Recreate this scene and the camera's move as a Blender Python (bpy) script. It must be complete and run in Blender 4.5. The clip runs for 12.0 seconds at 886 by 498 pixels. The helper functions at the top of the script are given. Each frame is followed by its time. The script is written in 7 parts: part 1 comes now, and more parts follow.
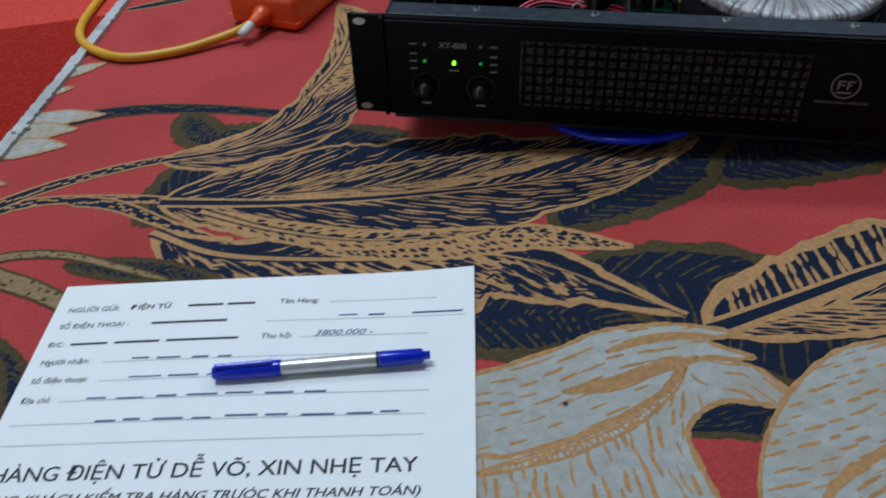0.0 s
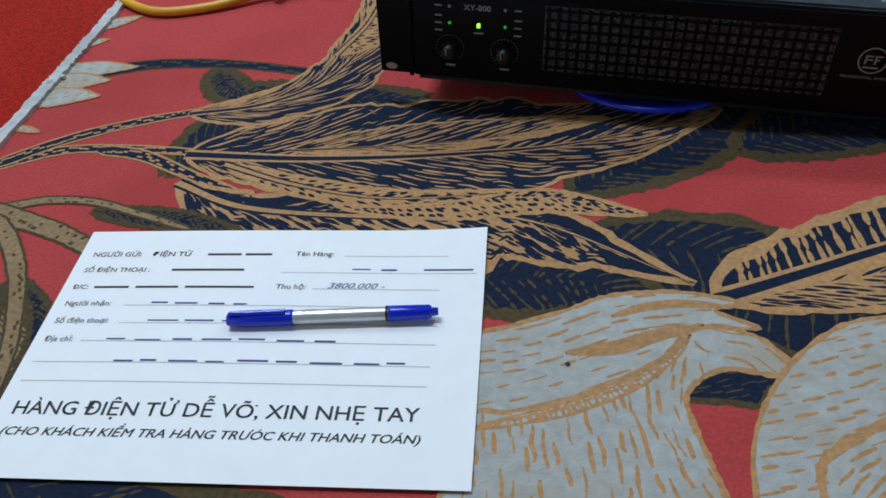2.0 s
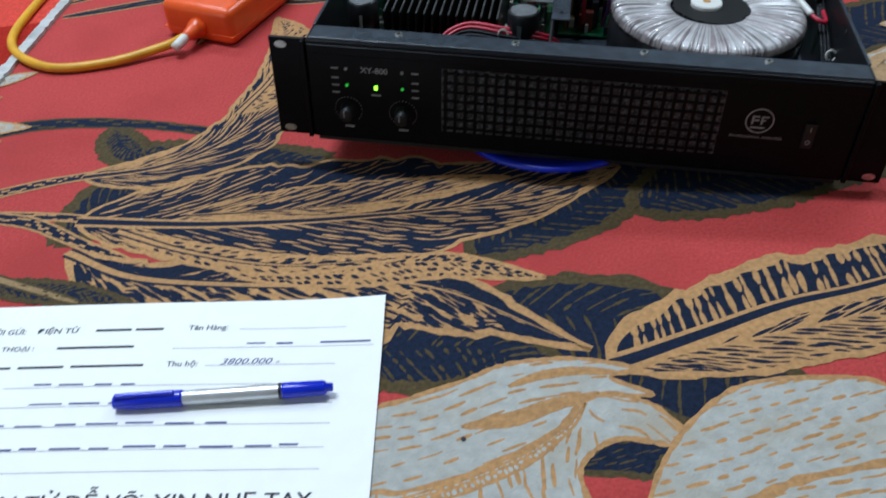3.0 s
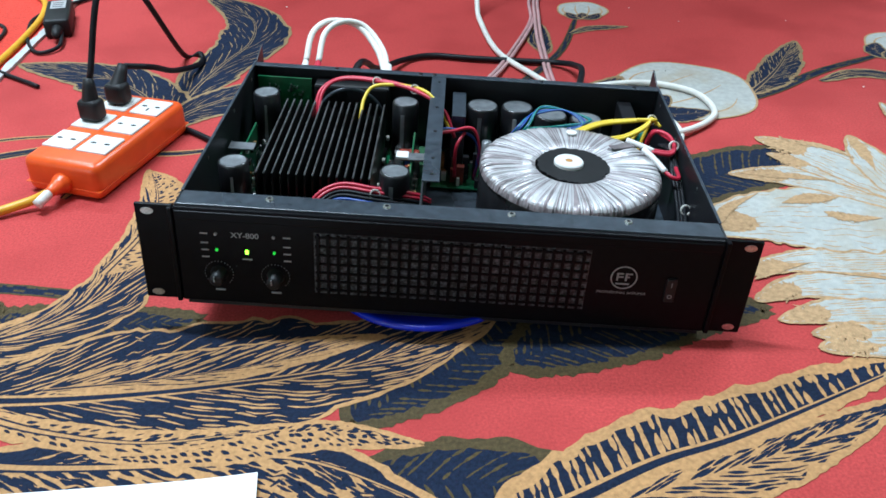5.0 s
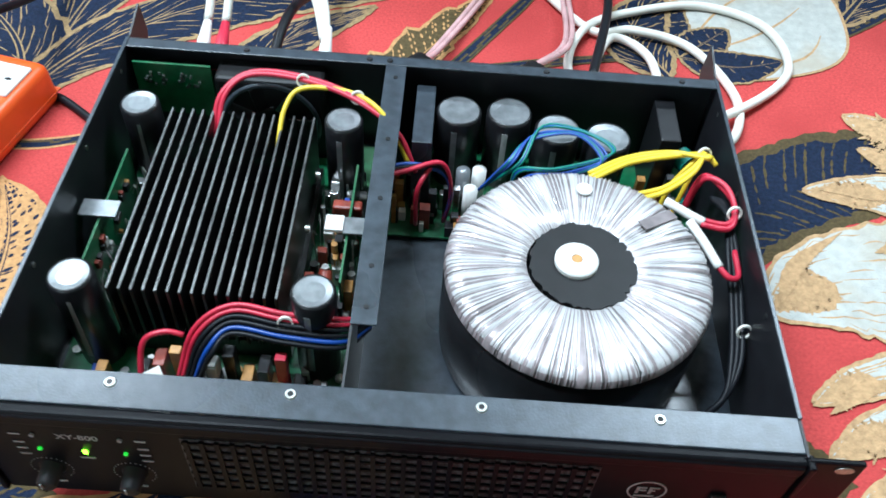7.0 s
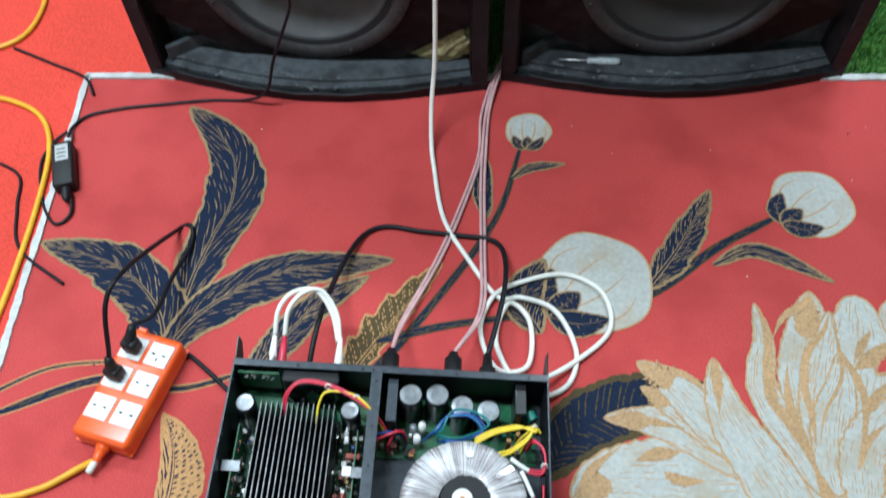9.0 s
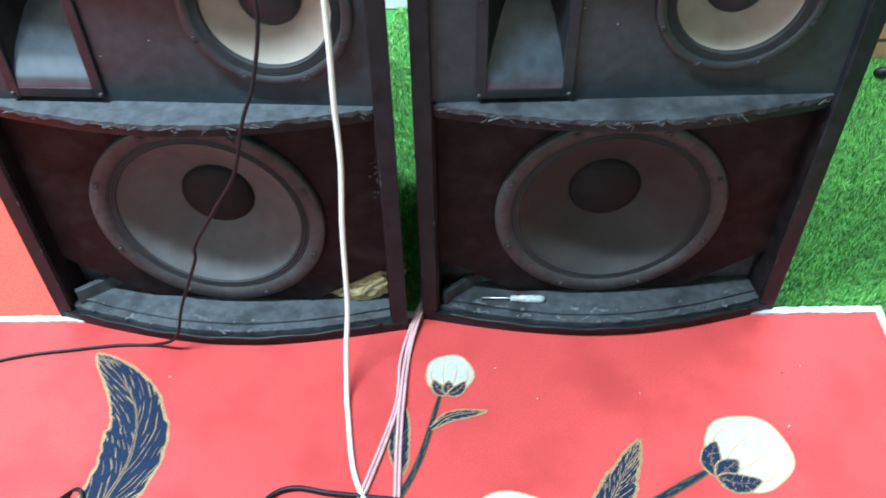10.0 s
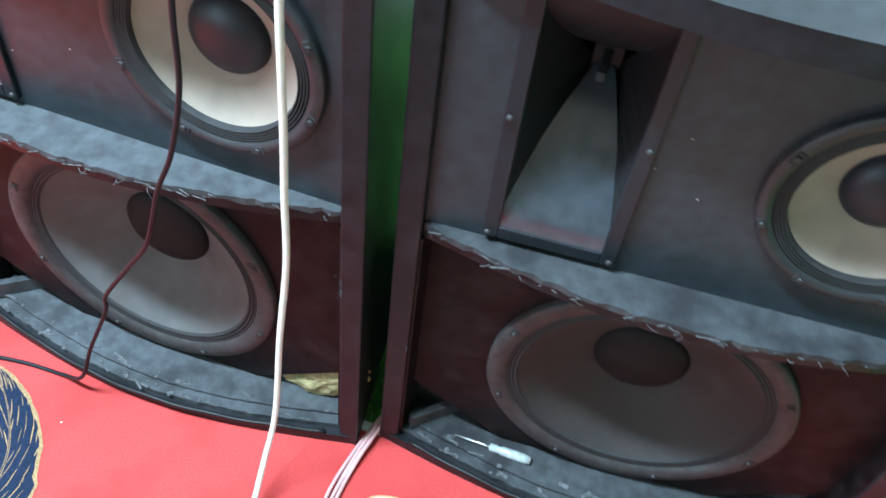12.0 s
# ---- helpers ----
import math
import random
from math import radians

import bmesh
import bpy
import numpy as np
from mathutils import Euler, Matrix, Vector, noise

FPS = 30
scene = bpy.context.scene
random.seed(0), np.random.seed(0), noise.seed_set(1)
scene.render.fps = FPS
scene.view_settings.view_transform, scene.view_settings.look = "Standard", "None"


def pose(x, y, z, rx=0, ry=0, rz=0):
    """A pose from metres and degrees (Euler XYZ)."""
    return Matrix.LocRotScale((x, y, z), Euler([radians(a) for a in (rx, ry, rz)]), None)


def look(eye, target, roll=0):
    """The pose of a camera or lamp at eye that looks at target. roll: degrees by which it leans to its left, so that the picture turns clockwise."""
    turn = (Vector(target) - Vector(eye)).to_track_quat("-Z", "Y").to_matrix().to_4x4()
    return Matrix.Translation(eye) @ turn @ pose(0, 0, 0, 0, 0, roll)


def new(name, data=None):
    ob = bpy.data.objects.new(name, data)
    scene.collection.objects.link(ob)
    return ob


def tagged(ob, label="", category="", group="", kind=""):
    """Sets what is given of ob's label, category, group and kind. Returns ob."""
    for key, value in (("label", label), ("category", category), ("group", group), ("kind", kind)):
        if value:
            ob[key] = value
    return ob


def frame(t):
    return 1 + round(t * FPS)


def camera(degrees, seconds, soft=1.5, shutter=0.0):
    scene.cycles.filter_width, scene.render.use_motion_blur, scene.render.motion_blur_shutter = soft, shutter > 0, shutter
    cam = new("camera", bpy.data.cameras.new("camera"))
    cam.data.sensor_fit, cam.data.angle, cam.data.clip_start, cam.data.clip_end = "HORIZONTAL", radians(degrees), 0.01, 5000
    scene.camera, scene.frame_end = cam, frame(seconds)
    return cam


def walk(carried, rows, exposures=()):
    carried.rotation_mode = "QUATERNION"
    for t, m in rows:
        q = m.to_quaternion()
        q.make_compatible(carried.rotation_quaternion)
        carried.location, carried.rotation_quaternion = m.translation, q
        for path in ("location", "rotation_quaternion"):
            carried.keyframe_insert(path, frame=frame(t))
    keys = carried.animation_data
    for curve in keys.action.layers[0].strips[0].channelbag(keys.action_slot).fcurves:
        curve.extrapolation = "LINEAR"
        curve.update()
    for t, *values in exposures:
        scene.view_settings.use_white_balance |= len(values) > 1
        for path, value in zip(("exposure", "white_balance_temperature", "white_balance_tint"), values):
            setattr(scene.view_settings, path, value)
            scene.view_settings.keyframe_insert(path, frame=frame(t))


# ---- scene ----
cam = camera(54.06, 12.0, soft=1.6, shutter=0.3)
PATH = [
    (0, (0.215, 0.250, 0.416), (-0.315, 1.668, -0.891), -6.0),
    (0.5, (0.202, 0.228, 0.418), (-0.403, 1.577, -0.928), -7.0),
    (1, (0.210, 0.226, 0.421), (-0.403, 1.566, -0.931), -7.0),
    (1.5, (0.223, 0.233, 0.418), (-0.394, 1.571, -0.935), -6.6),
    (2, (0.234, 0.244, 0.416), (-0.365, 1.590, -0.937), -6.0),
    (2.5, (0.244, 0.256, 0.419), (-0.301, 1.623, -0.935), -4.8),
    (3, (0.254, 0.277, 0.432), (-0.218, 1.704, -0.887), -3.6),
    (3.5, (0.262, 0.288, 0.450), (-0.154, 1.818, -0.769), -2.3),
    (3.7, (0.265, 0.284, 0.456), (-0.138, 1.841, -0.733), -2.0),
    (5.3, (0.253, 0.322, 0.458), (0.012, 1.965, -0.656), 0.7),
    (5.5, (0.238, 0.381, 0.434), (-0.021, 1.959, -0.767), 0.3),
    (6, (0.200, 0.503, 0.443), (-0.018, 1.984, -0.882), 2.1),
    (6.5, (0.238, 0.636, 0.456), (0.036, 1.974, -1.016), 1.1),
    (6.7, (0.240, 0.656, 0.454), (0.026, 1.977, -1.033), 0.8),
    (8.3, (0.285, 0.672, 1.050), (0.107, 1.420, -0.796), -3.4),
    (8.5, (0.306, 0.656, 1.097), (0.098, 1.535, -0.688), -3.4),
    (9, (0.321, 0.658, 1.162), (0.094, 1.749, -0.499), -2.0),
    (9.5, (0.327, 0.715, 1.188), (0.085, 2.044, -0.287), -3.2),
    (10, (0.409, 0.819, 1.186), (0.172, 2.212, -0.228), -1.3),
    (10.5, (0.521, 0.920, 1.180), (0.250, 2.311, -0.232), 0.2),
    (11, (0.554, 0.983, 1.187), (0.239, 2.364, -0.225), -1.8),
    (11.5, (0.512, 1.121, 1.148), (0.169, 2.442, -0.314), 3.6),
    (12, (0.442, 1.240, 1.123), (0.030, 2.494, -0.380), 8.4),
]
walk(cam, [(t, look(eye, target, roll)) for t, eye, target, roll in PATH],
     exposures=[(t, e, k, 12 if t < 5 else 8 if t < 9.7 else 2) for t, e, k in ((0.0, -1.14, 5750), (0.5, -1.06, 5750), (2.3, -0.94, 5750), (3.3, -0.4, 5850), (5.3, 0.22, 5700), (6.0, 0.44, 5750), (6.6, 0.56, 5800), (8.3, 0.18, 5850), (9.0, 0.02, 5900), (9.5, 0.66, 5850), (10.2, 1.44, 5300), (11.2, 1.64, 5250), (12.0, 1.56, 5350))])

# ---- light ----
world = bpy.data.worlds.new("world")
scene.world = world
world.use_nodes = True
world.node_tree.nodes["Background"].inputs[0].default_value = (0.9, 0.95, 1.0, 1)
world.node_tree.nodes["Background"].inputs[1].default_value = 0.4


def lamp(name, at, target, size, size_y, watts, colour):
    data = bpy.data.lights.new(name, "AREA")
    data.shape, data.size, data.size_y, data.energy, data.color = "RECTANGLE", size, size_y, watts, colour
    ob = new(name, data)
    ob.matrix_world = look(at, target)
    return tagged(ob, "unseen white area light added to light the room", "lamp")


# no fitting is in view: these overhead area lights are assumed
lamp("unseen_ceiling_light", (-0.75, 1.1, 2.75), (-0.75, 1.1, 0), 1.3, 0.14, 100, (0.84, 0.95, 1.0))
lamp("unseen_ceiling_light", (-1.7, 2.6, 2.75), (-1.7, 2.6, 0), 1.3, 0.14, 52, (0.84, 0.95, 1.0))
# added behind the loudspeakers to brighten the turf
lamp("unseen_ceiling_light", (1.45, 2.9, 2.75), (1.45, 2.9, 0), 1.3, 0.14, 70, (0.84, 0.95, 1.0))
# added cool fill for the loudspeaker fronts; the room has no door
lamp("unseen_front_fill", (-1.9, -2.95, 1.4), (-0.4, 2, 0.7), 2.4, 2.2, 32, (0.80, 0.93, 1.0))

# ---- materials ----
def mat(name, colour, rough=0.6, metal=0.0, var=0.18, scale=40.0, bump=0.0, bscale=400.0, big=5.0, other=None, amount=0.0, coat=0.0, spec=0.5, island=0.0):
    """Colour with variation at two scales, an optional second colour in blotches, and a fine relief."""
    m = bpy.data.materials.new(name)
    m.use_nodes = True
    nt = m.node_tree
    n, l = nt.nodes, nt.links
    bs = n["Principled BSDF"]
    bs.inputs["Roughness"].default_value, bs.inputs["Metallic"].default_value = rough, metal
    bs.inputs["Coat Weight"].default_value = coat
    bs.inputs["Specular IOR Level"].default_value = spec
    tc = n.new("ShaderNodeTexCoord")

    def noise_at(s, detail=4.0):
        t = n.new("ShaderNodeTexNoise")
        t.inputs["Scale"].default_value, t.inputs["Detail"].default_value = s, detail
        l.new(tc.outputs["Object"], t.inputs["Vector"])
        return t

    def mix(kind, fac, a, b):
        x = n.new("ShaderNodeMix")
        x.data_type, x.blend_type = "RGBA", kind
        for sock, v in ((x.inputs[0], fac), (x.inputs[6], a), (x.inputs[7], b)):
            if isinstance(v, (int, float)):
                sock.default_value = v
            elif isinstance(v, tuple):
                sock.default_value = (*v, 1)
            else:
                l.new(v, sock)
        return x.outputs[2]

    def ramp(src, lo, hi):
        r = n.new("ShaderNodeMapRange")
        r.inputs["From Min"].default_value, r.inputs["From Max"].default_value = lo, hi
        l.new(src, r.inputs["Value"])
        return r.outputs["Result"]

    fine, broad = noise_at(scale), noise_at(big, 3.0)
    lo = tuple(c * (1 - var) for c in colour)
    hi = tuple(min(1, c * (1 + var)) for c in colour)
    col = mix("MIX", ramp(fine.outputs["Fac"], 0.3, 0.7), lo, hi)
    tone = mix("MIX", ramp(broad.outputs["Fac"], 0.3, 0.7), (1 - var * 0.7,) * 3, (1 + 0.0 * var,) * 3)
    col = mix("MULTIPLY", 1.0, col, tone)
    if island:
        geo = n.new("ShaderNodeNewGeometry")
        col = mix("MULTIPLY", 1.0, col, mix("MIX", geo.outputs["Random Per Island"], (1 - island * 0.6,) * 3, (1 + island, 1 + island * 0.7, 1 + island * 0.9)))
    if other:
        blot = noise_at(big * 3.1, 6.0)
        f = n.new("ShaderNodeMath")
        f.operation = "MULTIPLY"
        l.new(ramp(blot.outputs["Fac"], 0.48, 0.66), f.inputs[0])
        f.inputs[1].default_value = amount
        col = mix("MIX", f.outputs[0], col, other)
    l.new(col, bs.inputs["Base Color"])
    rr = n.new("ShaderNodeMapRange")
    rr.inputs["To Min"].default_value, rr.inputs["To Max"].default_value = max(0.02, rough - 0.1), min(1, rough + 0.1)
    l.new(broad.outputs["Fac"], rr.inputs["Value"])
    l.new(rr.outputs["Result"], bs.inputs["Roughness"])
    if bump:
        b = n.new("ShaderNodeBump")
        b.inputs["Strength"].default_value, b.inputs["Distance"].default_value = bump, 0.001
        rel = noise_at(bscale, 3.0)
        l.new(rel.outputs["Fac"], b.inputs["Height"])
        l.new(b.outputs["Normal"], bs.inputs["Normal"])
    return m


def glow(name, colour, strength):
    m = bpy.data.materials.new(name)
    m.use_nodes = True
    bs = m.node_tree.nodes["Principled BSDF"]
    bs.inputs["Base Color"].default_value = (*colour, 1)
    bs.inputs["Emission Color"].default_value = (*colour, 1)
    bs.inputs["Emission Strength"].default_value = strength
    return m


CLOTH = dict(rough=0.8, bump=0.8, bscale=520.0, spec=0.25)
RED = mat("red_print_cloth", (0.470, 0.057, 0.053), var=0.2, scale=420, big=2.6, other=(0.35, 0.038, 0.036), amount=0.7, **{**CLOTH, "rough": 0.72, "spec": 0.14})
RUG = mat("scarlet_rib_rug", (0.65, 0.055, 0.034), var=0.25, scale=320, big=3.0, **CLOTH)
PEACH = mat("peach_print", (0.44, 0.275, 0.14), var=0.22, scale=260, big=8, **CLOTH)
SCUFF = mat("pale_scuffed_dust", (0.080, 0.084, 0.088), rough=0.9, var=0.6, scale=150, bump=0.4, bscale=400)
NAVY = mat("navy_print", (0.0105, 0.0175, 0.040), var=0.3, scale=300, big=9, **{**CLOTH, "spec": 0.12})
TAN = mat("tan_print", (0.46, 0.250, 0.102), var=0.2, scale=260, big=8, **CLOTH)
FADED = mat("faded_tan_print", (0.29, 0.190, 0.092), var=0.25, scale=260, big=8, **CLOTH)
OLIVE = mat("olive_print", (0.075, 0.052, 0.02), var=0.3, scale=300, big=9, **CLOTH)
CREAM = mat("cream_print", (0.42, 0.42, 0.39), var=0.12, scale=130, big=6, other=(0.36, 0.30, 0.215), amount=0.6, **CLOTH)
TAPE = mat("grey_binding", (0.50, 0.50, 0.49), rough=0.7, var=0.15, scale=120, bump=0.3, other=(0.28, 0.27, 0.25), amount=0.6)
TURF = mat("green_turf_backing", (0.045, 0.19, 0.03), rough=0.8, var=0.35, scale=150, bump=0.6, bscale=500)
BLADE = mat("green_turf_blade", (0.135, 0.355, 0.060), rough=0.55, var=0.3, scale=30, big=2, island=0.75)
PLASTER = mat("white_plaster", (0.75, 0.75, 0.72), rough=0.85, var=0.05, scale=12, bump=0.2, bscale=150)
PAPER = mat("white_paper", (0.88, 0.88, 0.88), rough=0.7, var=0.015, scale=60, bump=0.06, bscale=500)
INK = mat("printed_ink", (0.03, 0.03, 0.035), rough=0.7, var=0.2, scale=500)
BIRO = mat("blue_biro_ink", (0.04, 0.05, 0.22), rough=0.6, var=0.3, scale=400)
BLUE = mat("blue_plastic", (0.006, 0.022, 0.55), rough=0.22, var=0.08, scale=60)
SILVER = mat("silver_barrel", (0.62, 0.63, 0.65), rough=0.3, metal=0.6, var=0.1, scale=90)
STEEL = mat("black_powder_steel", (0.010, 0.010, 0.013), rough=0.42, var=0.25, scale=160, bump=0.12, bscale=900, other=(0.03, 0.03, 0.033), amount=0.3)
# black lightened to blue-grey: the overhead sheen is in the base colour
FLANGE = mat("sheen_tinted_black", (0.042, 0.052, 0.065), spec=0.55, rough=0.28, var=0.3, scale=120, bump=0.1, bscale=700)
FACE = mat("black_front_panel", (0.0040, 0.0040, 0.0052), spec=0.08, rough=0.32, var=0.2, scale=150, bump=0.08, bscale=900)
# pale blotches are painted glints on the mesh
GRILLE = mat("glint_speckled_mesh", (0.028, 0.030, 0.033), rough=0.34, metal=0.3, var=0.9, scale=420, big=150, other=(0.17, 0.185, 0.20), amount=0.6, bump=0.6, bscale=1500)
FIN = mat("black_anodised_fin", (0.010, 0.010, 0.010), rough=0.33, metal=0.4, var=0.2, scale=90)
FINTIP = mat("fin_edge_highlight", (0.15, 0.15, 0.15), rough=0.4, metal=0.8, var=0.5, scale=60)
BARE = mat("bare_metal", (0.55, 0.55, 0.55), rough=0.3, metal=1.0, var=0.2, scale=150)
SCREW = mat("zinc_screw", (0.50, 0.50, 0.47), rough=0.35, metal=0.9, var=0.3, scale=400)
PCB = mat("green_circuit_board", (0.008, 0.105, 0.04), rough=0.35, var=0.25, scale=160, other=(0.20, 0.27, 0.17), amount=0.25)
SLEEVE = mat("black_capacitor_sleeve", (0.012, 0.012, 0.014), rough=0.3, var=0.3, scale=120)
CAPTOP = mat("capacitor_top", (0.27, 0.285, 0.30), rough=0.3, metal=0.5, var=0.25, scale=120)
TRANSFORMER = mat("dark_transformer_tape", (0.018, 0.018, 0.02), rough=0.25, var=0.3, scale=50, bump=0.1, bscale=120)
FOIL_A = mat("pale_winding_film", (0.50, 0.485, 0.49), rough=0.32, metal=0.12, var=0.16, scale=60, coat=0.5)
FOIL_B = mat("dull_winding_film", (0.27, 0.23, 0.235), rough=0.34, metal=0.15, var=0.4, scale=60, coat=0.4)
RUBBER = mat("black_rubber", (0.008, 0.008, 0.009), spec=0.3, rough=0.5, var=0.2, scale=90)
WHITEP = mat("white_plastic", (0.72, 0.71, 0.68), rough=0.35, var=0.06, scale=60)
ORANGE = mat("orange_plastic", (0.80, 0.10, 0.012), rough=0.32, var=0.08, scale=50, bump=0.05, bscale=300)
YELLOW = mat("yellow_cable", (0.72, 0.36, 0.012), rough=0.45, var=0.12, scale=60)
LEMON = mat("lemon_wire", (0.72, 0.52, 0.03), rough=0.4, var=0.12, scale=80)
BLACKW = mat("black_cable", (0.008, 0.009, 0.012), spec=0.2, rough=0.45, var=0.2, scale=60)
WHITEW = mat("white_cable", (0.72, 0.70, 0.64), rough=0.5, var=0.08, scale=60)
PINKW = mat("clear_pink_cable", (0.55, 0.33, 0.33), rough=0.3, var=0.15, scale=60)
REDW = mat("red_wire", (0.52, 0.02, 0.05), rough=0.4, var=0.15, scale=80)
BLUEW = mat("blue_wire", (0.012, 0.06, 0.30), rough=0.4, var=0.15, scale=80)
GREENW = mat("green_wire", (0.01, 0.18, 0.14), rough=0.4, var=0.15, scale=80)
BROWN = mat("brown_component", (0.22, 0.035, 0.02), rough=0.35, var=0.25, scale=150)
AMBER = mat("amber_component", (0.45, 0.22, 0.06), rough=0.4, var=0.3, scale=150)
MARK = mat("white_marking", (0.42, 0.42, 0.42), rough=0.5, var=0.1, scale=300)
LEGEND = mat("grey_panel_legend", (0.26, 0.26, 0.26), rough=0.5, var=0.15, scale=300)
CABINET = mat("dark_cabinet_laminate", (0.0100, 0.0115, 0.0135), spec=0.20, rough=0.42, var=0.3, scale=70, bump=0.08, bscale=300, big=6, other=(0.024, 0.024, 0.028), amount=0.4)
MAROON = mat("maroon_baffle_paint", (0.0088, 0.0066, 0.0070), spec=0.10, rough=0.45, var=0.4, scale=50, bump=0.1, bscale=250, big=7, other=(0.024, 0.018, 0.019), amount=0.5)
# black paint with the bluish reflected daylight mixed into its base colour
BAFFLE = mat("black_paint_blue_sheen", (0.0240, 0.0300, 0.0350), spec=0.30, rough=0.40, var=0.2, scale=60, bump=0.1, bscale=300, big=6)
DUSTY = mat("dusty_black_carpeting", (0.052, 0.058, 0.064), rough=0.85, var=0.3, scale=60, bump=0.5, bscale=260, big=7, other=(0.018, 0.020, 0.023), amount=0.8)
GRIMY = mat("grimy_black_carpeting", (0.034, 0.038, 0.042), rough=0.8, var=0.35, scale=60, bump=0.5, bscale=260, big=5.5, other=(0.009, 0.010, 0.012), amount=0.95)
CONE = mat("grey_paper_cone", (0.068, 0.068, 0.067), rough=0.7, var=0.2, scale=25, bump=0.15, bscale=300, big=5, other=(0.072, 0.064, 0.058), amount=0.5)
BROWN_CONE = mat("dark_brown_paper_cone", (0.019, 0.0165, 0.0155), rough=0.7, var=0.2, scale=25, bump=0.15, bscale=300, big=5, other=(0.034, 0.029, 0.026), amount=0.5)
BEIGE = mat("beige_paper_cone", (0.250, 0.206, 0.165), rough=0.75, var=0.1, scale=30, bump=0.15, bscale=300, big=5)
CAP = mat("matt_black_dust_cap", (0.013, 0.012, 0.012), rough=0.7, var=0.2, scale=40, spec=0.15)
DOME = mat("black_dust_cap", (0.015, 0.018, 0.024), spec=0.3, rough=0.42, var=0.2, scale=40)
BASKET = mat("grey_cast_rim", (0.038, 0.037, 0.037), spec=0.3, rough=0.55, var=0.3, scale=60, bump=0.2, bscale=200, big=9)
ROLL = mat("cloth_surround", (0.016, 0.016, 0.017), rough=0.78, var=0.25, scale=90, bump=0.2, bscale=400)
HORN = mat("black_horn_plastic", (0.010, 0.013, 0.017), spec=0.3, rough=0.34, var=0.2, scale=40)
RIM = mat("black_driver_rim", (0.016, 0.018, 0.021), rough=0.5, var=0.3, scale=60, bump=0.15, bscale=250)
# horn plastic made paler, the light on the lower flare in its colour
LIT_FLARE = mat("lit_horn_flare", (0.032, 0.039, 0.049), rough=0.22, var=0.25, scale=40, spec=0.7)
FOAM = mat("yellow_foam", (0.26, 0.235, 0.11), rough=0.95, var=0.3, scale=90, bump=0.8, bscale=150)
CARD = mat("brown_cardboard", (0.42, 0.23, 0.11), rough=0.8, var=0.12, scale=30, bump=0.15, bscale=200, big=4, other=(0.25, 0.13, 0.07), amount=0.5)
CLEAR = mat("clear_handle", (0.34, 0.38, 0.38), rough=0.12, var=0.2, scale=120)
LED = glow("green_led", (0.25, 1.0, 0.02), 6.0)
LED_DIM = glow("dim_green_led", (0.05, 0.7, 0.05), 0.6)


# ---- mesh helpers ----
def part(name, bm, material, parent=None, label="", smooth=False, at=None):
    """Links a bmesh as one mesh object under a thing or a part."""
    me = bpy.data.meshes.new(name)
    bm.to_mesh(me)
    bm.free()
    for m in material if isinstance(material, (list, tuple)) else [material]:
        me.materials.append(m)
    if smooth:
        me.polygons.foreach_set("use_smooth", [True] * len(me.polygons))
    ob = new(name, me)
    if parent:
        ob.parent = parent
    if at:
        ob.matrix_basis = at
    if label:
        ob["label"] = label
    return ob


def root(name, m, label, category, group="", kind=""):
    ob = new(name)
    ob.empty_display_size = 0.05
    ob.matrix_basis = m
    return tagged(ob, label, category, group, kind)


def box(x0, x1, y0, y1, z0, z1, bevel=0.0, bm=None, seg=2):
    """A box, its edges rounded by bevel; joined to bm where one is given."""
    b = bmesh.new()
    bmesh.ops.create_cube(b, size=1)
    for v in b.verts:
        v.co = ((x0 + x1) / 2 + v.co.x * (x1 - x0), (y0 + y1) / 2 + v.co.y * (y1 - y0), (z0 + z1) / 2 + v.co.z * (z1 - z0))
    if bevel:
        bmesh.ops.bevel(b, geom=b.edges, offset=bevel, segments=seg, affect="EDGES", profile=0.5)
    return join(bm, b)


def join(bm, b):
    if bm is None:
        return b
    me = bpy.data.meshes.new("tmp")
    b.to_mesh(me)
    b.free()
    bm.from_mesh(me)
    bpy.data.meshes.remove(me)
    return bm


def cyl(x, y, z0, z1, r, seg=24, r2=None, bm=None, bevel=0.0):
    b = bmesh.new()
    bmesh.ops.create_cone(b, cap_ends=True, segments=seg, radius1=r, radius2=r if r2 is None else r2, depth=z1 - z0, matrix=Matrix.Translation((x, y, (z0 + z1) / 2)))
    if bevel:
        bmesh.ops.bevel(b, geom=[e for e in b.edges if len({round(v.co.z, 5) for v in e.verts}) == 1], offset=bevel, segments=2, affect="EDGES")
    return join(bm, b)


def moved(b, m):
    bmesh.ops.transform(b, matrix=m, verts=b.verts)
    return b


def lathe(profile, seg=48, bm=None):
    """Turns (radius, height) rows about z."""
    b = bmesh.new()
    rings = []
    for r, z in profile:
        if r < 1e-6:
            rings.append([b.verts.new((0, 0, z))])
        else:
            rings.append([b.verts.new((r * math.cos(2 * math.pi * k / seg), r * math.sin(2 * math.pi * k / seg), z)) for k in range(seg)])
    for a, c in zip(rings, rings[1:]):
        for k in range(seg):
            j = (k + 1) % seg
            if len(a) == 1 and len(c) > 1:
                b.faces.new((a[0], c[j], c[k]))
            elif len(c) == 1 and len(a) > 1:
                b.faces.new((a[k], a[j], c[0]))
            elif len(a) > 1:
                b.faces.new((a[k], a[j], c[j], c[k]))
    return join(bm, b)


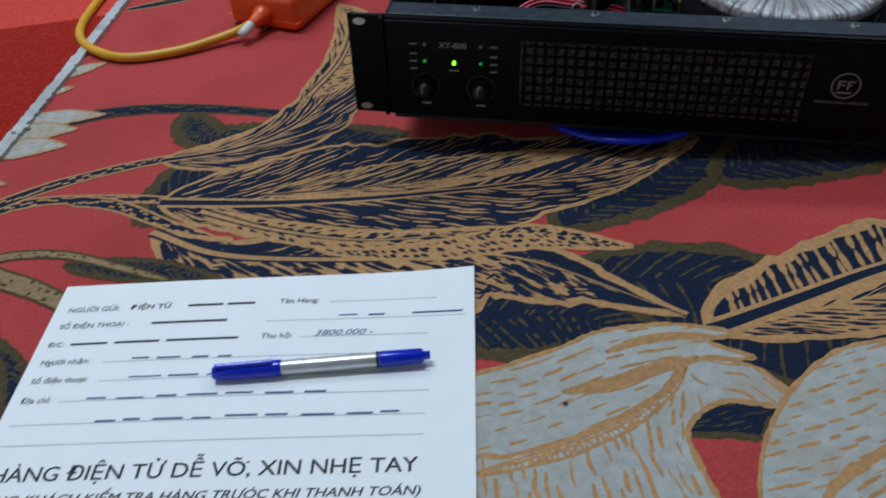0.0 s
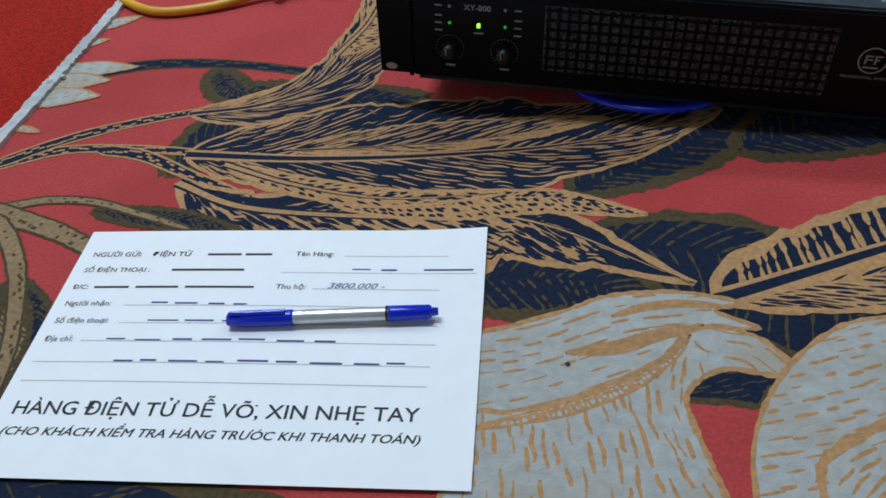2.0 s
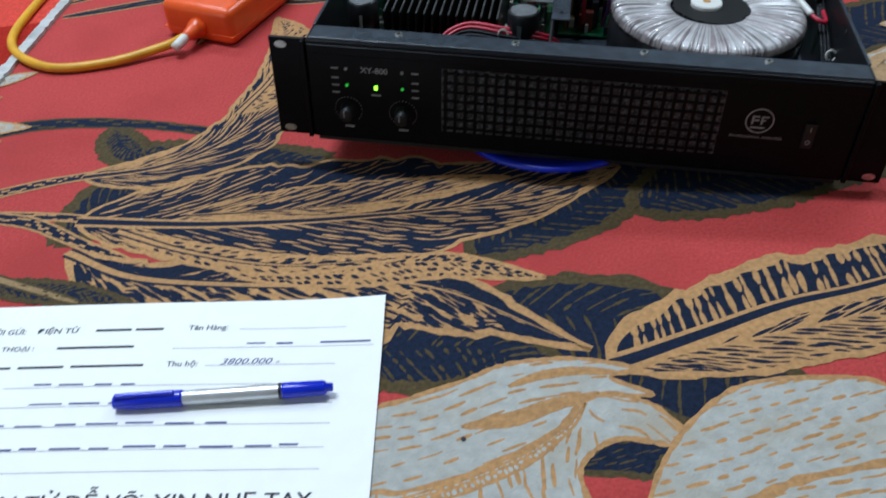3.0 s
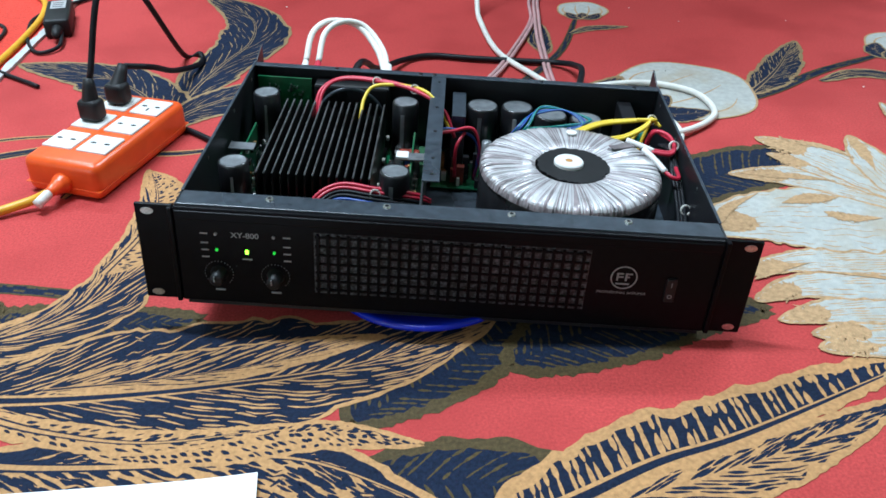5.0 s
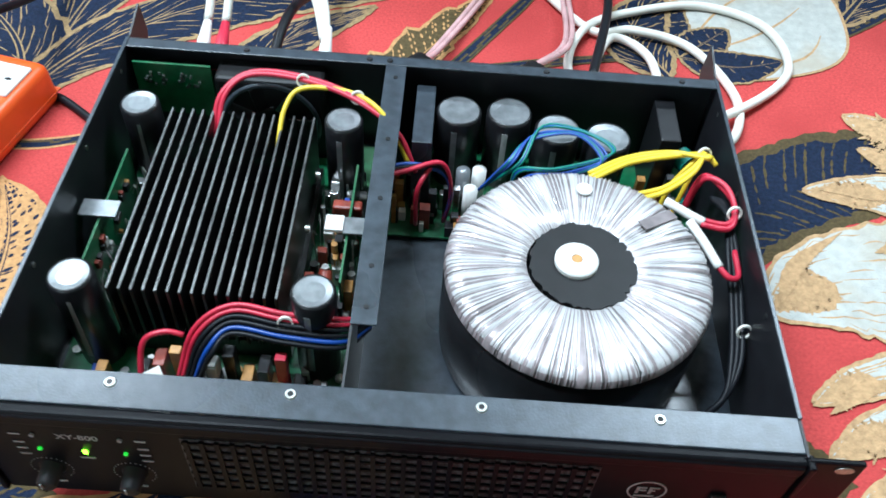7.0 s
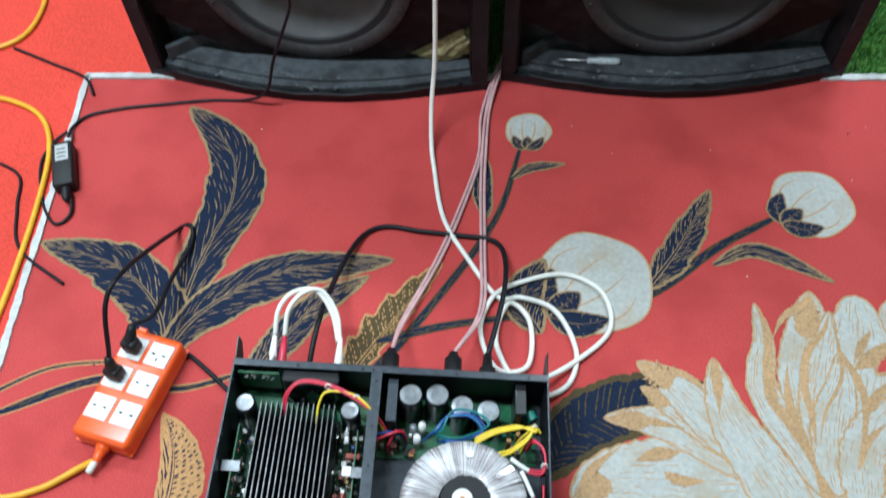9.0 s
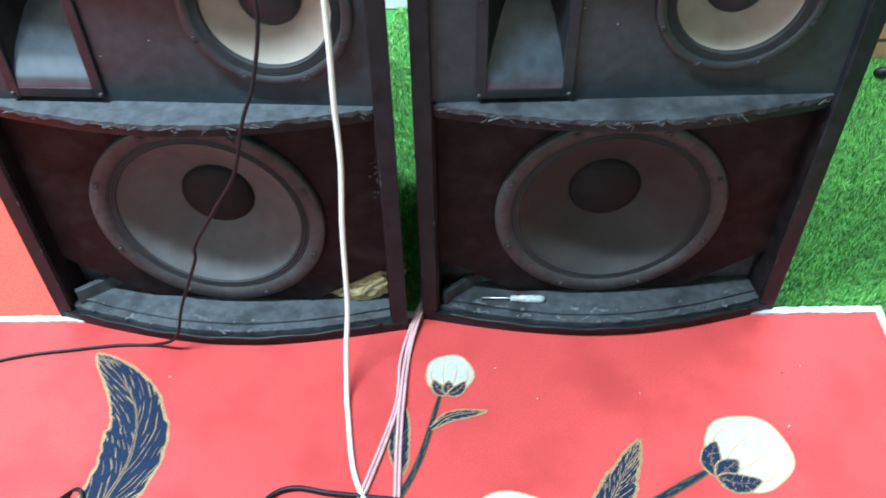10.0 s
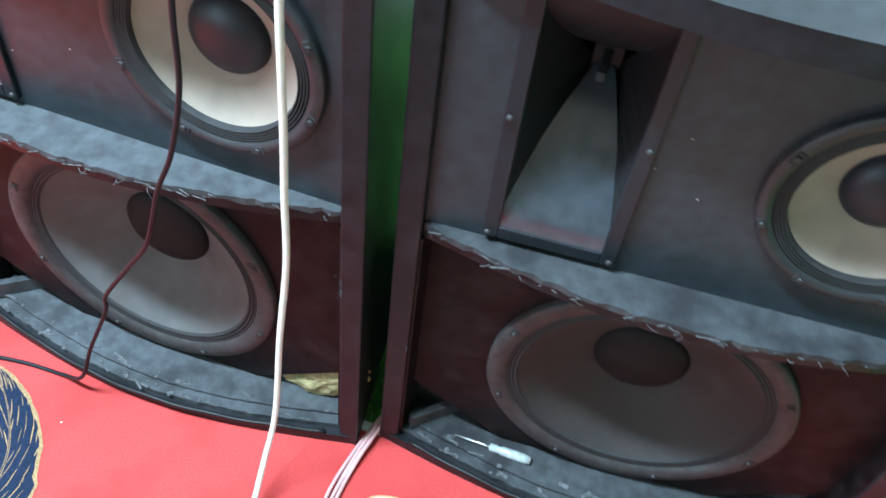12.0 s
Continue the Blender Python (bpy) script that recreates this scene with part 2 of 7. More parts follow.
def prism(outline, z0, z1, bm=None):
    b = bmesh.new()
    low = [b.verts.new((x, y, z0)) for x, y in outline]
    top = [b.verts.new((x, y, z1)) for x, y in outline]
    b.faces.new(low[::-1])
    b.faces.new(top)
    for k in range(len(outline)):
        j = (k + 1) % len(outline)
        b.faces.new((low[k], low[j], top[j], top[k]))
    return join(bm, b)


def spline(points, steps=8):
    """A smooth way through the points (any dimension)."""
    p = [np.array(q, float) for q in points]
    if len(p) < 3:
        return [p[0] + (p[-1] - p[0]) * k / steps for k in range(steps + 1)]
    p = [2 * p[0] - p[1]] + p + [2 * p[-1] - p[-2]]
    out = []
    for k in range(1, len(p) - 2):
        a, b, c, d = p[k - 1:k + 3]
        for s in range(steps):
            t = s / steps
            out.append(0.5 * (2 * b + (c - a) * t + (2 * a - 5 * b + 4 * c - d) * t * t + (3 * b - a - 3 * c + d) * t ** 3))
    out.append(p[-2])
    return out


def tube(points, r, seg=8, steps=8, bm=None):
    """A round cable through the points."""
    way = [Vector(q) for q in spline(points, steps)]
    b = bmesh.new()
    rings, side = [], None
    for k, q in enumerate(way):
        d = (way[min(k + 1, len(way) - 1)] - way[max(k - 1, 0)]).normalized()
        side = d.orthogonal() if side is None else side - d * side.dot(d)
        side.normalize()
        up = d.cross(side)
        rings.append([b.verts.new(q + r * (math.cos(2 * math.pi * s / seg) * side + math.sin(2 * math.pi * s / seg) * up)) for s in range(seg)])
    for a, c in zip(rings, rings[1:]):
        for s in range(seg):
            b.faces.new((a[s], a[(s + 1) % seg], c[(s + 1) % seg], c[s]))
    b.faces.new(rings[0][::-1])
    b.faces.new(rings[-1])
    return join(bm, b)


def writing(text, size, m, material, parent, name="lettering", italic=0.0, bold=0.0, align="LEFT", squeeze=1.0, label=""):
    """Words as flat mesh letters on the plane of m."""
    cu = bpy.data.curves.new("tmp", "FONT")
    cu.body, cu.size, cu.shear, cu.offset, cu.align_x = text, size, italic, bold, align
    cu.resolution_u = 3
    ob = bpy.data.objects.new("tmp", cu)
    scene.collection.objects.link(ob)
    me = bpy.data.meshes.new_from_object(ob)
    bpy.data.objects.remove(ob)
    bpy.data.curves.remove(cu)
    me.materials.clear()
    me.materials.append(material)
    out = new(name, me)
    out.parent = parent
    out.matrix_basis = m @ Matrix.Diagonal((squeeze, 1, 1, 1))
    if label:
        out["label"] = label
    return out

# ---- room ----
def slab(name, x0, x1, y0, y1, z0, z1, material, label, category):
    ob = part(name, box(x0, x1, y0, y1, z0, z1), material)
    return tagged(ob, label, category, kind="structure")


slab("floor", -3.6, 4.6, -3.3, 4.9, -0.12, -0.02, PLASTER, "plain concrete floor slab under the carpets", "floor")
slab("wall_back", -3.6, 4.6, 4.7, 4.9, -0.02, 3.0, PLASTER, "plain white plaster wall behind the loudspeakers", "wall")
# side walls, front wall and ceiling are out of view, added to enclose the light
slab("wall_left", -3.8, -3.6, -3.3, 4.9, -0.02, 3.0, PLASTER, "unseen plain white side wall added to close the room", "wall")
slab("wall_right", 4.6, 4.8, -3.3, 4.9, -0.02, 3.0, PLASTER, "unseen plain white side wall added to close the room", "wall")
slab("wall_front", -3.6, 4.6, -3.5, -3.3, -0.02, 3.0, PLASTER, "unseen plain white wall added facing the loudspeakers", "wall")
slab("ceiling", -3.8, 4.8, -3.5, 4.9, 3.0, 3.1, PLASTER, "unseen plain white ceiling added to close the room", "ceiling")

# green turf under and behind the carpets
turf = slab("turf", -3.59, 4.59, -3.29, 4.69, -0.02, -0.007, TURF, "bright green artificial turf laid over the whole floor", "turf")


def turf_blades(area, count, seed):
    """Short bent blades of artificial grass over the given rectangles."""
    rnd = random.Random(seed)
    sizes = [(b - a) * (d - c) for a, b, c, d in area]
    verts, faces = [], []
    for (a, b, c, d), w in zip(area, sizes):
        for _ in range(int(count * w / sum(sizes))):
            x, y, t = rnd.uniform(a, b), rnd.uniform(c, d), rnd.uniform(0, 6.283)
            u, v = 0.9882 * (x + 0.564) + 0.1531 * (y - 1.701), 0.9882 * (y - 1.701) - 0.1531 * (x + 0.564)
            if -0.02 < u < 1.599 and v < 0.008:
                continue
            h, lean, s = rnd.uniform(0.009, 0.017), rnd.uniform(0.002, 0.012), rnd.uniform(0.0006, 0.0011)
            ca, sa = math.cos(t), math.sin(t)
            k = len(verts)
            verts += [(x - sa * s, y + ca * s, -0.008), (x + sa * s, y - ca * s, -0.008),
                      (x + ca * lean * 0.35 + sa * s * 0.8, y + sa * lean * 0.35 - ca * s * 0.8, -0.008 + h * 0.6),
                      (x + ca * lean * 0.35 - sa * s * 0.8, y + sa * lean * 0.35 + ca * s * 0.8, -0.008 + h * 0.6),
                      (x + ca * lean, y + sa * lean, -0.008 + h)]
            faces += [(k, k + 1, k + 2, k + 3), (k + 3, k + 2, k + 4)]
    me = bpy.data.meshes.new("turf_pile")
    me.from_pydata(verts, [], faces)
    me.materials.append(BLADE)
    ob = new("turf_pile", me)
    ob.parent = turf
    return tagged(ob, "dense short green artificial grass blades", "", kind="stuff")


turf_blades([(0.78, 1.6, 1.90, 2.9), (-0.05, 0.42, 1.78, 3.0), (1.0, 1.45, 1.60, 1.90), (-1.45, -0.35, 2.20, 2.6)], 210000, 4)

# ---- the printed carpet ----
YAW = 8.81
LAY = pose(-0.564, 1.701, 0, 0, 0, YAW)
carpet = part("carpet", box(0.0, 1.587, -2.8, 0.0, -0.006, 0.0, 0.001), RED, at=LAY)
tagged(carpet, "red printed carpet with navy leaves and cream flowers", "carpet", kind="structure")
# plain scarlet rug beside it, along a slightly slanting seam
rug = part("rug", prism([(-1.5, -2.8), (0.097, -2.800), (0.036, -1.109), (0.032, -0.968), (0.024, -0.775), (0.016, -0.610), (0.0, 0.004), (0.40, 0.004), (0.357, 0.584), (-1.5, 0.57)], -0.006, 0.0012), RUG, at=LAY)
tagged(rug, "plain scarlet ribbed rug lying beside the printed carpet", "rug", kind="structure")


def ribs():
    """Fine raised ribs of the rug's weave, where it lies nearest."""
    verts, faces = [], []
    for k in range(175):
        v = 0.70 + k * 0.0042
        s = 0.024 + 0.0359 * (v - 0.775) - 0.004
        a = len(verts)
        verts += [(s - 0.36, -v - 0.10, 0.0012), (s, -v, 0.0012), (s, -v - 0.0026, 0.0012), (s - 0.36, -v - 0.1026, 0.0012),
                  (s - 0.36, -v - 0.1013, 0.0034), (s, -v - 0.0013, 0.0034)]
        faces += [(a, a + 4, a + 5, a + 1), (a + 4, a + 3, a + 2, a + 5)]
    me = bpy.data.meshes.new("rug_rib")
    me.from_pydata(verts, [], faces)
    me.materials.append(RUG)
    ob = new("rug_rib", me)
    ob.parent = rug
    return tagged(ob, "fine woven ribs", "", kind="stuff")


ribs()


def flat(way, widths, z, bm, slot):
    """A flat ribbon along way with the given half widths."""
    pts = [np.array(q[:2], float) for q in way]
    prev = None
    for k, q in enumerate(pts):
        d = pts[min(k + 1, len(pts) - 1)] - pts[max(k - 1, 0)]
        d = d / (np.linalg.norm(d) + 1e-9)
        nrm = np.array([-d[1], d[0]])
        w = widths[k] if isinstance(widths, (list, tuple)) else widths
        a, b = q + nrm * w, q - nrm * w
        cur = bm.verts.new((a[0], a[1], z + k * 2e-8)), bm.verts.new((b[0], b[1], z + k * 2e-8))
        if prev:
            f = bm.faces.new((prev[0], prev[1], cur[1], cur[0]))
            f.material_index = slot
        prev = cur


def binding():
    for name, way, w in (("carpet_binding", [(0.000, -0.000), (0.016, -0.610), (0.024, -0.775), (0.032, -0.968), (0.036, -1.109), (0.097, -2.800)], 0.0058),
                         ("carpet_binding", [(-0.004, -0.004), (0.6, -0.004), (1.1, -0.004), (1.591, -0.004)], 0.007),
                         ("carpet_binding", [(1.584, 0.0), (1.584, -0.5), (1.584, -1.5), (1.584, -2.75)], 0.007)):
        bm = bmesh.new()
        rnd = random.Random(7)
        pts = spline(way, 60)
        pts = [p + np.array([rnd.uniform(-1, 1), rnd.uniform(-1, 1)]) * 0.0009 for p in pts]
        flat(pts, [w * rnd.uniform(0.82, 1.12) for _ in pts], 0.0045, bm, 0)
        geo = bmesh.ops.extrude_face_region(bm, geom=list(bm.faces))
        for v in geo["geom"]:
            if isinstance(v, bmesh.types.BMVert):
                v.co.z = -0.004
        part(name, bm, TAPE, carpet, "pale grey cloth edge binding")
    # frayed ends of the seam
    rnd = random.Random(3)
    bm = bmesh.new()
    for v, s in ((1.02, 1), (1.13, 1), (0.93, -1), (1.19, 1)):
        u = 0.024 + 0.0359 * (v - 0.775)
        box(u - 0.006 * s - 0.002, u - 0.006 * s + 0.004, -v - 0.003, -v + 0.002, 0.001, 0.005, 0.001, bm)
    part("frayed_end", bm, TAPE, carpet)


binding()
LAYER = [0]


def printed(name, bm, mats):
    ob = part(name, bm, mats, carpet)
    return ob


def z_next():
    LAYER[0] += 1
    return 0.0002 + 0.000014 * LAYER[0]


def leaf(spine, left, right, fill=0, edge=1, hatch=1, teeth=0, bite=0.25, strokes=26, rows=5, edge_w=0.0028, rib=0.0022, ribs_m=None, peak=0.85, dash=0.55, stroke_w=0.0011, blunt=0.75, seed=1, slant=0.12, name="printed_leaf", skip=0.12, along=0.0):
    """A printed leaf or petal: spine in carpet metres (u right, v towards the room), half widths left and right of it,
    an outline, a midrib and rows of short engraved strokes."""
    mats = [NAVY, TAN, OLIVE, CREAM, RED, PEACH, FADED]
    rnd = random.Random(seed)
    z = z_next()
    way = [np.array([p[0], -p[1]]) for p in spline(spine, 14)]
    seglen = [0.0]
    for a, b in zip(way, way[1:]):
        seglen.append(seglen[-1] + np.linalg.norm(b - a))
    total = seglen[-1]
    S = [s / total for s in seglen]

    def at(s):
        s = min(max(s, 0), 1)
        k = min(max(int(np.searchsorted(S, s)) - 1, 0), len(S) - 2)
        f = (s - S[k]) / (S[k + 1] - S[k] + 1e-9)
        p = way[k] * (1 - f) + way[k + 1] * f
        d = way[min(k + 2, len(way) - 1)] - way[max(k - 1, 0)]
        d = d / (np.linalg.norm(d) + 1e-9)
        return p, np.array([-d[1], d[0]])

    wob = [rnd.uniform(-0.06, 0.06) for _ in range(44)]

    def width(s, full):
        s = min(max(s, 0.0), 1.0)
        f = max(0.0, math.sin(math.pi * min(1, s) ** peak)) ** blunt
        if teeth:
            saw = (s * teeth) % 1.0
            f *= 1 - bite * (1 - saw) if 0.1 < s else 1
        i = s * 38
        f *= 1 + wob[int(i)] * (1 - i % 1) + wob[int(i) + 1] * (i % 1)
        return full * f

    bm = bmesh.new()
    count = 64
    for side, full in ((1, left), (-1, right)):
        inner, outer = [], []
        for k in range(count + 1):
            s = k / count
            p, nrm = at(s)
            inner.append(p)
            outer.append(p + side * nrm * width(s, full))
        prev = None
        for j, (p, q) in enumerate(zip(inner, outer)):
            cur = bm.verts.new((*p, z + j * 1e-8)), bm.verts.new((*q, z + j * 1e-8))
            if prev:
                f = bm.faces.new((prev[0], prev[1], cur[1], cur[0]) if side < 0 else (prev[0], cur[0], cur[1], prev[1]))
                f.material_index = fill
            prev = cur
        if edge_w:
            flat(outer, [edge_w * rnd.uniform(0.6, 1.25) for _ in outer], z + 0.000006, bm, edge)
        for k in range(strokes):
            s0 = 0.05 - slant * 0.8 + (0.9 + slant * 0.8) * (k + rnd.uniform(-0.3, 0.3)) / strokes
            for r in range(rows):
                if rnd.random() < skip:
                    continue
                a = (r + rnd.uniform(0.05, 0.35)) / rows
                b = min(0.95, a + dash / rows * rnd.uniform(0.7, 1.5))
                line = []
                wave = rnd.uniform(-0.03, 0.03)
                for j in range(4):
                    f = a + (b - a) * j / 3
                    s = s0 + slant * f
                    if along:
                        f = min(0.94, a + wave * math.sin(j * 1.8))
                        s = min(0.98, s0 + along * (b - a) * rows * j / 3)
                    p, nrm = at(s)
                    line.append(p + side * nrm * width(s, full) * f)
                if s < 0.06 or s0 + slant * a < 0.03:
                    continue
                w = stroke_w * rnd.uniform(0.6, 1.5)
                flat(line, [w * 0.35, w, w * 0.9, w * 0.2], z + 0.000003 + 0.0000025 * rnd.random(), bm, hatch)
    if rib:
        m = fill if ribs_m is None else ribs_m
        flat([at(k / 40)[0] for k in range(40)], [rib * 1.9 * (1 - k / 44) for k in range(40)], z + 0.000007, bm, hatch)
        flat([at(k / 40)[0] for k in range(39)], [rib * (1 - k / 42) for k in range(39)], z + 0.000010, bm, m)
    return printed(name, bm, mats)


def stem(way, w, fill=0, edge=1, hatch=1, seed=1, name="printed_stem"):
    rnd = random.Random(seed)
    z = z_next()
    pts = [np.array([p[0], -p[1]]) for p in spline(way, 12)]
    n = len(pts)
    bm = bmesh.new()
    ws = [w * (0.75 + 0.25 * math.cos(3 * k / n)) * min(1, (k + 0.4) / 4) ** 0.5 * min(1, (n - k - 0.6) / 4) ** 0.5 * rnd.uniform(0.93, 1.07) for k in range(n)]
    flat(pts, [q * 1.05 + 0.0020 for q in ws], z, bm, edge)
    flat(pts, ws, z + 0.000004, bm, fill)
    for k in range(2, n - 3):
        if fill == 6 and rnd.random() < 0.55:
            continue
        d = pts[k + 1] - pts[k]
        nrm = np.array([-d[1], d[0]]) / (np.linalg.norm(d) + 1e-9)
        o = nrm * w * rnd.uniform(-0.6, 0.6)
        flat([pts[k] + o, pts[k] + d * rnd.uniform(0.6, 1.4) + o], w * 0.12 + 0.0004, z + 0.000010, bm, hatch)
    return printed(name, bm, [NAVY, TAN, OLIVE, CREAM, RED, PEACH, FADED])


def bud(u, v, r, dx, dy, seed=1):
    """A round cream bud with pale folds; dark sepals where its stem meets it (direction dx, dy)."""
    rnd = random.Random(seed)
    z = z_next()
    bm = bmesh.new()
    n = 56
    rim = [np.array([u + r * (1 + 0.03 * math.sin(5 * t + seed)) * math.cos(t), -v + r * (1 + 0.03 * math.sin(5 * t + seed)) * math.sin(t)]) for t in [2 * math.pi * k / n for k in range(n)]]
    c = bm.verts.new((u, -v, z))
    ring = [bm.verts.new((*p, z)) for p in rim]
    for k in range(n):
        f = bm.faces.new((c, ring[k], ring[(k + 1) % n]))
        f.material_index = 3
    flat(rim + rim[:2], 0.0014, z + 0.000004, bm, 5)
    for k in range(4):
        t0 = math.atan2(-dy, dx) + 0.6 * (k - 1.5)
        arc = [np.array([u + dx * r, -v - dy * r]) * (1 - f) + np.array([u - r * 0.75 * math.cos(t0), -v - r * 0.75 * math.sin(t0)]) * f
               + np.array([-dy, -dx]) * r * (k - 1.5) * 0.3 * math.sin(math.pi * f) for f in [j / 10 for j in range(1, 10)]]
        flat(arc, [0.0004 + 0.001 * math.sin(math.pi * j / 8) for j in range(9)], z + 0.000007, bm, 5)
    printed("printed_bud", bm, [NAVY, TAN, OLIVE, CREAM, RED, PEACH])
    base = np.array([u + dx * r * 1.05, v + dy * r * 1.05])
    for k, s in ((-1, 1.0), (0, 0.75), (1, 1.05)):
        ang = math.atan2(-dy, -dx) + k * 0.75
        tip = base + r * 0.95 * s * np.array([math.cos(ang), math.sin(ang)])
        mid = (base + tip) / 2 + 0.12 * r * np.array([-math.sin(ang), math.cos(ang)]) * k
        leaf([base, mid, tip], r * 0.24, r * 0.24, fill=0, edge=6, hatch=6, strokes=6, rows=2, stroke_w=0.0005, edge_w=0.0014, rib=0.0008, seed=seed + k, name="printed_sepal")


def closed(outline, steps=7):
    """A smooth closed way round the points."""
    p = [np.array(q, float) for q in outline]
    n, out = len(p), []
    for k in range(n):
        a, b, c, d = p[k - 1], p[k], p[(k + 1) % n], p[(k + 2) % n]
        for j in range(steps):
            t = j / steps
            out.append(0.5 * (2 * b + (c - a) * t + (2 * a - 5 * b + 4 * c - d) * t * t + (3 * b - a - 3 * c + d) * t ** 3))
    return out


def inside(p, ring):
    hit = False
    for a, b in zip(ring, ring[1:] + ring[:1]):
        if (a[1] > p[1]) != (b[1] > p[1]) and p[0] < (b[0] - a[0]) * (p[1] - a[1]) / (b[1] - a[1]) + a[0]:
            hit = not hit
    return hit


def petal(outline, flow, gap=0.006, long=0.014, stroke_w=0.0012, fill=3, edge=1, hatch=1, edge_w=0.0020, seed=1, wave=0.18, name="printed_petal"):
    """A printed petal of free outline, filled and edged, with brushed strokes that run along the flow lines."""
    rnd = random.Random(seed)
    z = z_next()
    ring = [np.array([p[0], -p[1]]) for p in closed(outline)]
    lines = [[np.array([p[0], -p[1]]) for p in spline(way, 8)] for way in flow]
    bm = bmesh.new()
    face = bm.faces.new([bm.verts.new((*p, z)) for p in ring])
    face.material_index = fill
    bmesh.ops.triangulate(bm, faces=[face])
    bm.normal_update()
    for g in bm.faces:
        if g.normal.z < 0:
            g.normal_flip()
    if edge_w:
        flat(ring + ring[:1], [edge_w * rnd.uniform(0.55, 1.2) for _ in range(len(ring) + 1)], z + 0.000006, bm, edge)

    def heading(p):
        total = np.zeros(2)
        for way in lines:
            k = min(range(len(way) - 1), key=lambda j: np.linalg.norm(way[j] - p))
            d = way[k + 1] - way[k]
            total += d / (np.linalg.norm(d) + 1e-9) / (np.linalg.norm(way[k] - p) ** 3 + 1e-7)
        return total / (np.linalg.norm(total) + 1e-9)

    taken = []
    x0, y0 = np.min(ring, axis=0)
    x1, y1 = np.max(ring, axis=0)
    for _ in range(int((x1 - x0) * (y1 - y0) / (gap * long) * 3.2)):
        p = np.array([rnd.uniform(x0, x1), rnd.uniform(y0, y1)])
        if not inside(p, ring):
            continue
        d = heading(p)
        side = np.array([-d[1], d[0]])
        if any(abs((q - p) @ side) < gap and abs((q - p) @ d) < long * 0.72 for q in taken):
            continue
        taken.append(p)
        way, q = [], p.copy()
        steps = rnd.randint(4, 7)
        bend = rnd.uniform(-wave, wave)
        for j in range(steps):
            way.append(q.copy())
            h = heading(q)
            q = q + (h + np.array([-h[1], h[0]]) * bend * math.sin(j * 1.4)) * long / 5.5 * rnd.uniform(0.8, 1.2)
        way = [w for w in way if inside(w, ring)]
        if len(way) > 2:
            w = stroke_w * rnd.uniform(0.55, 1.3)
            flat(way, [w * (0.35 + 0.65 * math.sin(math.pi * (j + 0.4) / len(way))) for j in range(len(way))], z + 0.000003 + 0.0000025 * rnd.random(), bm, hatch)
    return printed(name, bm, [NAVY, TAN, OLIVE, CREAM, RED, PEACH, FADED])


PETAL = dict(fill=3, edge=1, hatch=1, rib=0, name="printed_petal", edge_w=0.0020, dash=0.75)
DARK = dict(fill=0, edge=2, hatch=2, edge_w=0.006, rows=5, strokes=24, rib=0, stroke_w=0.0010, dash=1.0, slant=0.10)
BIG = dict(fill=0, edge=1, hatch=1, edge_w=0.0020, stroke_w=0.00085, slant=0.34, dash=0.9, skip=0.30)
# olive-edged dark foliage lying under the rest
leaf([(0.204, 1.063), (0.231, 1.001), (0.290, 0.955), (0.398, 0.933)], 0.03367, 0.04329, seed=11, **DARK)
leaf([(0.186, 0.897), (0.197, 0.920), (0.225, 0.940), (0.262, 0.921)], 0.0172, 0.01911, seed=12, **DARK)
stem([(0.031, 0.937), (0.109, 0.900), (0.205, 0.893), (0.321, 0.908)], 0.008569, 0, 2, 2, seed=5)
leaf([(0.532, 1.055), (0.612, 0.989), (0.673, 0.922), (0.713, 0.856)], 0.0681, 0.02919, seed=13, **DARK)
leaf([(0.652, 0.989), (0.731, 0.942), (0.811, 0.914), (0.880, 0.915)], 0.04879, 0.04391, seed=14, **DARK)
leaf([(0.509, 1.137), (0.579, 1.109), (0.648, 1.111), (0.716, 1.157), (0.793, 1.208)], 0.03551, 0.06904, seed=15, **DARK)
leaf([(0.419, 1.169), (0.489, 1.151), (0.558, 1.148), (0.625, 1.194)], 0.02948, 0.03341, seed=16, **DARK)
leaf([(-0.025, 1.361), (0.102, 1.316), (0.273, 1.352), (0.459, 1.348)], 0.02918, 0.02918, seed=17, **DARK)
# far dark leaf beside the case, and stems that cross towards the seam
leaf([(0.821, 0.762), (0.880, 0.687), (0.996, 0.641), (1.073, 0.632)], 0.04769, 0.04292, seed=19, **DARK)
stem([(0.029, 0.683), (0.174, 0.624), (0.288, 0.638), (0.385, 0.611)], 0.006531, 0, 1, 2, seed=6)
stem([(0.001, 0.660), (0.098, 0.606), (0.222, 0.593)], 0.002782, 0, 1, 2, seed=7)
# three great leaves on one forked stem
stem([(0.036, 1.076), (0.060, 1.059), (0.102, 1.038), (0.169, 1.031), (0.247, 1.032)], 0.005746, 0, 1, 1, seed=1)
stem([(0.038, 1.073), (0.093, 1.024), (0.150, 0.991), (0.203, 0.970), (0.252, 0.952)], 0.005739, 0, 1, 1, seed=2)
stem([(0.128, 1.035), (0.173, 1.040), (0.229, 1.063), (0.273, 1.079)], 0.005773, 0, 1, 1, seed=3)
leaf([(0.188, 0.977), (0.252, 0.956), (0.297, 0.912), (0.315, 0.842), (0.310, 0.758), (0.278, 0.675)], 0.02858, 0.04382, teeth=5, bite=0.10, strokes=40, rows=5, seed=21, **BIG)
leaf([(0.293, 0.870), (0.309, 0.804), (0.306, 0.739), (0.283, 0.679)], 0.005687, 0.04265, fill=1, edge=1, hatch=0, strokes=30, rows=4, edge_w=0.002, stroke_w=0.0013, seed=27)
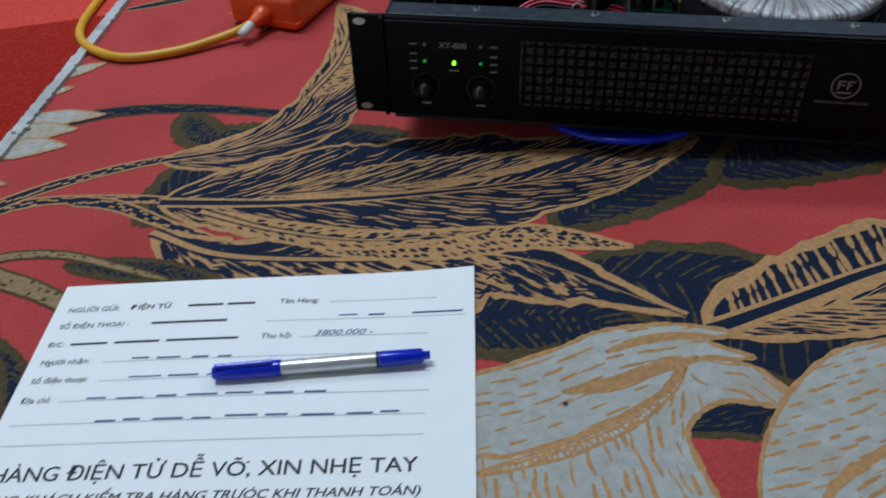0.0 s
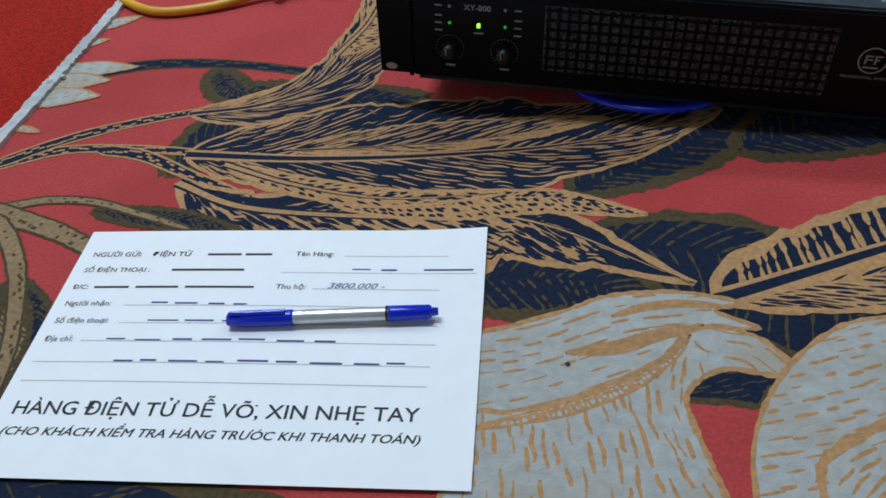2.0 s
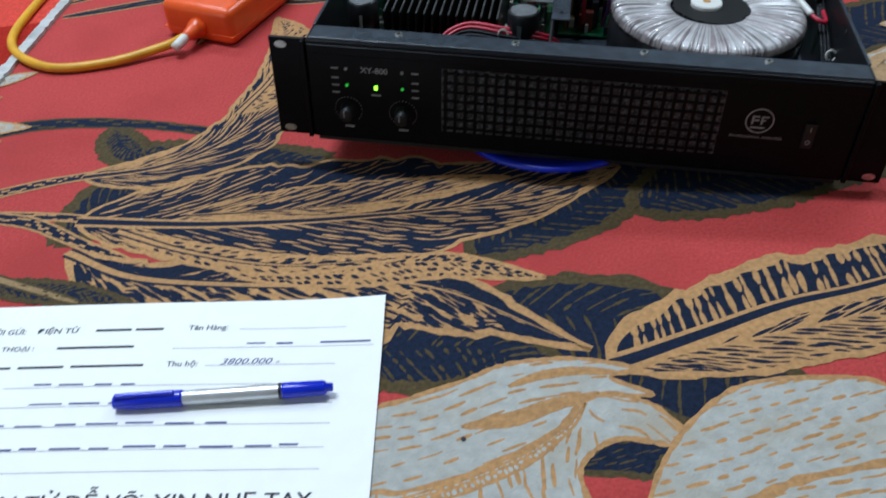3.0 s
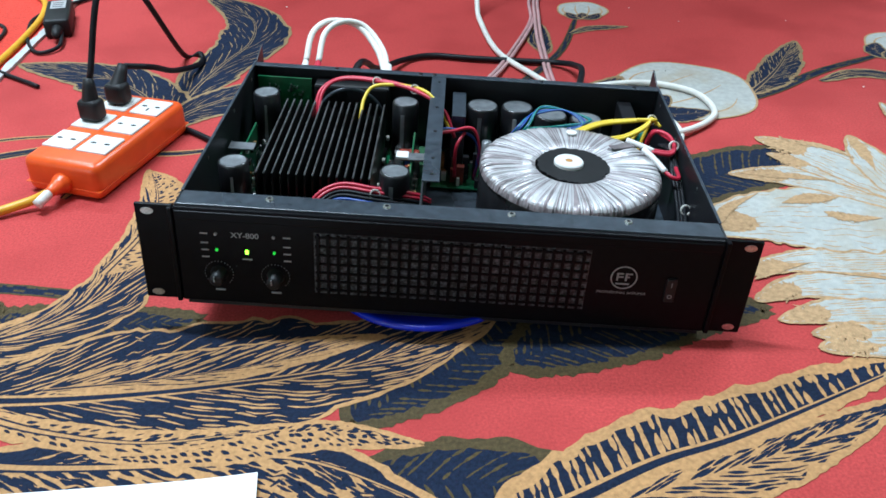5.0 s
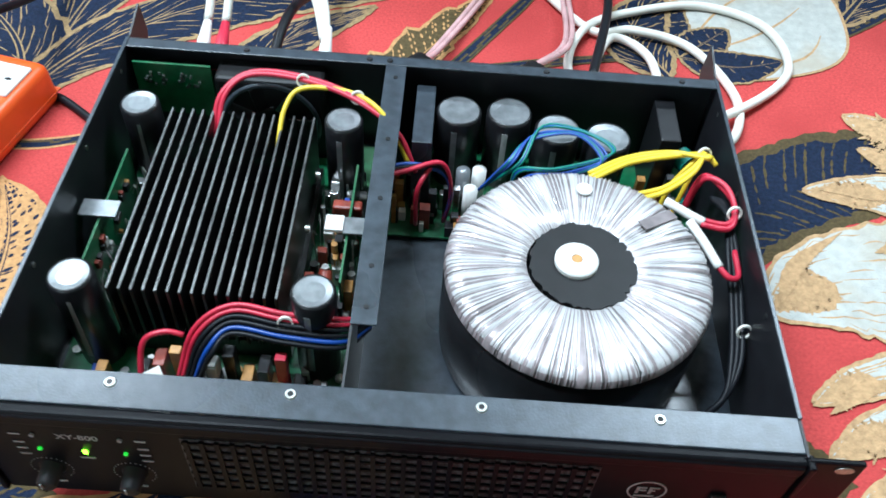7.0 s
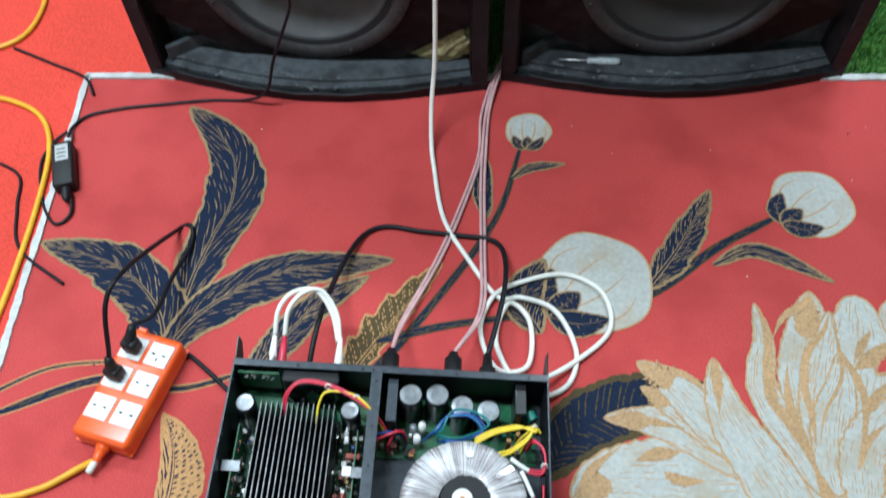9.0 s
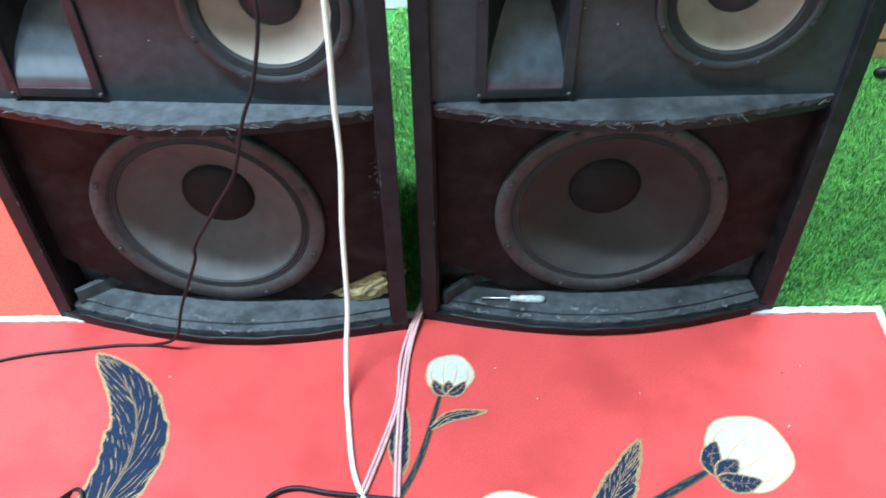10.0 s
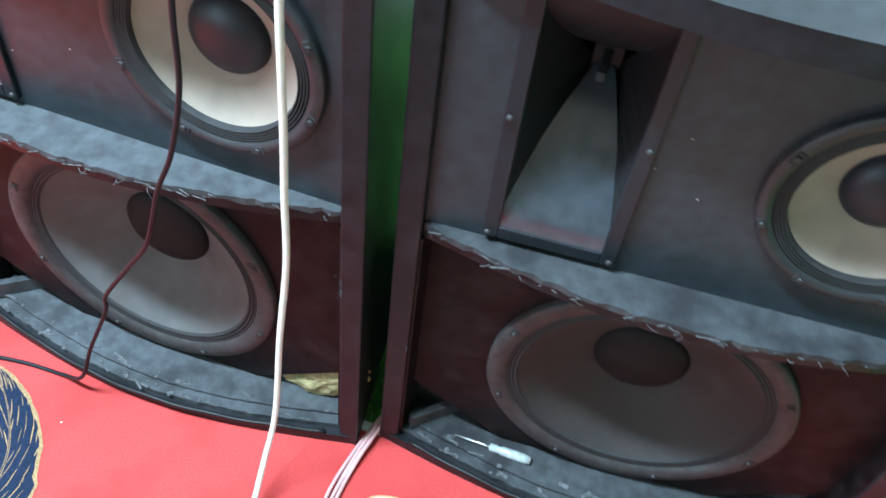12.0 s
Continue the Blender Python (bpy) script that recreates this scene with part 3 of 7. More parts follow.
leaf([(0.219, 1.072), (0.286, 1.096), (0.393, 1.096), (0.501, 1.088), (0.619, 1.140)], 0.03311, 0.07303, fill=1, edge=1, hatch=0, teeth=6, bite=0.28, strokes=44, rows=7, edge_w=0.003, rib=0.003, stroke_w=0.0018, seed=23, slant=0.30, dash=0.9, blunt=1.1)
leaf([(0.354, 1.085), (0.433, 1.074), (0.512, 1.061), (0.587, 1.073)], 0.0117, 0.02146, fill=1, edge=1, hatch=0, strokes=34, rows=3, edge_w=0.002, stroke_w=0.0013, rib=0.0, seed=28)
leaf([(0.210, 1.035), (0.317, 1.031), (0.425, 1.016), (0.534, 0.989), (0.643, 0.933)], 0.08233, 0.05618, teeth=3, bite=0.10, strokes=42, rows=7, rib=0.0035, seed=24, **BIG)
leaf([(0.298, 1.022), (0.376, 1.009), (0.455, 0.991), (0.554, 0.954)], 0.02905, 0.01162, fill=0, edge=1, hatch=1, strokes=26, rows=3, edge_w=0.0014, stroke_w=0.0011, rib=0.001, slant=0.3, dash=0.9, seed=29)
leaf([(0.249, 1.045), (0.316, 1.065), (0.394, 1.074), (0.482, 1.059)], 0.01164, 0.01164, fill=1, edge=1, hatch=0, strokes=20, rows=2, edge_w=0.002, stroke_w=0.0014, seed=25)
# brown branch and leaves beside the sheet of paper
leaf([(0.165, 1.113), (0.205, 1.114), (0.249, 1.116), (0.298, 1.125)], 0.010, 0.012, seed=20, **{**DARK, "edge_w": 0.003})
leaf([(0.149, 1.190), (0.182, 1.226), (0.196, 1.270), (0.208, 1.330)], 0.011, 0.013, seed=22, **{**DARK, "edge_w": 0.003})
leaf([(0.142, 1.195), (0.157, 1.250), (0.169, 1.305), (0.175, 1.366)], 0.030, 0.030, fill=6, edge=2, hatch=2, strokes=26, rows=5, edge_w=0.003, rib=0.003, ribs_m=2, stroke_w=0.0011, slant=0.12, dash=1.0, seed=26)
stem([(0.079, 1.120), (0.099, 1.112), (0.121, 1.104), (0.160, 1.102), (0.204, 1.112), (0.252, 1.125)], 0.0042, 6, 2, 2, seed=8)
stem([(0.027, 1.121), (0.063, 1.120), (0.103, 1.127), (0.149, 1.139), (0.191, 1.157), (0.238, 1.181)], 0.0105, 6, 2, 2, seed=9)
stem([(0.083, 1.126), (0.112, 1.149), (0.138, 1.179), (0.158, 1.212), (0.179, 1.257), (0.190, 1.303), (0.194, 1.352), (0.194, 1.395)], 0.0062, 6, 2, 2, seed=10)
# leaf at the right, over the cream flower
leaf([(0.632, 1.152), (0.697, 1.131), (0.767, 1.106), (0.847, 1.075), (0.948, 1.023)], 0.02172, 0.02962, fill=1, edge=1, hatch=0, strokes=34, rows=4, edge_w=0.003, stroke_w=0.0011, rib=0, seed=32, slant=0.25, dash=0.8, peak=0.8)
leaf([(0.632, 1.152), (0.647, 1.145), (0.698, 1.117), (0.753, 1.087), (0.825, 1.058), (0.988, 0.975)], 0.04338, 0.007887, fill=0, edge=1, hatch=1, teeth=5, bite=0.10, strokes=46, rows=2, edge_w=0.0050, rib=0.0045, ribs_m=0, stroke_w=0.0019, slant=0.03, dash=0.9, peak=0.7, blunt=0.6, seed=31)
# near flower: dark arch and red gap, then its petals
petal([(0.614, 1.235), (0.622, 1.268), (0.629, 1.293), (0.634, 1.309), (0.635, 1.332), (0.646, 1.330), (0.648, 1.307), (0.651, 1.272), (0.656, 1.232), (0.638, 1.232)], [[(0.60, 1.25), (0.66, 1.25)]], gap=0.1, edge_w=0, fill=4, edge=4, hatch=4, seed=38, name="printed_gap")
petal([(0.612, 1.235), (0.621, 1.220), (0.637, 1.209), (0.667, 1.209), (0.660, 1.224), (0.654, 1.235), (0.638, 1.235)], [[(0.616, 1.233), (0.659, 1.215)]], gap=0.004, long=0.010, stroke_w=0.0006, fill=0, edge=2, hatch=2, edge_w=0.003, seed=18, name="printed_leaf")
petal([(0.483, 1.208), (0.506, 1.191), (0.538, 1.174), (0.559, 1.160), (0.585, 1.152), (0.614, 1.149), (0.646, 1.154), (0.631, 1.163), (0.657, 1.175), (0.626, 1.177), (0.612, 1.188), (0.601, 1.206), (0.577, 1.225), (0.545, 1.246), (0.513, 1.260), (0.490, 1.270)], [[(0.486, 1.224), (0.526, 1.212), (0.578, 1.182), (0.647, 1.167)], [(0.490, 1.257), (0.531, 1.237), (0.578, 1.211)]], gap=0.0075, long=0.017, stroke_w=0.0011, seed=41, wave=0.10)
petal([(0.490, 1.268), (0.512, 1.259), (0.545, 1.245), (0.577, 1.225), (0.601, 1.204), (0.614, 1.184), (0.630, 1.177), (0.650, 1.180), (0.665, 1.190), (0.692, 1.223), (0.676, 1.215), (0.656, 1.211), (0.637, 1.210), (0.622, 1.219), (0.613, 1.234), (0.616, 1.250), (0.623, 1.270), (0.630, 1.289), (0.635, 1.309), (0.636, 1.338), (0.591, 1.353), (0.521, 1.358), (0.485, 1.347)], [[(0.513, 1.262), (0.524, 1.321)], [(0.561, 1.237), (0.574, 1.278), (0.580, 1.313)], [(0.612, 1.193), (0.606, 1.221), (0.609, 1.254), (0.630, 1.300)], [(0.625, 1.189), (0.652, 1.193), (0.675, 1.213)]], gap=0.0046, long=0.022, stroke_w=0.0013, seed=43, wave=0.30)
petal([(0.648, 1.286), (0.653, 1.245), (0.670, 1.207), (0.694, 1.177), (0.719, 1.160), (0.762, 1.152), (0.800, 1.155), (0.840, 1.200), (0.840, 1.300), (0.740, 1.360), (0.660, 1.340)], [[(0.658, 1.240), (0.690, 1.228), (0.750, 1.200)], [(0.655, 1.290), (0.700, 1.275), (0.750, 1.260)]], gap=0.0062, long=0.013, stroke_w=0.0012, seed=45, wave=0.12)
petal([(0.682, 1.282), (0.688, 1.263), (0.708, 1.246), (0.749, 1.225), (0.820, 1.215), (0.840, 1.300), (0.740, 1.360), (0.690, 1.330)], [[(0.690, 1.300), (0.720, 1.265), (0.800, 1.235)]], gap=0.0050, long=0.020, stroke_w=0.0013, seed=46, edge_w=0.0032)
leaf([(0.541, 1.210), (0.571, 1.202), (0.595, 1.189), (0.624, 1.176)], 0.0052, 0.0045, fill=1, edge=1, hatch=1, rib=0, strokes=8, rows=1, edge_w=0.001, seed=47, name="printed_petal")
leaf([(0.567, 1.176), (0.588, 1.165), (0.613, 1.159), (0.643, 1.159)], 0.0030, 0.0030, fill=1, edge=1, hatch=1, rib=0, strokes=8, rows=1, edge_w=0.001, seed=48, name="printed_petal")
leaf([(0.491, 1.274), (0.519, 1.262), (0.548, 1.249), (0.581, 1.228), (0.605, 1.204), (0.616, 1.185)], 0.0026, 0.0060, fill=1, edge=1, hatch=3, rib=0, strokes=40, rows=1, edge_w=0.001, seed=49, slant=0.0, name="printed_petal")
# cream tips at the seam
for pts, w, sd in (([(0.020, 0.834), (0.039, 0.819), (0.060, 0.805)], 0.009418, 51), ([(0.025, 0.869), (0.036, 0.860), (0.047, 0.854)], 0.005651, 52),
                   ([(0.017, 0.925), (0.060, 0.910), (0.103, 0.904)], 0.01422, 53), ([(0.021, 0.947), (0.050, 0.934), (0.086, 0.929)], 0.01517, 54),
                   ([(0.025, 0.972), (0.054, 0.959), (0.089, 0.956)], 0.01522, 56), ([(0.033, 1.011), (0.047, 1.013), (0.062, 1.016)], 0.003804, 55)):
    leaf(pts, w, w, strokes=6, rows=3, stroke_w=0.0006, peak=0.7, blunt=0.9, seed=sd, **{**PETAL, "edge_w": 0.0014, "along": 0.1})
# leaves beyond the case
FAR = dict(fill=0, edge=6, hatch=6, edge_w=0.0026, strokes=26, rows=5, stroke_w=0.0006, slant=0.26, dash=0.9, skip=0.35)
leaf([(0.270, 0.593), (0.276, 0.468), (0.296, 0.372), (0.317, 0.295), (0.309, 0.211), (0.272, 0.146), (0.208, 0.082)], 0.05007, 0.05186, teeth=3, bite=0.12, seed=61, peak=1.25, **FAR)
leaf([(0.270, 0.611), (0.234, 0.504), (0.150, 0.425), (0.017, 0.381)], 0.05031, 0.05123, teeth=3, bite=0.14, seed=62, **FAR)
leaf([(0.251, 0.593), (0.310, 0.503), (0.426, 0.433), (0.597, 0.410)], 0.03684, 0.04605, teeth=3, bite=0.12, seed=63, **FAR)
leaf([(0.385, 0.629), (0.434, 0.557), (0.483, 0.494), (0.559, 0.441)], 0.02785, 0.02785, seed=64, **FAR)
leaf([(0.520, 0.648), (0.578, 0.557), (0.626, 0.486), (0.674, 0.415)], 0.04187, 0.01861, fill=2, edge=1, hatch=1, edge_w=0.002, strokes=30, rows=5, stroke_w=0.0009, teeth=6, bite=0.3, seed=65)
stem([(0.209, 0.739), (0.241, 0.629), (0.271, 0.557)], 0.005604, 1, 0, 2, seed=66)
# flower stems with buds
stem([(0.559, 0.630), (0.646, 0.513), (0.758, 0.332), (0.806, 0.171)], 0.005485, 0, 2, 2, seed=67)
stem([(0.578, 0.557), (0.694, 0.526), (0.848, 0.504)], 0.005597, 0, 2, 2, seed=68)
stem([(0.972, 0.481), (1.037, 0.441), (1.120, 0.377), (1.224, 0.317)], 0.008255, 0, 2, 2, seed=69)
leaf([(0.744, 0.327), (0.733, 0.268), (0.746, 0.200)], 0.01074, 0.02237, seed=70, **{**FAR, "strokes": 12, "rows": 3, "edge_w": 0.0018})
leaf([(0.789, 0.242), (0.821, 0.218), (0.881, 0.210)], 0.007991, 0.01066, seed=71, **{**FAR, "strokes": 8, "rows": 2, "edge_w": 0.0016})
leaf([(0.995, 0.459), (1.054, 0.379), (1.118, 0.266)], 0.02734, 0.0319, seed=72, teeth=3, bite=0.2, **{**FAR, "strokes": 26, "rows": 4})
leaf([(1.103, 0.414), (1.177, 0.387), (1.285, 0.445)], 0.01379, 0.01379, seed=73, **{**FAR, "strokes": 16, "rows": 2, "edge_w": 0.002})
bud(0.820, 0.135, 0.0401, -0.1, 1.0, 2)
bud(1.282, 0.291, 0.0673, -0.8, 0.6, 3)
bud(0.912, 0.448, 0.0924, -0.75, 0.65, 5)
leaf([(0.824, 0.540), (0.799, 0.477), (0.836, 0.406)], 0.02781, 0.03245, seed=74, **{**FAR, "strokes": 18, "rows": 3})
# the great cream flower beside the case
BLOOM = dict(fill=3, edge=5, hatch=5, rib=0, name="printed_petal", dash=0.7, along=0.10, peak=0.72, blunt=0.62, strokes=16, rows=6, stroke_w=0.0006, skip=0.45, edge_w=0.0017)
for cu, cv, ra, rb in ((1.077, 0.825, 0.117, 0.121), (1.289, 0.870, 0.152, 0.147), (1.186, 0.879, 0.117, 0.127)):
    z = z_next()
    bm = bmesh.new()
    hub = bm.verts.new((cu, -cv, z))
    rim = [bm.verts.new((cu + ra * math.cos(2 * math.pi * k / 48), -cv + rb * math.sin(2 * math.pi * k / 48), z)) for k in range(48)]
    for k in range(48):
        bm.faces.new((hub, rim[k], rim[(k + 1) % 48]))
    printed("printed_flower_heart", bm, [CREAM])


def shade(way, w, seed=1, lean=0.5):
    """A brushed peach stroke of the print: tapered, with feathered hairs along its edge."""
    rnd = random.Random(seed)
    z = z_next()
    pts = [np.array([p[0], -p[1]]) for p in spline(way, 10)]
    n = len(pts) - 1
    prof = [max(0.06, math.sin(math.pi * (k / n) ** lean)) * w for k in range(n + 1)]
    bm = bmesh.new()
    flat(pts, [q * rnd.uniform(0.750, 1.020) for q in prof], z, bm, 0)
    for k in range(1, n - 1):
        d = pts[k + 1] - pts[k]
        d = d / (np.linalg.norm(d) + 1e-9)
        nrm = np.array([-d[1], d[0]])
        for side in (-0.973, 0.860):
            a = pts[k] + nrm * side * prof[k] * rnd.uniform(0.458, 0.872)
            b = a + (nrm * side * 0.6 + d * rnd.uniform(-0.588, 0.771)) * prof[k] * rnd.uniform(0.449, 1.160)
            flat([a, (a + b) / 2, b], [w * 0.10, w * 0.08, w * 0.02], z + 0.000003, bm, 0)
    return printed("printed_shading", bm, [PEACH])


def bloom(spine, left, right, seed, tip=0.4, **kw):
    """A cream petal whose tip is brushed with peach."""
    leaf(spine, left, right, seed=seed, **{**BLOOM, **kw})
    if tip:
        a, b = np.array(spine[-2], float), np.array(spine[-1], float)
        shade([tuple(b + (a - b) * 0.95), tuple(b + (a - b) * 0.5), tuple(b + (a - b) * 0.03)], min(left, right) * tip, seed, 0.6)


# right-hand and hindmost petals first
bloom([(1.242, 0.764), (1.316, 0.651), (1.360, 0.567), (1.377, 0.471)], 0.06626, 0.06626, 602, 0, blunt=0.45)
bloom([(1.226, 0.789), (1.310, 0.760), (1.375, 0.738), (1.474, 0.716)], 0.07234, 0.07234, 603, 0.25, teeth=4, bite=0.16)
bloom([(1.218, 0.846), (1.288, 0.875), (1.357, 0.896), (1.442, 0.905)], 0.07341, 0.07341, 604, 0.25, teeth=4, bite=0.16)
bloom([(1.207, 0.881), (1.235, 0.947), (1.250, 0.992), (1.254, 1.032)], 0.05424, 0.05424, 605, 0.3)
bloom([(1.223, 0.764), (1.258, 0.651), (1.296, 0.549), (1.310, 0.469)], 0.05865, 0.05865, 601, 0, blunt=0.42)
bloom([(1.201, 0.764), (1.207, 0.641), (1.221, 0.549), (1.242, 0.462)], 0.04349, 0.052, 600, 0.5, peak=0.85)
# lower tips, then the great left petal and the pointed group above it
bloom([(1.193, 0.870), (1.135, 0.965), (1.098, 0.997), (1.060, 1.012)], 0.04233, 0.04233, 616, 0.4)
bloom([(1.184, 0.860), (1.093, 0.957), (1.007, 0.992), (0.943, 1.002)], 0.04225, 0.04225, 615, 0.4, teeth=4, bite=0.16)
bloom([(1.175, 0.849), (1.042, 0.944), (0.959, 0.956), (0.906, 0.966)], 0.03723, 0.03723, 614, 0.4)
bloom([(1.107, 0.932), (1.018, 0.939), (0.959, 0.943), (0.906, 0.948)], 0.0255, 0.0255, 613, 0.5)
bloom([(1.107, 0.903), (0.998, 0.909), (0.934, 0.916), (0.884, 0.930)], 0.02543, 0.02348, 612, 0.5)
bloom([(1.107, 0.869), (0.989, 0.876), (0.919, 0.881), (0.872, 0.903)], 0.02535, 0.02535, 611, 0.5)
bloom([(1.106, 0.835), (0.988, 0.839), (0.920, 0.844), (0.871, 0.864)], 0.02332, 0.02332, 609, 0.5)
bloom([(1.145, 0.773), (1.017, 0.765), (0.914, 0.766), (0.856, 0.791)], 0.06173, 0.0598, 610, 0.3, peak=0.95, blunt=0.6)
bloom([(1.135, 0.764), (1.036, 0.702), (0.977, 0.680), (0.910, 0.674)], 0.02873, 0.03256, 608, 0.5)
bloom([(1.125, 0.745), (1.045, 0.683), (1.006, 0.655), (0.967, 0.626)], 0.02482, 0.02482, 607, 0.6)
bloom([(1.145, 0.764), (1.065, 0.679), (1.015, 0.624), (0.965, 0.586)], 0.03431, 0.03812, 606, 0.6)
bloom([(1.181, 0.860), (1.130, 0.745), (1.091, 0.665), (1.077, 0.579)], 0.04794, 0.03068, 618, 0, peak=0.7)
# the cup
bloom([(1.197, 0.783), (1.183, 0.723), (1.158, 0.665), (1.145, 0.614), (1.159, 0.549), (1.154, 0.484)], 0.02849, 0.019, 619, 0)
bloom([(1.198, 0.726), (1.208, 0.651), (1.233, 0.577), (1.264, 0.497)], 0.02083, 0.03409, 620, 0)
bloom([(1.214, 0.783), (1.230, 0.688), (1.255, 0.623), (1.266, 0.565)], 0.03243, 0.0267, 621, 0)
bloom([(1.244, 0.812), (1.261, 0.726), (1.297, 0.669), (1.335, 0.637)], 0.03263, 0.02879, 622, 0)
leaf([(1.310, 0.602), (1.327, 0.585), (1.344, 0.561)], 0.009434, 0.009434, fill=4, edge=5, hatch=4, strokes=2, rows=1, rib=0, seed=623, name="printed_gap")
# peach brushwork
shade([(1.077, 0.580), (1.078, 0.613), (1.074, 0.665)], 0.009479, 700, 0.8)
shade([(1.201, 0.793), (1.188, 0.731), (1.168, 0.679), (1.152, 0.644), (1.154, 0.597), (1.163, 0.548), (1.161, 0.513), (1.154, 0.485)], 0.009008, 701, 0.9)
shade([(1.207, 0.836), (1.202, 0.793), (1.189, 0.735)], 0.01162, 702, 0.8)
shade([(1.193, 0.735), (1.177, 0.679), (1.176, 0.632), (1.184, 0.586)], 0.009054, 703, 0.6)
shade([(1.264, 0.500), (1.249, 0.531), (1.217, 0.568), (1.202, 0.621), (1.203, 0.671), (1.199, 0.716)], 0.007092, 704, 1.0)
shade([(1.264, 0.500), (1.265, 0.564), (1.256, 0.612), (1.223, 0.662), (1.204, 0.711)], 0.003313, 705, 0.9)
shade([(1.262, 0.558), (1.280, 0.612), (1.281, 0.654), (1.264, 0.711), (1.247, 0.749)], 0.00667, 706, 0.6)
shade([(1.279, 0.595), (1.307, 0.576), (1.345, 0.547)], 0.01225, 707, 1.0)
shade([(1.283, 0.662), (1.301, 0.637), (1.328, 0.611)], 0.008555, 708, 0.7)
shade([(1.250, 0.747), (1.271, 0.706), (1.307, 0.676)], 0.005758, 709, 0.9)
shade([(1.319, 0.530), (1.301, 0.553), (1.281, 0.583)], 0.006577, 710, 1.0)
shade([(1.170, 0.545), (1.193, 0.509), (1.224, 0.488), (1.242, 0.465)], 0.007458, 711, 1.2)
shade([(1.031, 0.823), (1.043, 0.798), (1.058, 0.793), (1.091, 0.796)], 0.007749, 712, 0.7)
shade([(1.169, 0.802), (1.110, 0.819), (1.086, 0.852), (1.061, 0.895), (1.040, 0.946)], 0.005362, 713, 1.0)
shade([(1.033, 0.883), (1.053, 0.897), (1.046, 0.936)], 0.0137, 714, 0.7)
shade([(0.948, 0.737), (0.980, 0.727), (1.011, 0.724)], 0.01056, 715, 1.0)
shade([(0.985, 0.753), (1.005, 0.764), (1.040, 0.765)], 0.008673, 716, 0.9)
shade([(1.172, 0.847), (1.126, 0.857), (1.082, 0.890), (1.062, 0.946)], 0.002932, 717, 1.0)
shade([(0.939, 0.857), (1.002, 0.868), (1.028, 0.878)], 0.002922, 718, 1.0)
shade([(0.867, 0.786), (0.888, 0.749), (0.929, 0.717)], 0.006728, 719, 0.8)
shade([(1.004, 0.600), (1.034, 0.608), (1.062, 0.637)], 0.00663, 720, 0.8)
shade([(1.016, 0.688), (0.967, 0.678), (0.923, 0.674)], 0.007635, 721, 1.0)
shade([(0.880, 0.872), (0.910, 0.853), (0.939, 0.845)], 0.005831, 722, 0.8)

# lint and specks on the carpet
rnd = random.Random(77)
for k in range(26):
    u, v, r = rnd.uniform(0.1, 1.6), rnd.uniform(0.1, 1.5), rnd.uniform(0.0006, 0.0016)
    speck = part("lint_speck", moved(lathe([(0, 0), (r, 0.0002), (r * 0.7, r * 0.8), (0, r)], 6), pose(u, -v, 0.0014, rnd.uniform(0, 20), 0, rnd.uniform(0, 360))), rnd.choice((MARK, WHITEW, INK)), carpet)
part("dark_speck", moved(lathe([(0, 0), (0.0016, 0.0002), (0.001, 0.0006), (0, 0.0008)], 7), pose(0.543, -1.219, 0.0014)), INK, carpet)

# ---- the opened amplifier on its blue dish ----
AMP = pose(-0.0645, 0.8245, 0.0291, -0.78, 2.8, 7.38) @ Matrix.Diagonal((0.973, 0.973, 1, 1))
amp = root("amplifier", AMP, "black rack amplifier, lid off, propped on a blue dish", "amplifier")


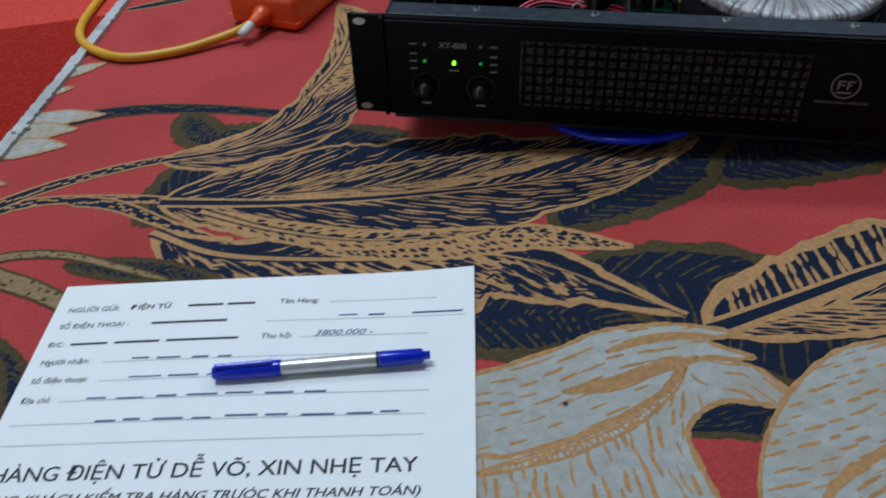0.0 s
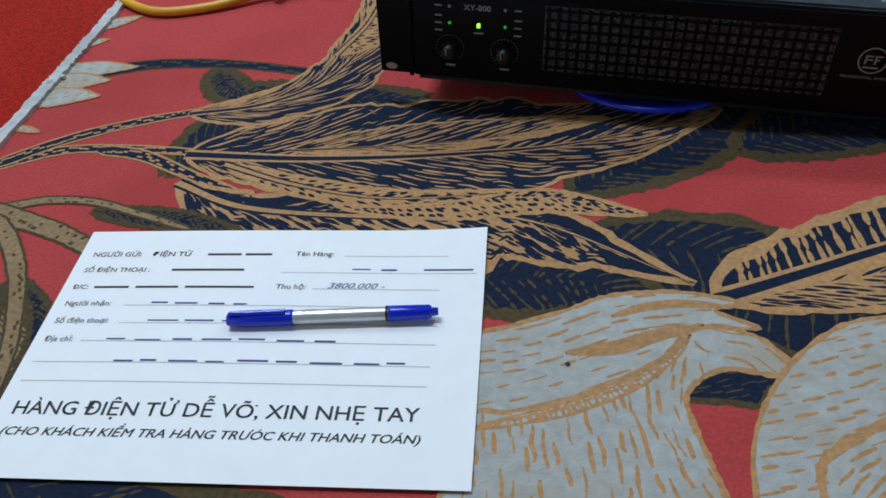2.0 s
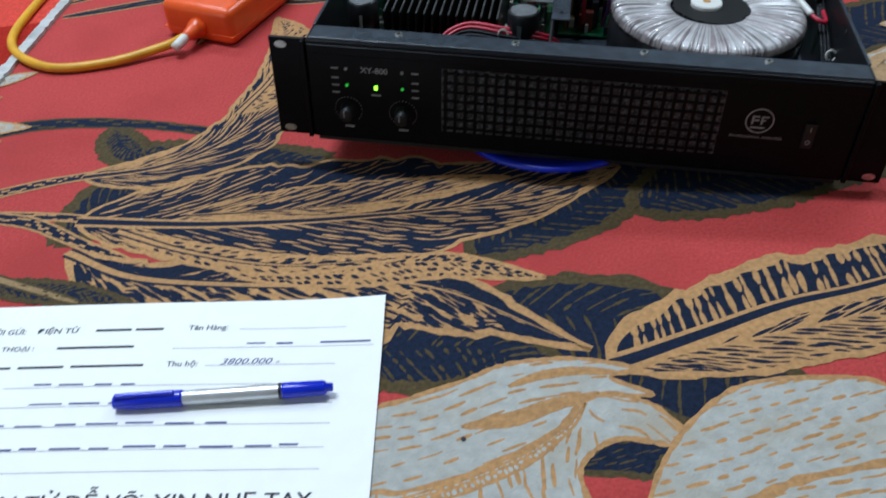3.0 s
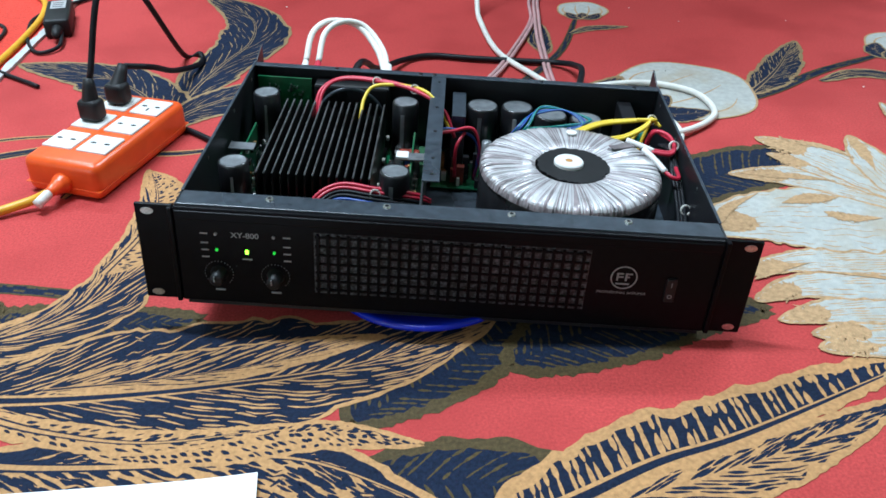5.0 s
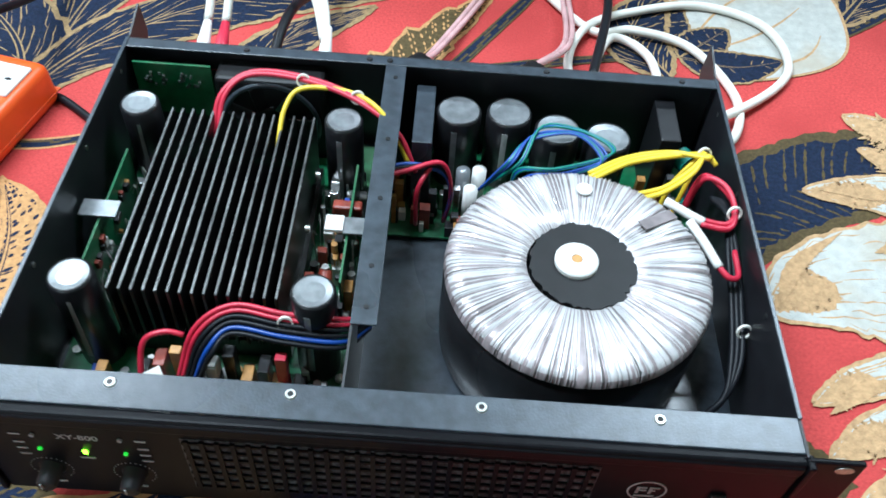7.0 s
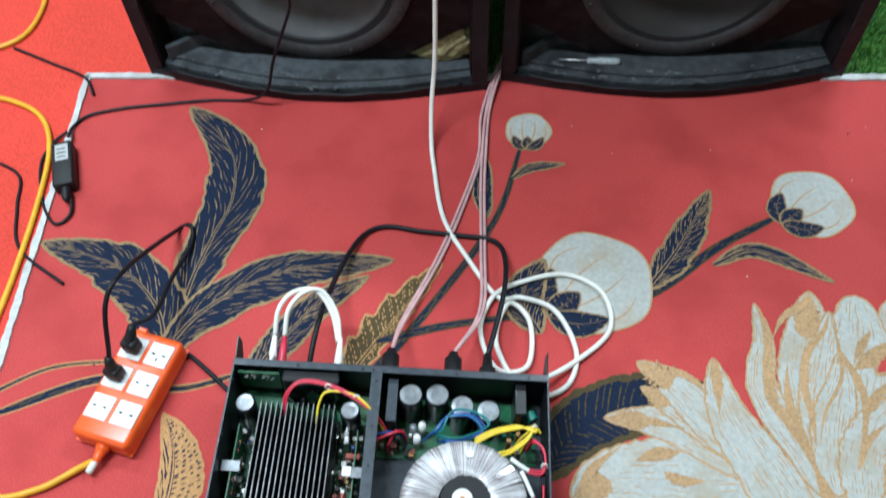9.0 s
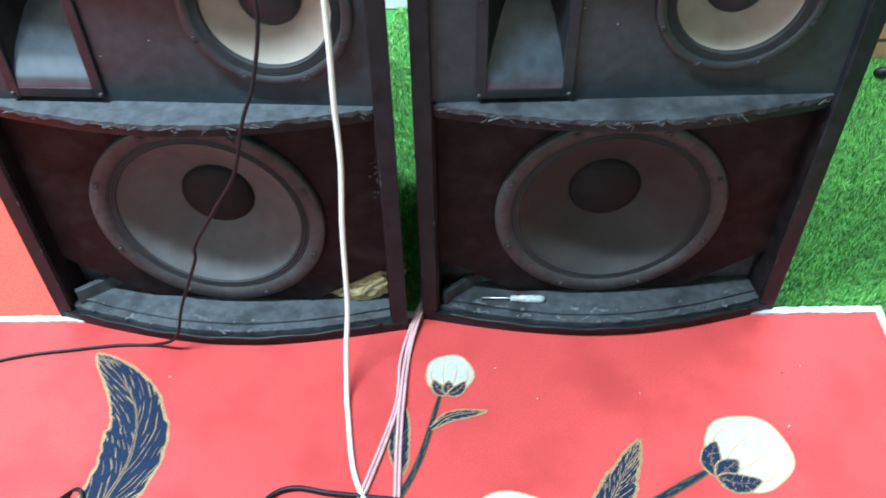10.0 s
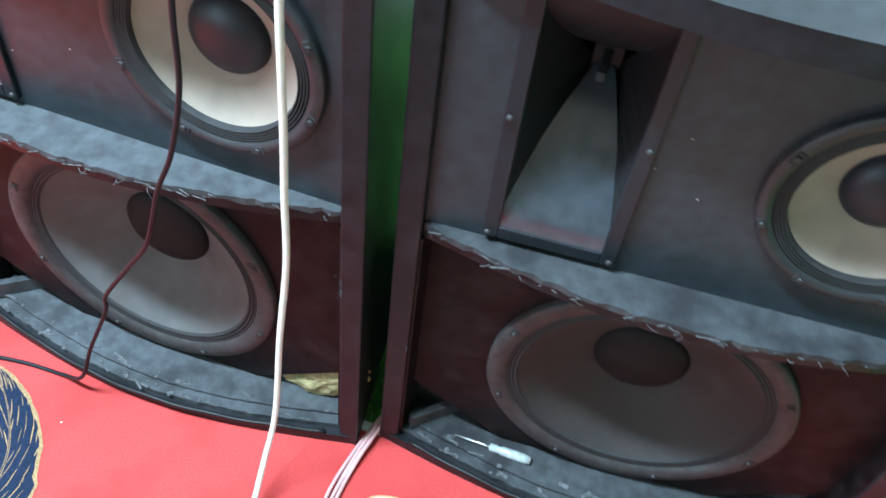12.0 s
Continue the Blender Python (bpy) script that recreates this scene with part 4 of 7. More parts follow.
def amp_case():
    # tray paler than its walls: reflected ceiling light put into the colour
    body = part("chassis", box(0.031, 0.467, 0.004, 0.309, 0.002, 0.0035), FLANGE, amp, "black steel chassis tray")
    for x in (0.031, 0.4655):
        bm = bmesh.new()
        # side sheet with the pointed bracket at the back
        pts = [(0.004, 0.002), (0.309, 0.002), (0.345, 0.070), (0.340, 0.096), (0.312, 0.0885), (0.004, 0.0885)]
        lo = [bm.verts.new((x, y, z)) for y, z in pts]
        hi = [bm.verts.new((x + 0.0015, y, z)) for y, z in pts]
        bm.faces.new(lo)
        bm.faces.new(hi[::-1])
        for k in range(len(pts)):
            j = (k + 1) % len(pts)
            bm.faces.new((lo[j], lo[k], hi[k], hi[j]))
        side = part("side_panel", bm, STEEL, amp)
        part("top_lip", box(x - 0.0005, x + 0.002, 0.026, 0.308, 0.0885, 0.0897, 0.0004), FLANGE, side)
        for y in (0.10, 0.20, 0.28):
            part("side_hole", moved(cyl(0, 0, 0, 0.0006, 0.0018, 10), Matrix.Translation((x + (0.0016 if x < 0.2 else -0.0002), y, 0.08)) @ pose(0, 0, 0, 0, 90, 0)), BARE, side)
    back = part("back_panel", box(0.0325, 0.4655, 0.3075, 0.309, 0.0035, 0.0885), STEEL, amp)
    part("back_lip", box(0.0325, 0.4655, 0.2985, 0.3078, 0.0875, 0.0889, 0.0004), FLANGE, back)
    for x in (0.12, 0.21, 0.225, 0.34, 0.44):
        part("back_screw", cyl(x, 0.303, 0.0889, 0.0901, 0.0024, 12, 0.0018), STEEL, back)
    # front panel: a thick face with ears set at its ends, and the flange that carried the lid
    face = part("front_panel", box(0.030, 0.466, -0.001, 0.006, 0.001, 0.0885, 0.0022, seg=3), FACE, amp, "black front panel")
    # flange and lips carry a painted sheen, paler than the face
    part("top_flange", box(0.0305, 0.4655, 0.0058, 0.027, 0.0868, 0.0885, 0.0006), FLANGE, face, "top flange with screw holes, overhead sheen put into its colour")
    part("chin", box(0.034, 0.462, 0.0015, 0.010, -0.003, 0.0012, 0.0006), STEEL, face)
    part("brow", box(0.0315, 0.4645, -0.0022, 0.0004, 0.0785, 0.0862, 0.001), FACE, face)
    for x in (0.103, 0.197, 0.297, 0.391):
        rim = cyl(x, 0.020, 0.0884, 0.0896, 0.0034, 16, 0.0028)
        part("screw_hole", rim, SCREW, face)
        part("hole_bore", cyl(x, 0.020, 0.0896, 0.0899, 0.0016, 12), RUBBER, face)
    for x0, x1, hx in ((0.0, 0.0305, 0.010), (0.4655, 0.496, 0.486)):
        ear = part("rack_ear", box(x0, x1, 0.001, 0.0045, 0.001, 0.089, 0.0012), FACE, amp, "black rack mounting ear")
        for z in (0.007, 0.083):
            slot = moved(cyl(0, 0, -0.0004, 0.0004, 0.0030, 14), Matrix.Translation((hx, 0.0008, z)) @ pose(0, 0, 0, 90, 0, 0) @ Matrix.Diagonal((1.7, 1, 1, 1)))
            part("slot", slot, SCREW, ear, "bright oblong mounting slot")
        part("ear_fold", box(x1 - 0.004 if x0 < 0.1 else x0, x1 if x0 < 0.1 else x0 + 0.004, -0.003, 0.006, 0.001, 0.0885, 0.001), FACE, ear)
    # grille of upright and level bars over a dark mesh
    mesh_bg = part("grille", box(0.141, 0.362, -0.0014, -0.0009, 0.017, 0.0735), GRILLE, face, "dark woven grille")
    for k in range(27):
        x = 0.143 + k * 0.00815
        part("grille_bar", box(x, x + 0.0026, -0.0030, -0.0013, 0.018, 0.0725), FACE, mesh_bg)
    for k in range(7):
        z = 0.020 + k * 0.0082
        part("grille_slat", box(0.142, 0.361, -0.0027, -0.0012, z, z + 0.0016), FACE, mesh_bg)
    for x in (0.063, 0.109):
        knob = part("knob", moved(lathe([(0, 0.012), (0.0046, 0.012), (0.0055, 0.011), (0.0062, 0.002), (0.0074, 0.0), (0.0074, -0.001)], 28), Matrix.Translation((x, -0.001, 0.030)) @ pose(0, 0, 0, 90, 0, 0)), RUBBER, face, "small black level knob", True)
        part("pointer", box(x - 0.0014, x - 0.0006, -0.0146, -0.0138, 0.030, 0.0350), LEGEND, knob)
        bm = bmesh.new()
        for k in range(21):
            a = math.radians(225 - 270 * k / 20)
            px, pz = x + 0.0115 * math.cos(a), 0.030 + 0.0115 * math.sin(a)
            box(px - 0.00028, px + 0.00028, -0.0016, -0.0011, pz - 0.00028, pz + 0.00028, bm=bm)
        part("scale_dots", bm, LEGEND, knob)
        part("channel_mark", box(x - 0.004, x + 0.004, -0.0016, -0.0011, 0.0135, 0.0152), LEGEND, knob)
        for k, z in enumerate((0.067, 0.0585, 0.052, 0.0455)):
            dx = -0.0095 if x < 0.08 else 0.0105
            part("legend_bar", box(x + dx - 0.003, x + dx + 0.003, -0.0016, -0.0011, z - 0.0006, z + 0.0006), LEGEND, face)
        part("clip_led", moved(cyl(0, 0, 0, 0.0012, 0.0013, 12), Matrix.Translation((x, -0.001, 0.067)) @ pose(0, 0, 0, 90, 0, 0)), LEGEND, face)
        part("signal_led", moved(cyl(0, 0, 0, 0.0012, 0.0012, 12), Matrix.Translation((x, -0.001, 0.0525)) @ pose(0, 0, 0, 90, 0, 0)), LED_DIM, face, "small green signal light")
    part("power_led", box(0.0858, 0.0884, -0.0022, -0.001, 0.0500, 0.0538, 0.0005), LED, face, "lit green power light")
    part("power_mark", box(0.083, 0.091, -0.0016, -0.0011, 0.0445, 0.0457), LEGEND, face)
    writing("XY-800", 0.0068, pose(0.075, -0.0013, 0.0645, 90, 0, 0), LEGEND, face, bold=0.00012, squeeze=1.05)
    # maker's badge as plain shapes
    ring = moved(lathe([(0.0098, 0), (0.0098, 0.0004), (0.0108, 0.0004), (0.0108, 0)], 40), Matrix.Translation((0.391, -0.0011, 0.050)) @ pose(0, 0, 0, 90, 0, 0))
    badge = part("badge", ring, LEGEND, face, "round pale badge")
    bm = bmesh.new()
    for x0, x1, z0, z1 in ((-0.006, -0.0005, 0.003, 0.0042), (-0.006, -0.0005, 0.0, 0.0012), (-0.006, -0.0045, -0.003, 0.003), (0.001, 0.0065, 0.003, 0.0042), (0.001, 0.0045, 0.0, 0.0012), (0.001, 0.0025, -0.003, 0.003), (-0.006, 0.005, -0.0065, -0.0052)):
        box(0.391 + x0, 0.391 + x1, -0.0016, -0.0011, 0.050 + z0, 0.050 + z1, bm=bm)
    part("badge_bars", bm, LEGEND, badge)
    writing("PROFESSIONAL AMPLIFIER", 0.0033, pose(0.391, -0.0013, 0.0345, 90, 0, 0), LEGEND, face, align="CENTER", squeeze=1.05)
    sw = part("power_switch", box(0.4255, 0.4345, -0.0035, 0.0, 0.030, 0.052, 0.0012), RUBBER, face, "black rocker power switch")
    part("on_mark", box(0.4297, 0.4303, -0.0040, -0.0034, 0.045, 0.049), LEGEND, sw)
    part("off_mark", moved(lathe([(0.0013, 0), (0.0013, 0.0004), (0.0019, 0.0004), (0.0019, 0)], 16), Matrix.Translation((0.430, -0.0036, 0.036)) @ pose(0, 0, 0, 90, 0, 0)), LEGEND, sw)
    # divider with a folded top
    div = part("divider", box(0.2225, 0.2240, 0.026, 0.307, 0.0035, 0.087), STEEL, amp, "black steel divider wall")
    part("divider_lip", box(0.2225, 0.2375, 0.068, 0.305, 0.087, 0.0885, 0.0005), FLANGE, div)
    for y in (0.08, 0.11, 0.165, 0.22, 0.285):
        part("lip_hole", cyl(0.2305, y, 0.0885, 0.0889, 0.0017, 12), RUBBER, div)


amp_case()


def capacitor(x, y, z0, z1, r, name="capacitor", tilt=0.0):
    cap = part(name, moved(lathe([(0, 0), (r, 0), (r, z1 - z0 - 0.002), (r - 0.0012, z1 - z0), (r - 0.002, z1 - z0)], 28), Matrix.Translation((x, y, z0)) @ pose(0, 0, 0, 0, tilt, 0)), SLEEVE, amp, "black electrolytic capacitor", True)
    part("can_top", moved(lathe([(r - 0.0016, z1 - z0 - 0.0004), (r * 0.55, z1 - z0 - 0.001), (0, z1 - z0 - 0.001)], 28), Matrix.Translation((x, y, z0)) @ pose(0, 0, 0, 0, tilt, 0)), CAPTOP, cap, "grey vented can top")
    band = bmesh.new()
    for k in range(5):
        a = -1.9 + k * 0.11
        z = (z1 - z0) * 0.5
        moved_box = moved(box(r - 0.0006, r + 0.0002, -0.0012, 0.0012, -z * 0.7, z * 0.75), Matrix.Translation((x, y, z0 + z)) @ pose(0, 0, 0, 0, 0, math.degrees(a)))
        if k in (1, 2):
            join(band, moved_box)
        else:
            moved_box.free()
    part("stripe", band, MARK if int(x * 1000) % 2 else CAPTOP, cap)
    return cap


def wire(name, pts, r, material, parent=amp, label=""):
    return part(name, tube(pts, r, 8, 6), material, parent, label, True)


def amp_board():
    board = part("circuit_board", box(0.036, 0.2195, 0.030, 0.300, 0.0055, 0.0072), PCB, amp, "green output circuit board")
    rnd = random.Random(17)
    # small parts in the strips beside the heat sink
    for k in range(150):
        strip = rnd.choice(("l", "r", "f"))
        if strip == "l":
            x, y = rnd.uniform(0.040, 0.066), rnd.uniform(0.11, 0.235)
        elif strip == "r":
            x, y = rnd.uniform(0.184, 0.214), rnd.uniform(0.11, 0.235)
        else:
            x, y = rnd.uniform(0.045, 0.21), rnd.uniform(0.034, 0.085)
        h = rnd.uniform(0.004, 0.016) if strip != "r" else rnd.uniform(0.006, 0.035)
        m = rnd.choice((SLEEVE, SLEEVE, BROWN, AMBER, BARE, WHITEP, WHITEP, BLUEW, BARE))
        if rnd.random() < 0.45:
            part("component", cyl(x, y, 0.0072, 0.0072 + h, rnd.uniform(0.0015, 0.0035), 10), m, board)
        else:
            a, b = rnd.uniform(0.0015, 0.005), rnd.uniform(0.0015, 0.005)
            part("component", box(x - a, x + a, y - b, y + b, 0.0072, 0.0072 + h, 0.0004), m, board)
    for k in range(46):
        side = rnd.random() < 0.5
        x, y = (rnd.uniform(0.040, 0.067) if side else rnd.uniform(0.184, 0.216)), rnd.uniform(0.105, 0.24)
        z = rnd.uniform(0.02, 0.045)
        part("lead", tube([(x, y, 0.0072), (x + rnd.uniform(-0.003, 0.003), y + rnd.uniform(-0.004, 0.004), z), (x + rnd.uniform(-0.006, 0.006), y + rnd.uniform(-0.006, 0.006), z * 0.8)], 0.0005, 5, 4), BARE, board)
    # upright daughter boards beside the sink
    for x in (0.047, 0.2085):
        d = part("driver_board", box(x, x + 0.0015, 0.12, 0.225, 0.0075, 0.058), PCB, amp, "small upright green driver board")
        for k in range(24):
            y, z = rnd.uniform(0.123, 0.22), rnd.uniform(0.015, 0.055)
            s = rnd.uniform(0.0012, 0.003)
            o = -0.003 if x > 0.1 else 0.0015
            part("chip", box(x + o, x + o + 0.003, y - s, y + s, z - s, z + s, 0.0004), rnd.choice((SLEEVE, BROWN, BARE, WHITEP, AMBER, SLEEVE)), d)
        bridge = part("thermal_strap", box(x - 0.012 if x < 0.1 else x - 0.002, x + 0.012 if x < 0.1 else x + 0.013, 0.158, 0.172, 0.060, 0.0615), CAPTOP, amp, "grey flat strap")
        if x > 0.1:
            part("white_pad", box(x - 0.014, x - 0.002, 0.159, 0.172, 0.060, 0.063, 0.0005), WHITEP, bridge)
    part("film_capacitor", moved(lathe([(0, 0), (0.0042, 0.001), (0.0048, 0.004), (0.0048, 0.022), (0.0042, 0.025), (0, 0.026)], 18), pose(0.196, 0.122, 0.03, -75, 0, 0)), BROWN, amp, "red-brown film capacitor", True)
    part("film_capacitor", box(0.196, 0.216, 0.186, 0.194, 0.045, 0.055, 0.0015), BROWN, amp)
    part("coil", moved(lathe([(0.004, -0.008), (0.007, -0.008), (0.007, 0.008), (0.004, 0.008), (0.004, -0.008)], 20), pose(0.150, 0.052, 0.016, 90, 0, 0)), AMBER, amp, "copper output coil")
    for x in (0.095, 0.118, 0.172):
        part("power_resistor", box(x, x + 0.008, 0.045, 0.075, 0.0075, 0.022, 0.0008), rnd.choice((WHITEP, AMBER, AMBER)), amp)
    part("relay", box(0.128, 0.142, 0.048, 0.072, 0.0075, 0.026, 0.0008), SLEEVE, amp)
    part("ribbon_cable", box(0.082, 0.116, 0.036, 0.056, 0.018, 0.0192, 0.0004), WHITEW, amp, "flat grey ribbon cable")
    part("ribbon_plug", box(0.070, 0.086, 0.034, 0.044, 0.0075, 0.020, 0.0008), RUBBER, amp)
    for k in range(9):
        x = 0.092 + 0.0105 * k
        part("terminal", box(x, x + 0.007, 0.060 + 0.004 * (k % 3), 0.074 + 0.003 * (k % 2), 0.0075, 0.030 + 0.008 * ((k * 7) % 3), 0.0008), (SLEEVE, BROWN, AMBER, SLEEVE, WHITEP, SLEEVE, AMBER, SLEEVE, REDW)[k], amp)
    part("ribbon_fold", moved(box(-0.016, 0.016, -0.007, 0.007, -0.0007, 0.0007), pose(0.098, 0.050, 0.034, 25, -18, 24)), WHITEW, amp, "folded grey ribbon cable")
    part("ribbon_socket", box(0.066, 0.080, 0.046, 0.056, 0.0075, 0.030, 0.001), RUBBER, amp)
    for x, y in ((0.058, 0.246), (0.059, 0.093), (0.198, 0.243), (0.198, 0.093)):
        capacitor(x, y, 0.0072, 0.083, 0.0135, tilt=-2.0 if x < 0.1 else 0)
    for x, y in ((0.042, 0.090), (0.212, 0.082), (0.042, 0.29)):
        part("board_screw", cyl(x, y, 0.0072, 0.0095, 0.003, 10), SCREW, amp)


amp_board()


def heat_sink():
    sink = part("heat_sink", box(0.072, 0.180, 0.094, 0.252, 0.010, 0.026), FIN, amp, "black finned heat sink")
    for k in range(15):
        x = 0.0745 + k * 0.00715
        fin = part("fin", box(x, x + 0.0020, 0.092, 0.254, 0.024, 0.073, 0.0003, seg=1), FIN, sink)
        # pale strip along the fin's top, a highlight put into colour
        part("fin_edge", box(x + 0.0003, x + 0.0016, 0.0925, 0.2535, 0.0729, 0.0733), FINTIP, fin)
    for y in (0.115, 0.165, 0.215):
        part("clamp_screw", moved(cyl(0, 0, 0, 0.003, 0.0026, 12), Matrix.Translation((0.181, y, 0.055)) @ pose(0, 0, 0, 0, 90, 0)), SCREW, sink)


heat_sink()


def amp_rear():
    in_board = part("input_board", box(0.037, 0.094, 0.292, 0.2938, 0.035, 0.080), PCB, amp, "green upright input board")
    rnd = random.Random(2)
    bm = bmesh.new()
    for k in range(34):
        cx, cz = (0.052, 0.066) if k % 2 else (0.077, 0.066)
        a = rnd.uniform(0, 6.28)
        x, z = cx + 0.008 * math.cos(a) * rnd.uniform(0.4, 1), cz + 0.008 * math.sin(a) * rnd.uniform(0.3, 1)
        box(x - 0.0008, x + 0.0008, 0.2908, 0.2921, z - 0.0008, z + 0.0008, bm=bm)
    part("solder_points", bm, BARE, in_board)
    for x in (0.052, 0.077):
        part("jack_body", moved(cyl(0, 0, 0, 0.018, 0.011, 20), Matrix.Translation((x, 0.2945, 0.062)) @ pose(0, 0, 0, -90, 0, 0)), RUBBER, amp)
    fan = part("fan", box(0.098, 0.178, 0.283, 0.3065, 0.0040, 0.078, 0.003), RUBBER, amp, "black cooling fan against the back panel")
    hub = part("fan_ring", moved(lathe([(0.036, 0), (0.0375, 0.002), (0.034, 0.003), (0.033, 0.0)], 40), Matrix.Translation((0.138, 0.2825, 0.041)) @ pose(0, 0, 0, 90, 0, 0)), FLANGE, fan, smooth=True)
    part("fan_hub", moved(lathe([(0, 0.003), (0.013, 0.003), (0.014, 0)], 24), Matrix.Translation((0.138, 0.2825, 0.041)) @ pose(0, 0, 0, 90, 0, 0)), SLEEVE, fan)
    for k in range(7):
        a = k * 2 * math.pi / 7
        bl = moved(box(0.013, 0.033, -0.008, 0.008, -0.0006, 0.0006), pose(0.138, 0.2828, 0.041, 90, 0, 0) @ pose(0, 0, 0, 0, 0, math.degrees(a)) @ pose(0, 0, 0, 30, 0, 0))
        part("fan_blade", bl, SLEEVE, fan)
    psu = part("power_board", box(0.228, 0.458, 0.208, 0.300, 0.0055, 0.0072), PCB, amp, "green power supply board")
    for x, y in ((0.278, 0.277), (0.315, 0.279), (0.350, 0.264), (0.386, 0.259)):
        capacitor(x, y, 0.0072, 0.070, 0.0168)
    part("rectifier_heat_sink", box(0.246, 0.260, 0.235, 0.297, 0.0072, 0.074, 0.0006), FLANGE, amp, "grey upright cooling plate")
    part("relay_box", box(0.423, 0.438, 0.255, 0.300, 0.0072, 0.074, 0.001), SLEEVE, amp, "black upright relay")
    for x, y, z in ((0.296, 0.246, 0.042), (0.290, 0.228, 0.040), (0.284, 0.240, 0.046)):
        part("small_capacitor", cyl(x, y, 0.0072, z, 0.0052, 16, bevel=0.0006), WHITEP if x > 0.285 else CAPTOP, amp, "", True)
    rnd = random.Random(8)
    for k in range(30):
        x, y, s, h = rnd.uniform(0.232, 0.285), rnd.uniform(0.212, 0.25), rnd.uniform(0.0015, 0.004), rnd.uniform(0.006, 0.03)
        part("component", box(x - s, x + s, y - s, y + s, 0.0072, 0.0072 + h, 0.0003), rnd.choice((SLEEVE, WHITEP, BARE, SLEEVE, AMBER, BROWN)), psu)
    for k in range(12):
        x, y = rnd.uniform(0.395, 0.45), rnd.uniform(0.215, 0.25)
        part("component", box(x - 0.003, x + 0.003, y - 0.003, y + 0.003, 0.0072, 0.0072 + rnd.uniform(0.01, 0.04), 0.0004), rnd.choice((SLEEVE, GREENW, AMBER)), psu)
    part("fuse_coil", moved(lathe([(0.003, -0.006), (0.008, -0.006), (0.008, 0.006), (0.003, 0.006)], 18), pose(0.447, 0.262, 0.050, 90, 0, 30)), GREENW, amp)


amp_rear()


def toroid():
    core = part("toroidal_transformer", moved(lathe([(0.030, 0.004), (0.078, 0.004), (0.0825, 0.010), (0.0832, 0.03), (0.0828, 0.068), (0.080, 0.074), (0.0745, 0.0785)], 72), Matrix.Translation((0.356, 0.128, 0))), TRANSFORMER, amp, "large toroidal mains transformer wrapped in clear film", True)
    rnd = random.Random(21)
    bm = bmesh.new()
    n = 900
    prof = [(0.0325, 0.0795), (0.036, 0.0815), (0.046, 0.0826), (0.060, 0.0829), (0.072, 0.0825), (0.0785, 0.0812), (0.0815, 0.0788), (0.0828, 0.0738)]
    cols = []
    tw = 0.0
    for k in range(n):
        a = 2 * math.pi * k / n
        tw = 0.75 * tw + rnd.uniform(-0.012, 0.012)
        ridge = rnd.uniform(-0.0007, 0.0007)
        cols.append([bm.verts.new((0.356 + (r + ridge * 0.5) * math.cos(a + tw * (r - 0.034) / 0.046), 0.128 + (r + ridge * 0.5) * math.sin(a + tw * (r - 0.034) / 0.046), z + ridge * (0.4 + i * 0.12))) for i, (r, z) in enumerate(prof)])
    dull, left = 0, 0
    for k in range(n):
        p, q = cols[k], cols[(k + 1) % n]
        if left == 0:
            dull, left = (1 if rnd.random() < 0.40 else 0), rnd.choice((1, 1, 2))
        left -= 1
        for i in range(len(prof) - 1):
            f = bm.faces.new((p[i], p[i + 1], q[i + 1], q[i]))
            f.material_index = 1 if (dull or i == len(prof) - 2) else 0
            f.smooth = True
    part("winding_film", bm, [FOIL_A, FOIL_B], core, "crinkled silvery winding film")
    bm = bmesh.new()
    ring = []
    for k in range(80):
        a = 2 * math.pi * k / 80
        r = 0.0335 + rnd.uniform(-0.0025, 0.0025) * (1.5 if -0.8 < math.sin(a) < 0.9 and math.cos(a) > 0 else 0.5)
        ring.append((0.359 + r * math.cos(a), 0.129 + r * math.sin(a)))
    prism(ring, 0.070, 0.0812, bm)
    part("potting", bm, RUBBER, core, "black potted centre")
    wash = part("washer", moved(lathe([(0.0035, 0.0812), (0.0035, 0.0848), (0.0125, 0.0848), (0.0135, 0.0838), (0.0135, 0.0812)], 32), Matrix.Translation((0.354, 0.130, 0))), WHITEP, core, "white centre washer")
    part("bolt", cyl(0.354, 0.130, 0.0812, 0.0846, 0.0036, 6), AMBER, wash)
    part("paper_dot", cyl(0.362, 0.190, 0.0838, 0.0850, 0.0052, 20), WHITEP, core, "round white sticker")
    part("tape_tag", moved(box(-0.014, 0.014, -0.004, 0.004, 0, 0.0008), pose(0.408, 0.168, 0.0835, 0, 8, 35)), FOIL_B, core)


toroid()


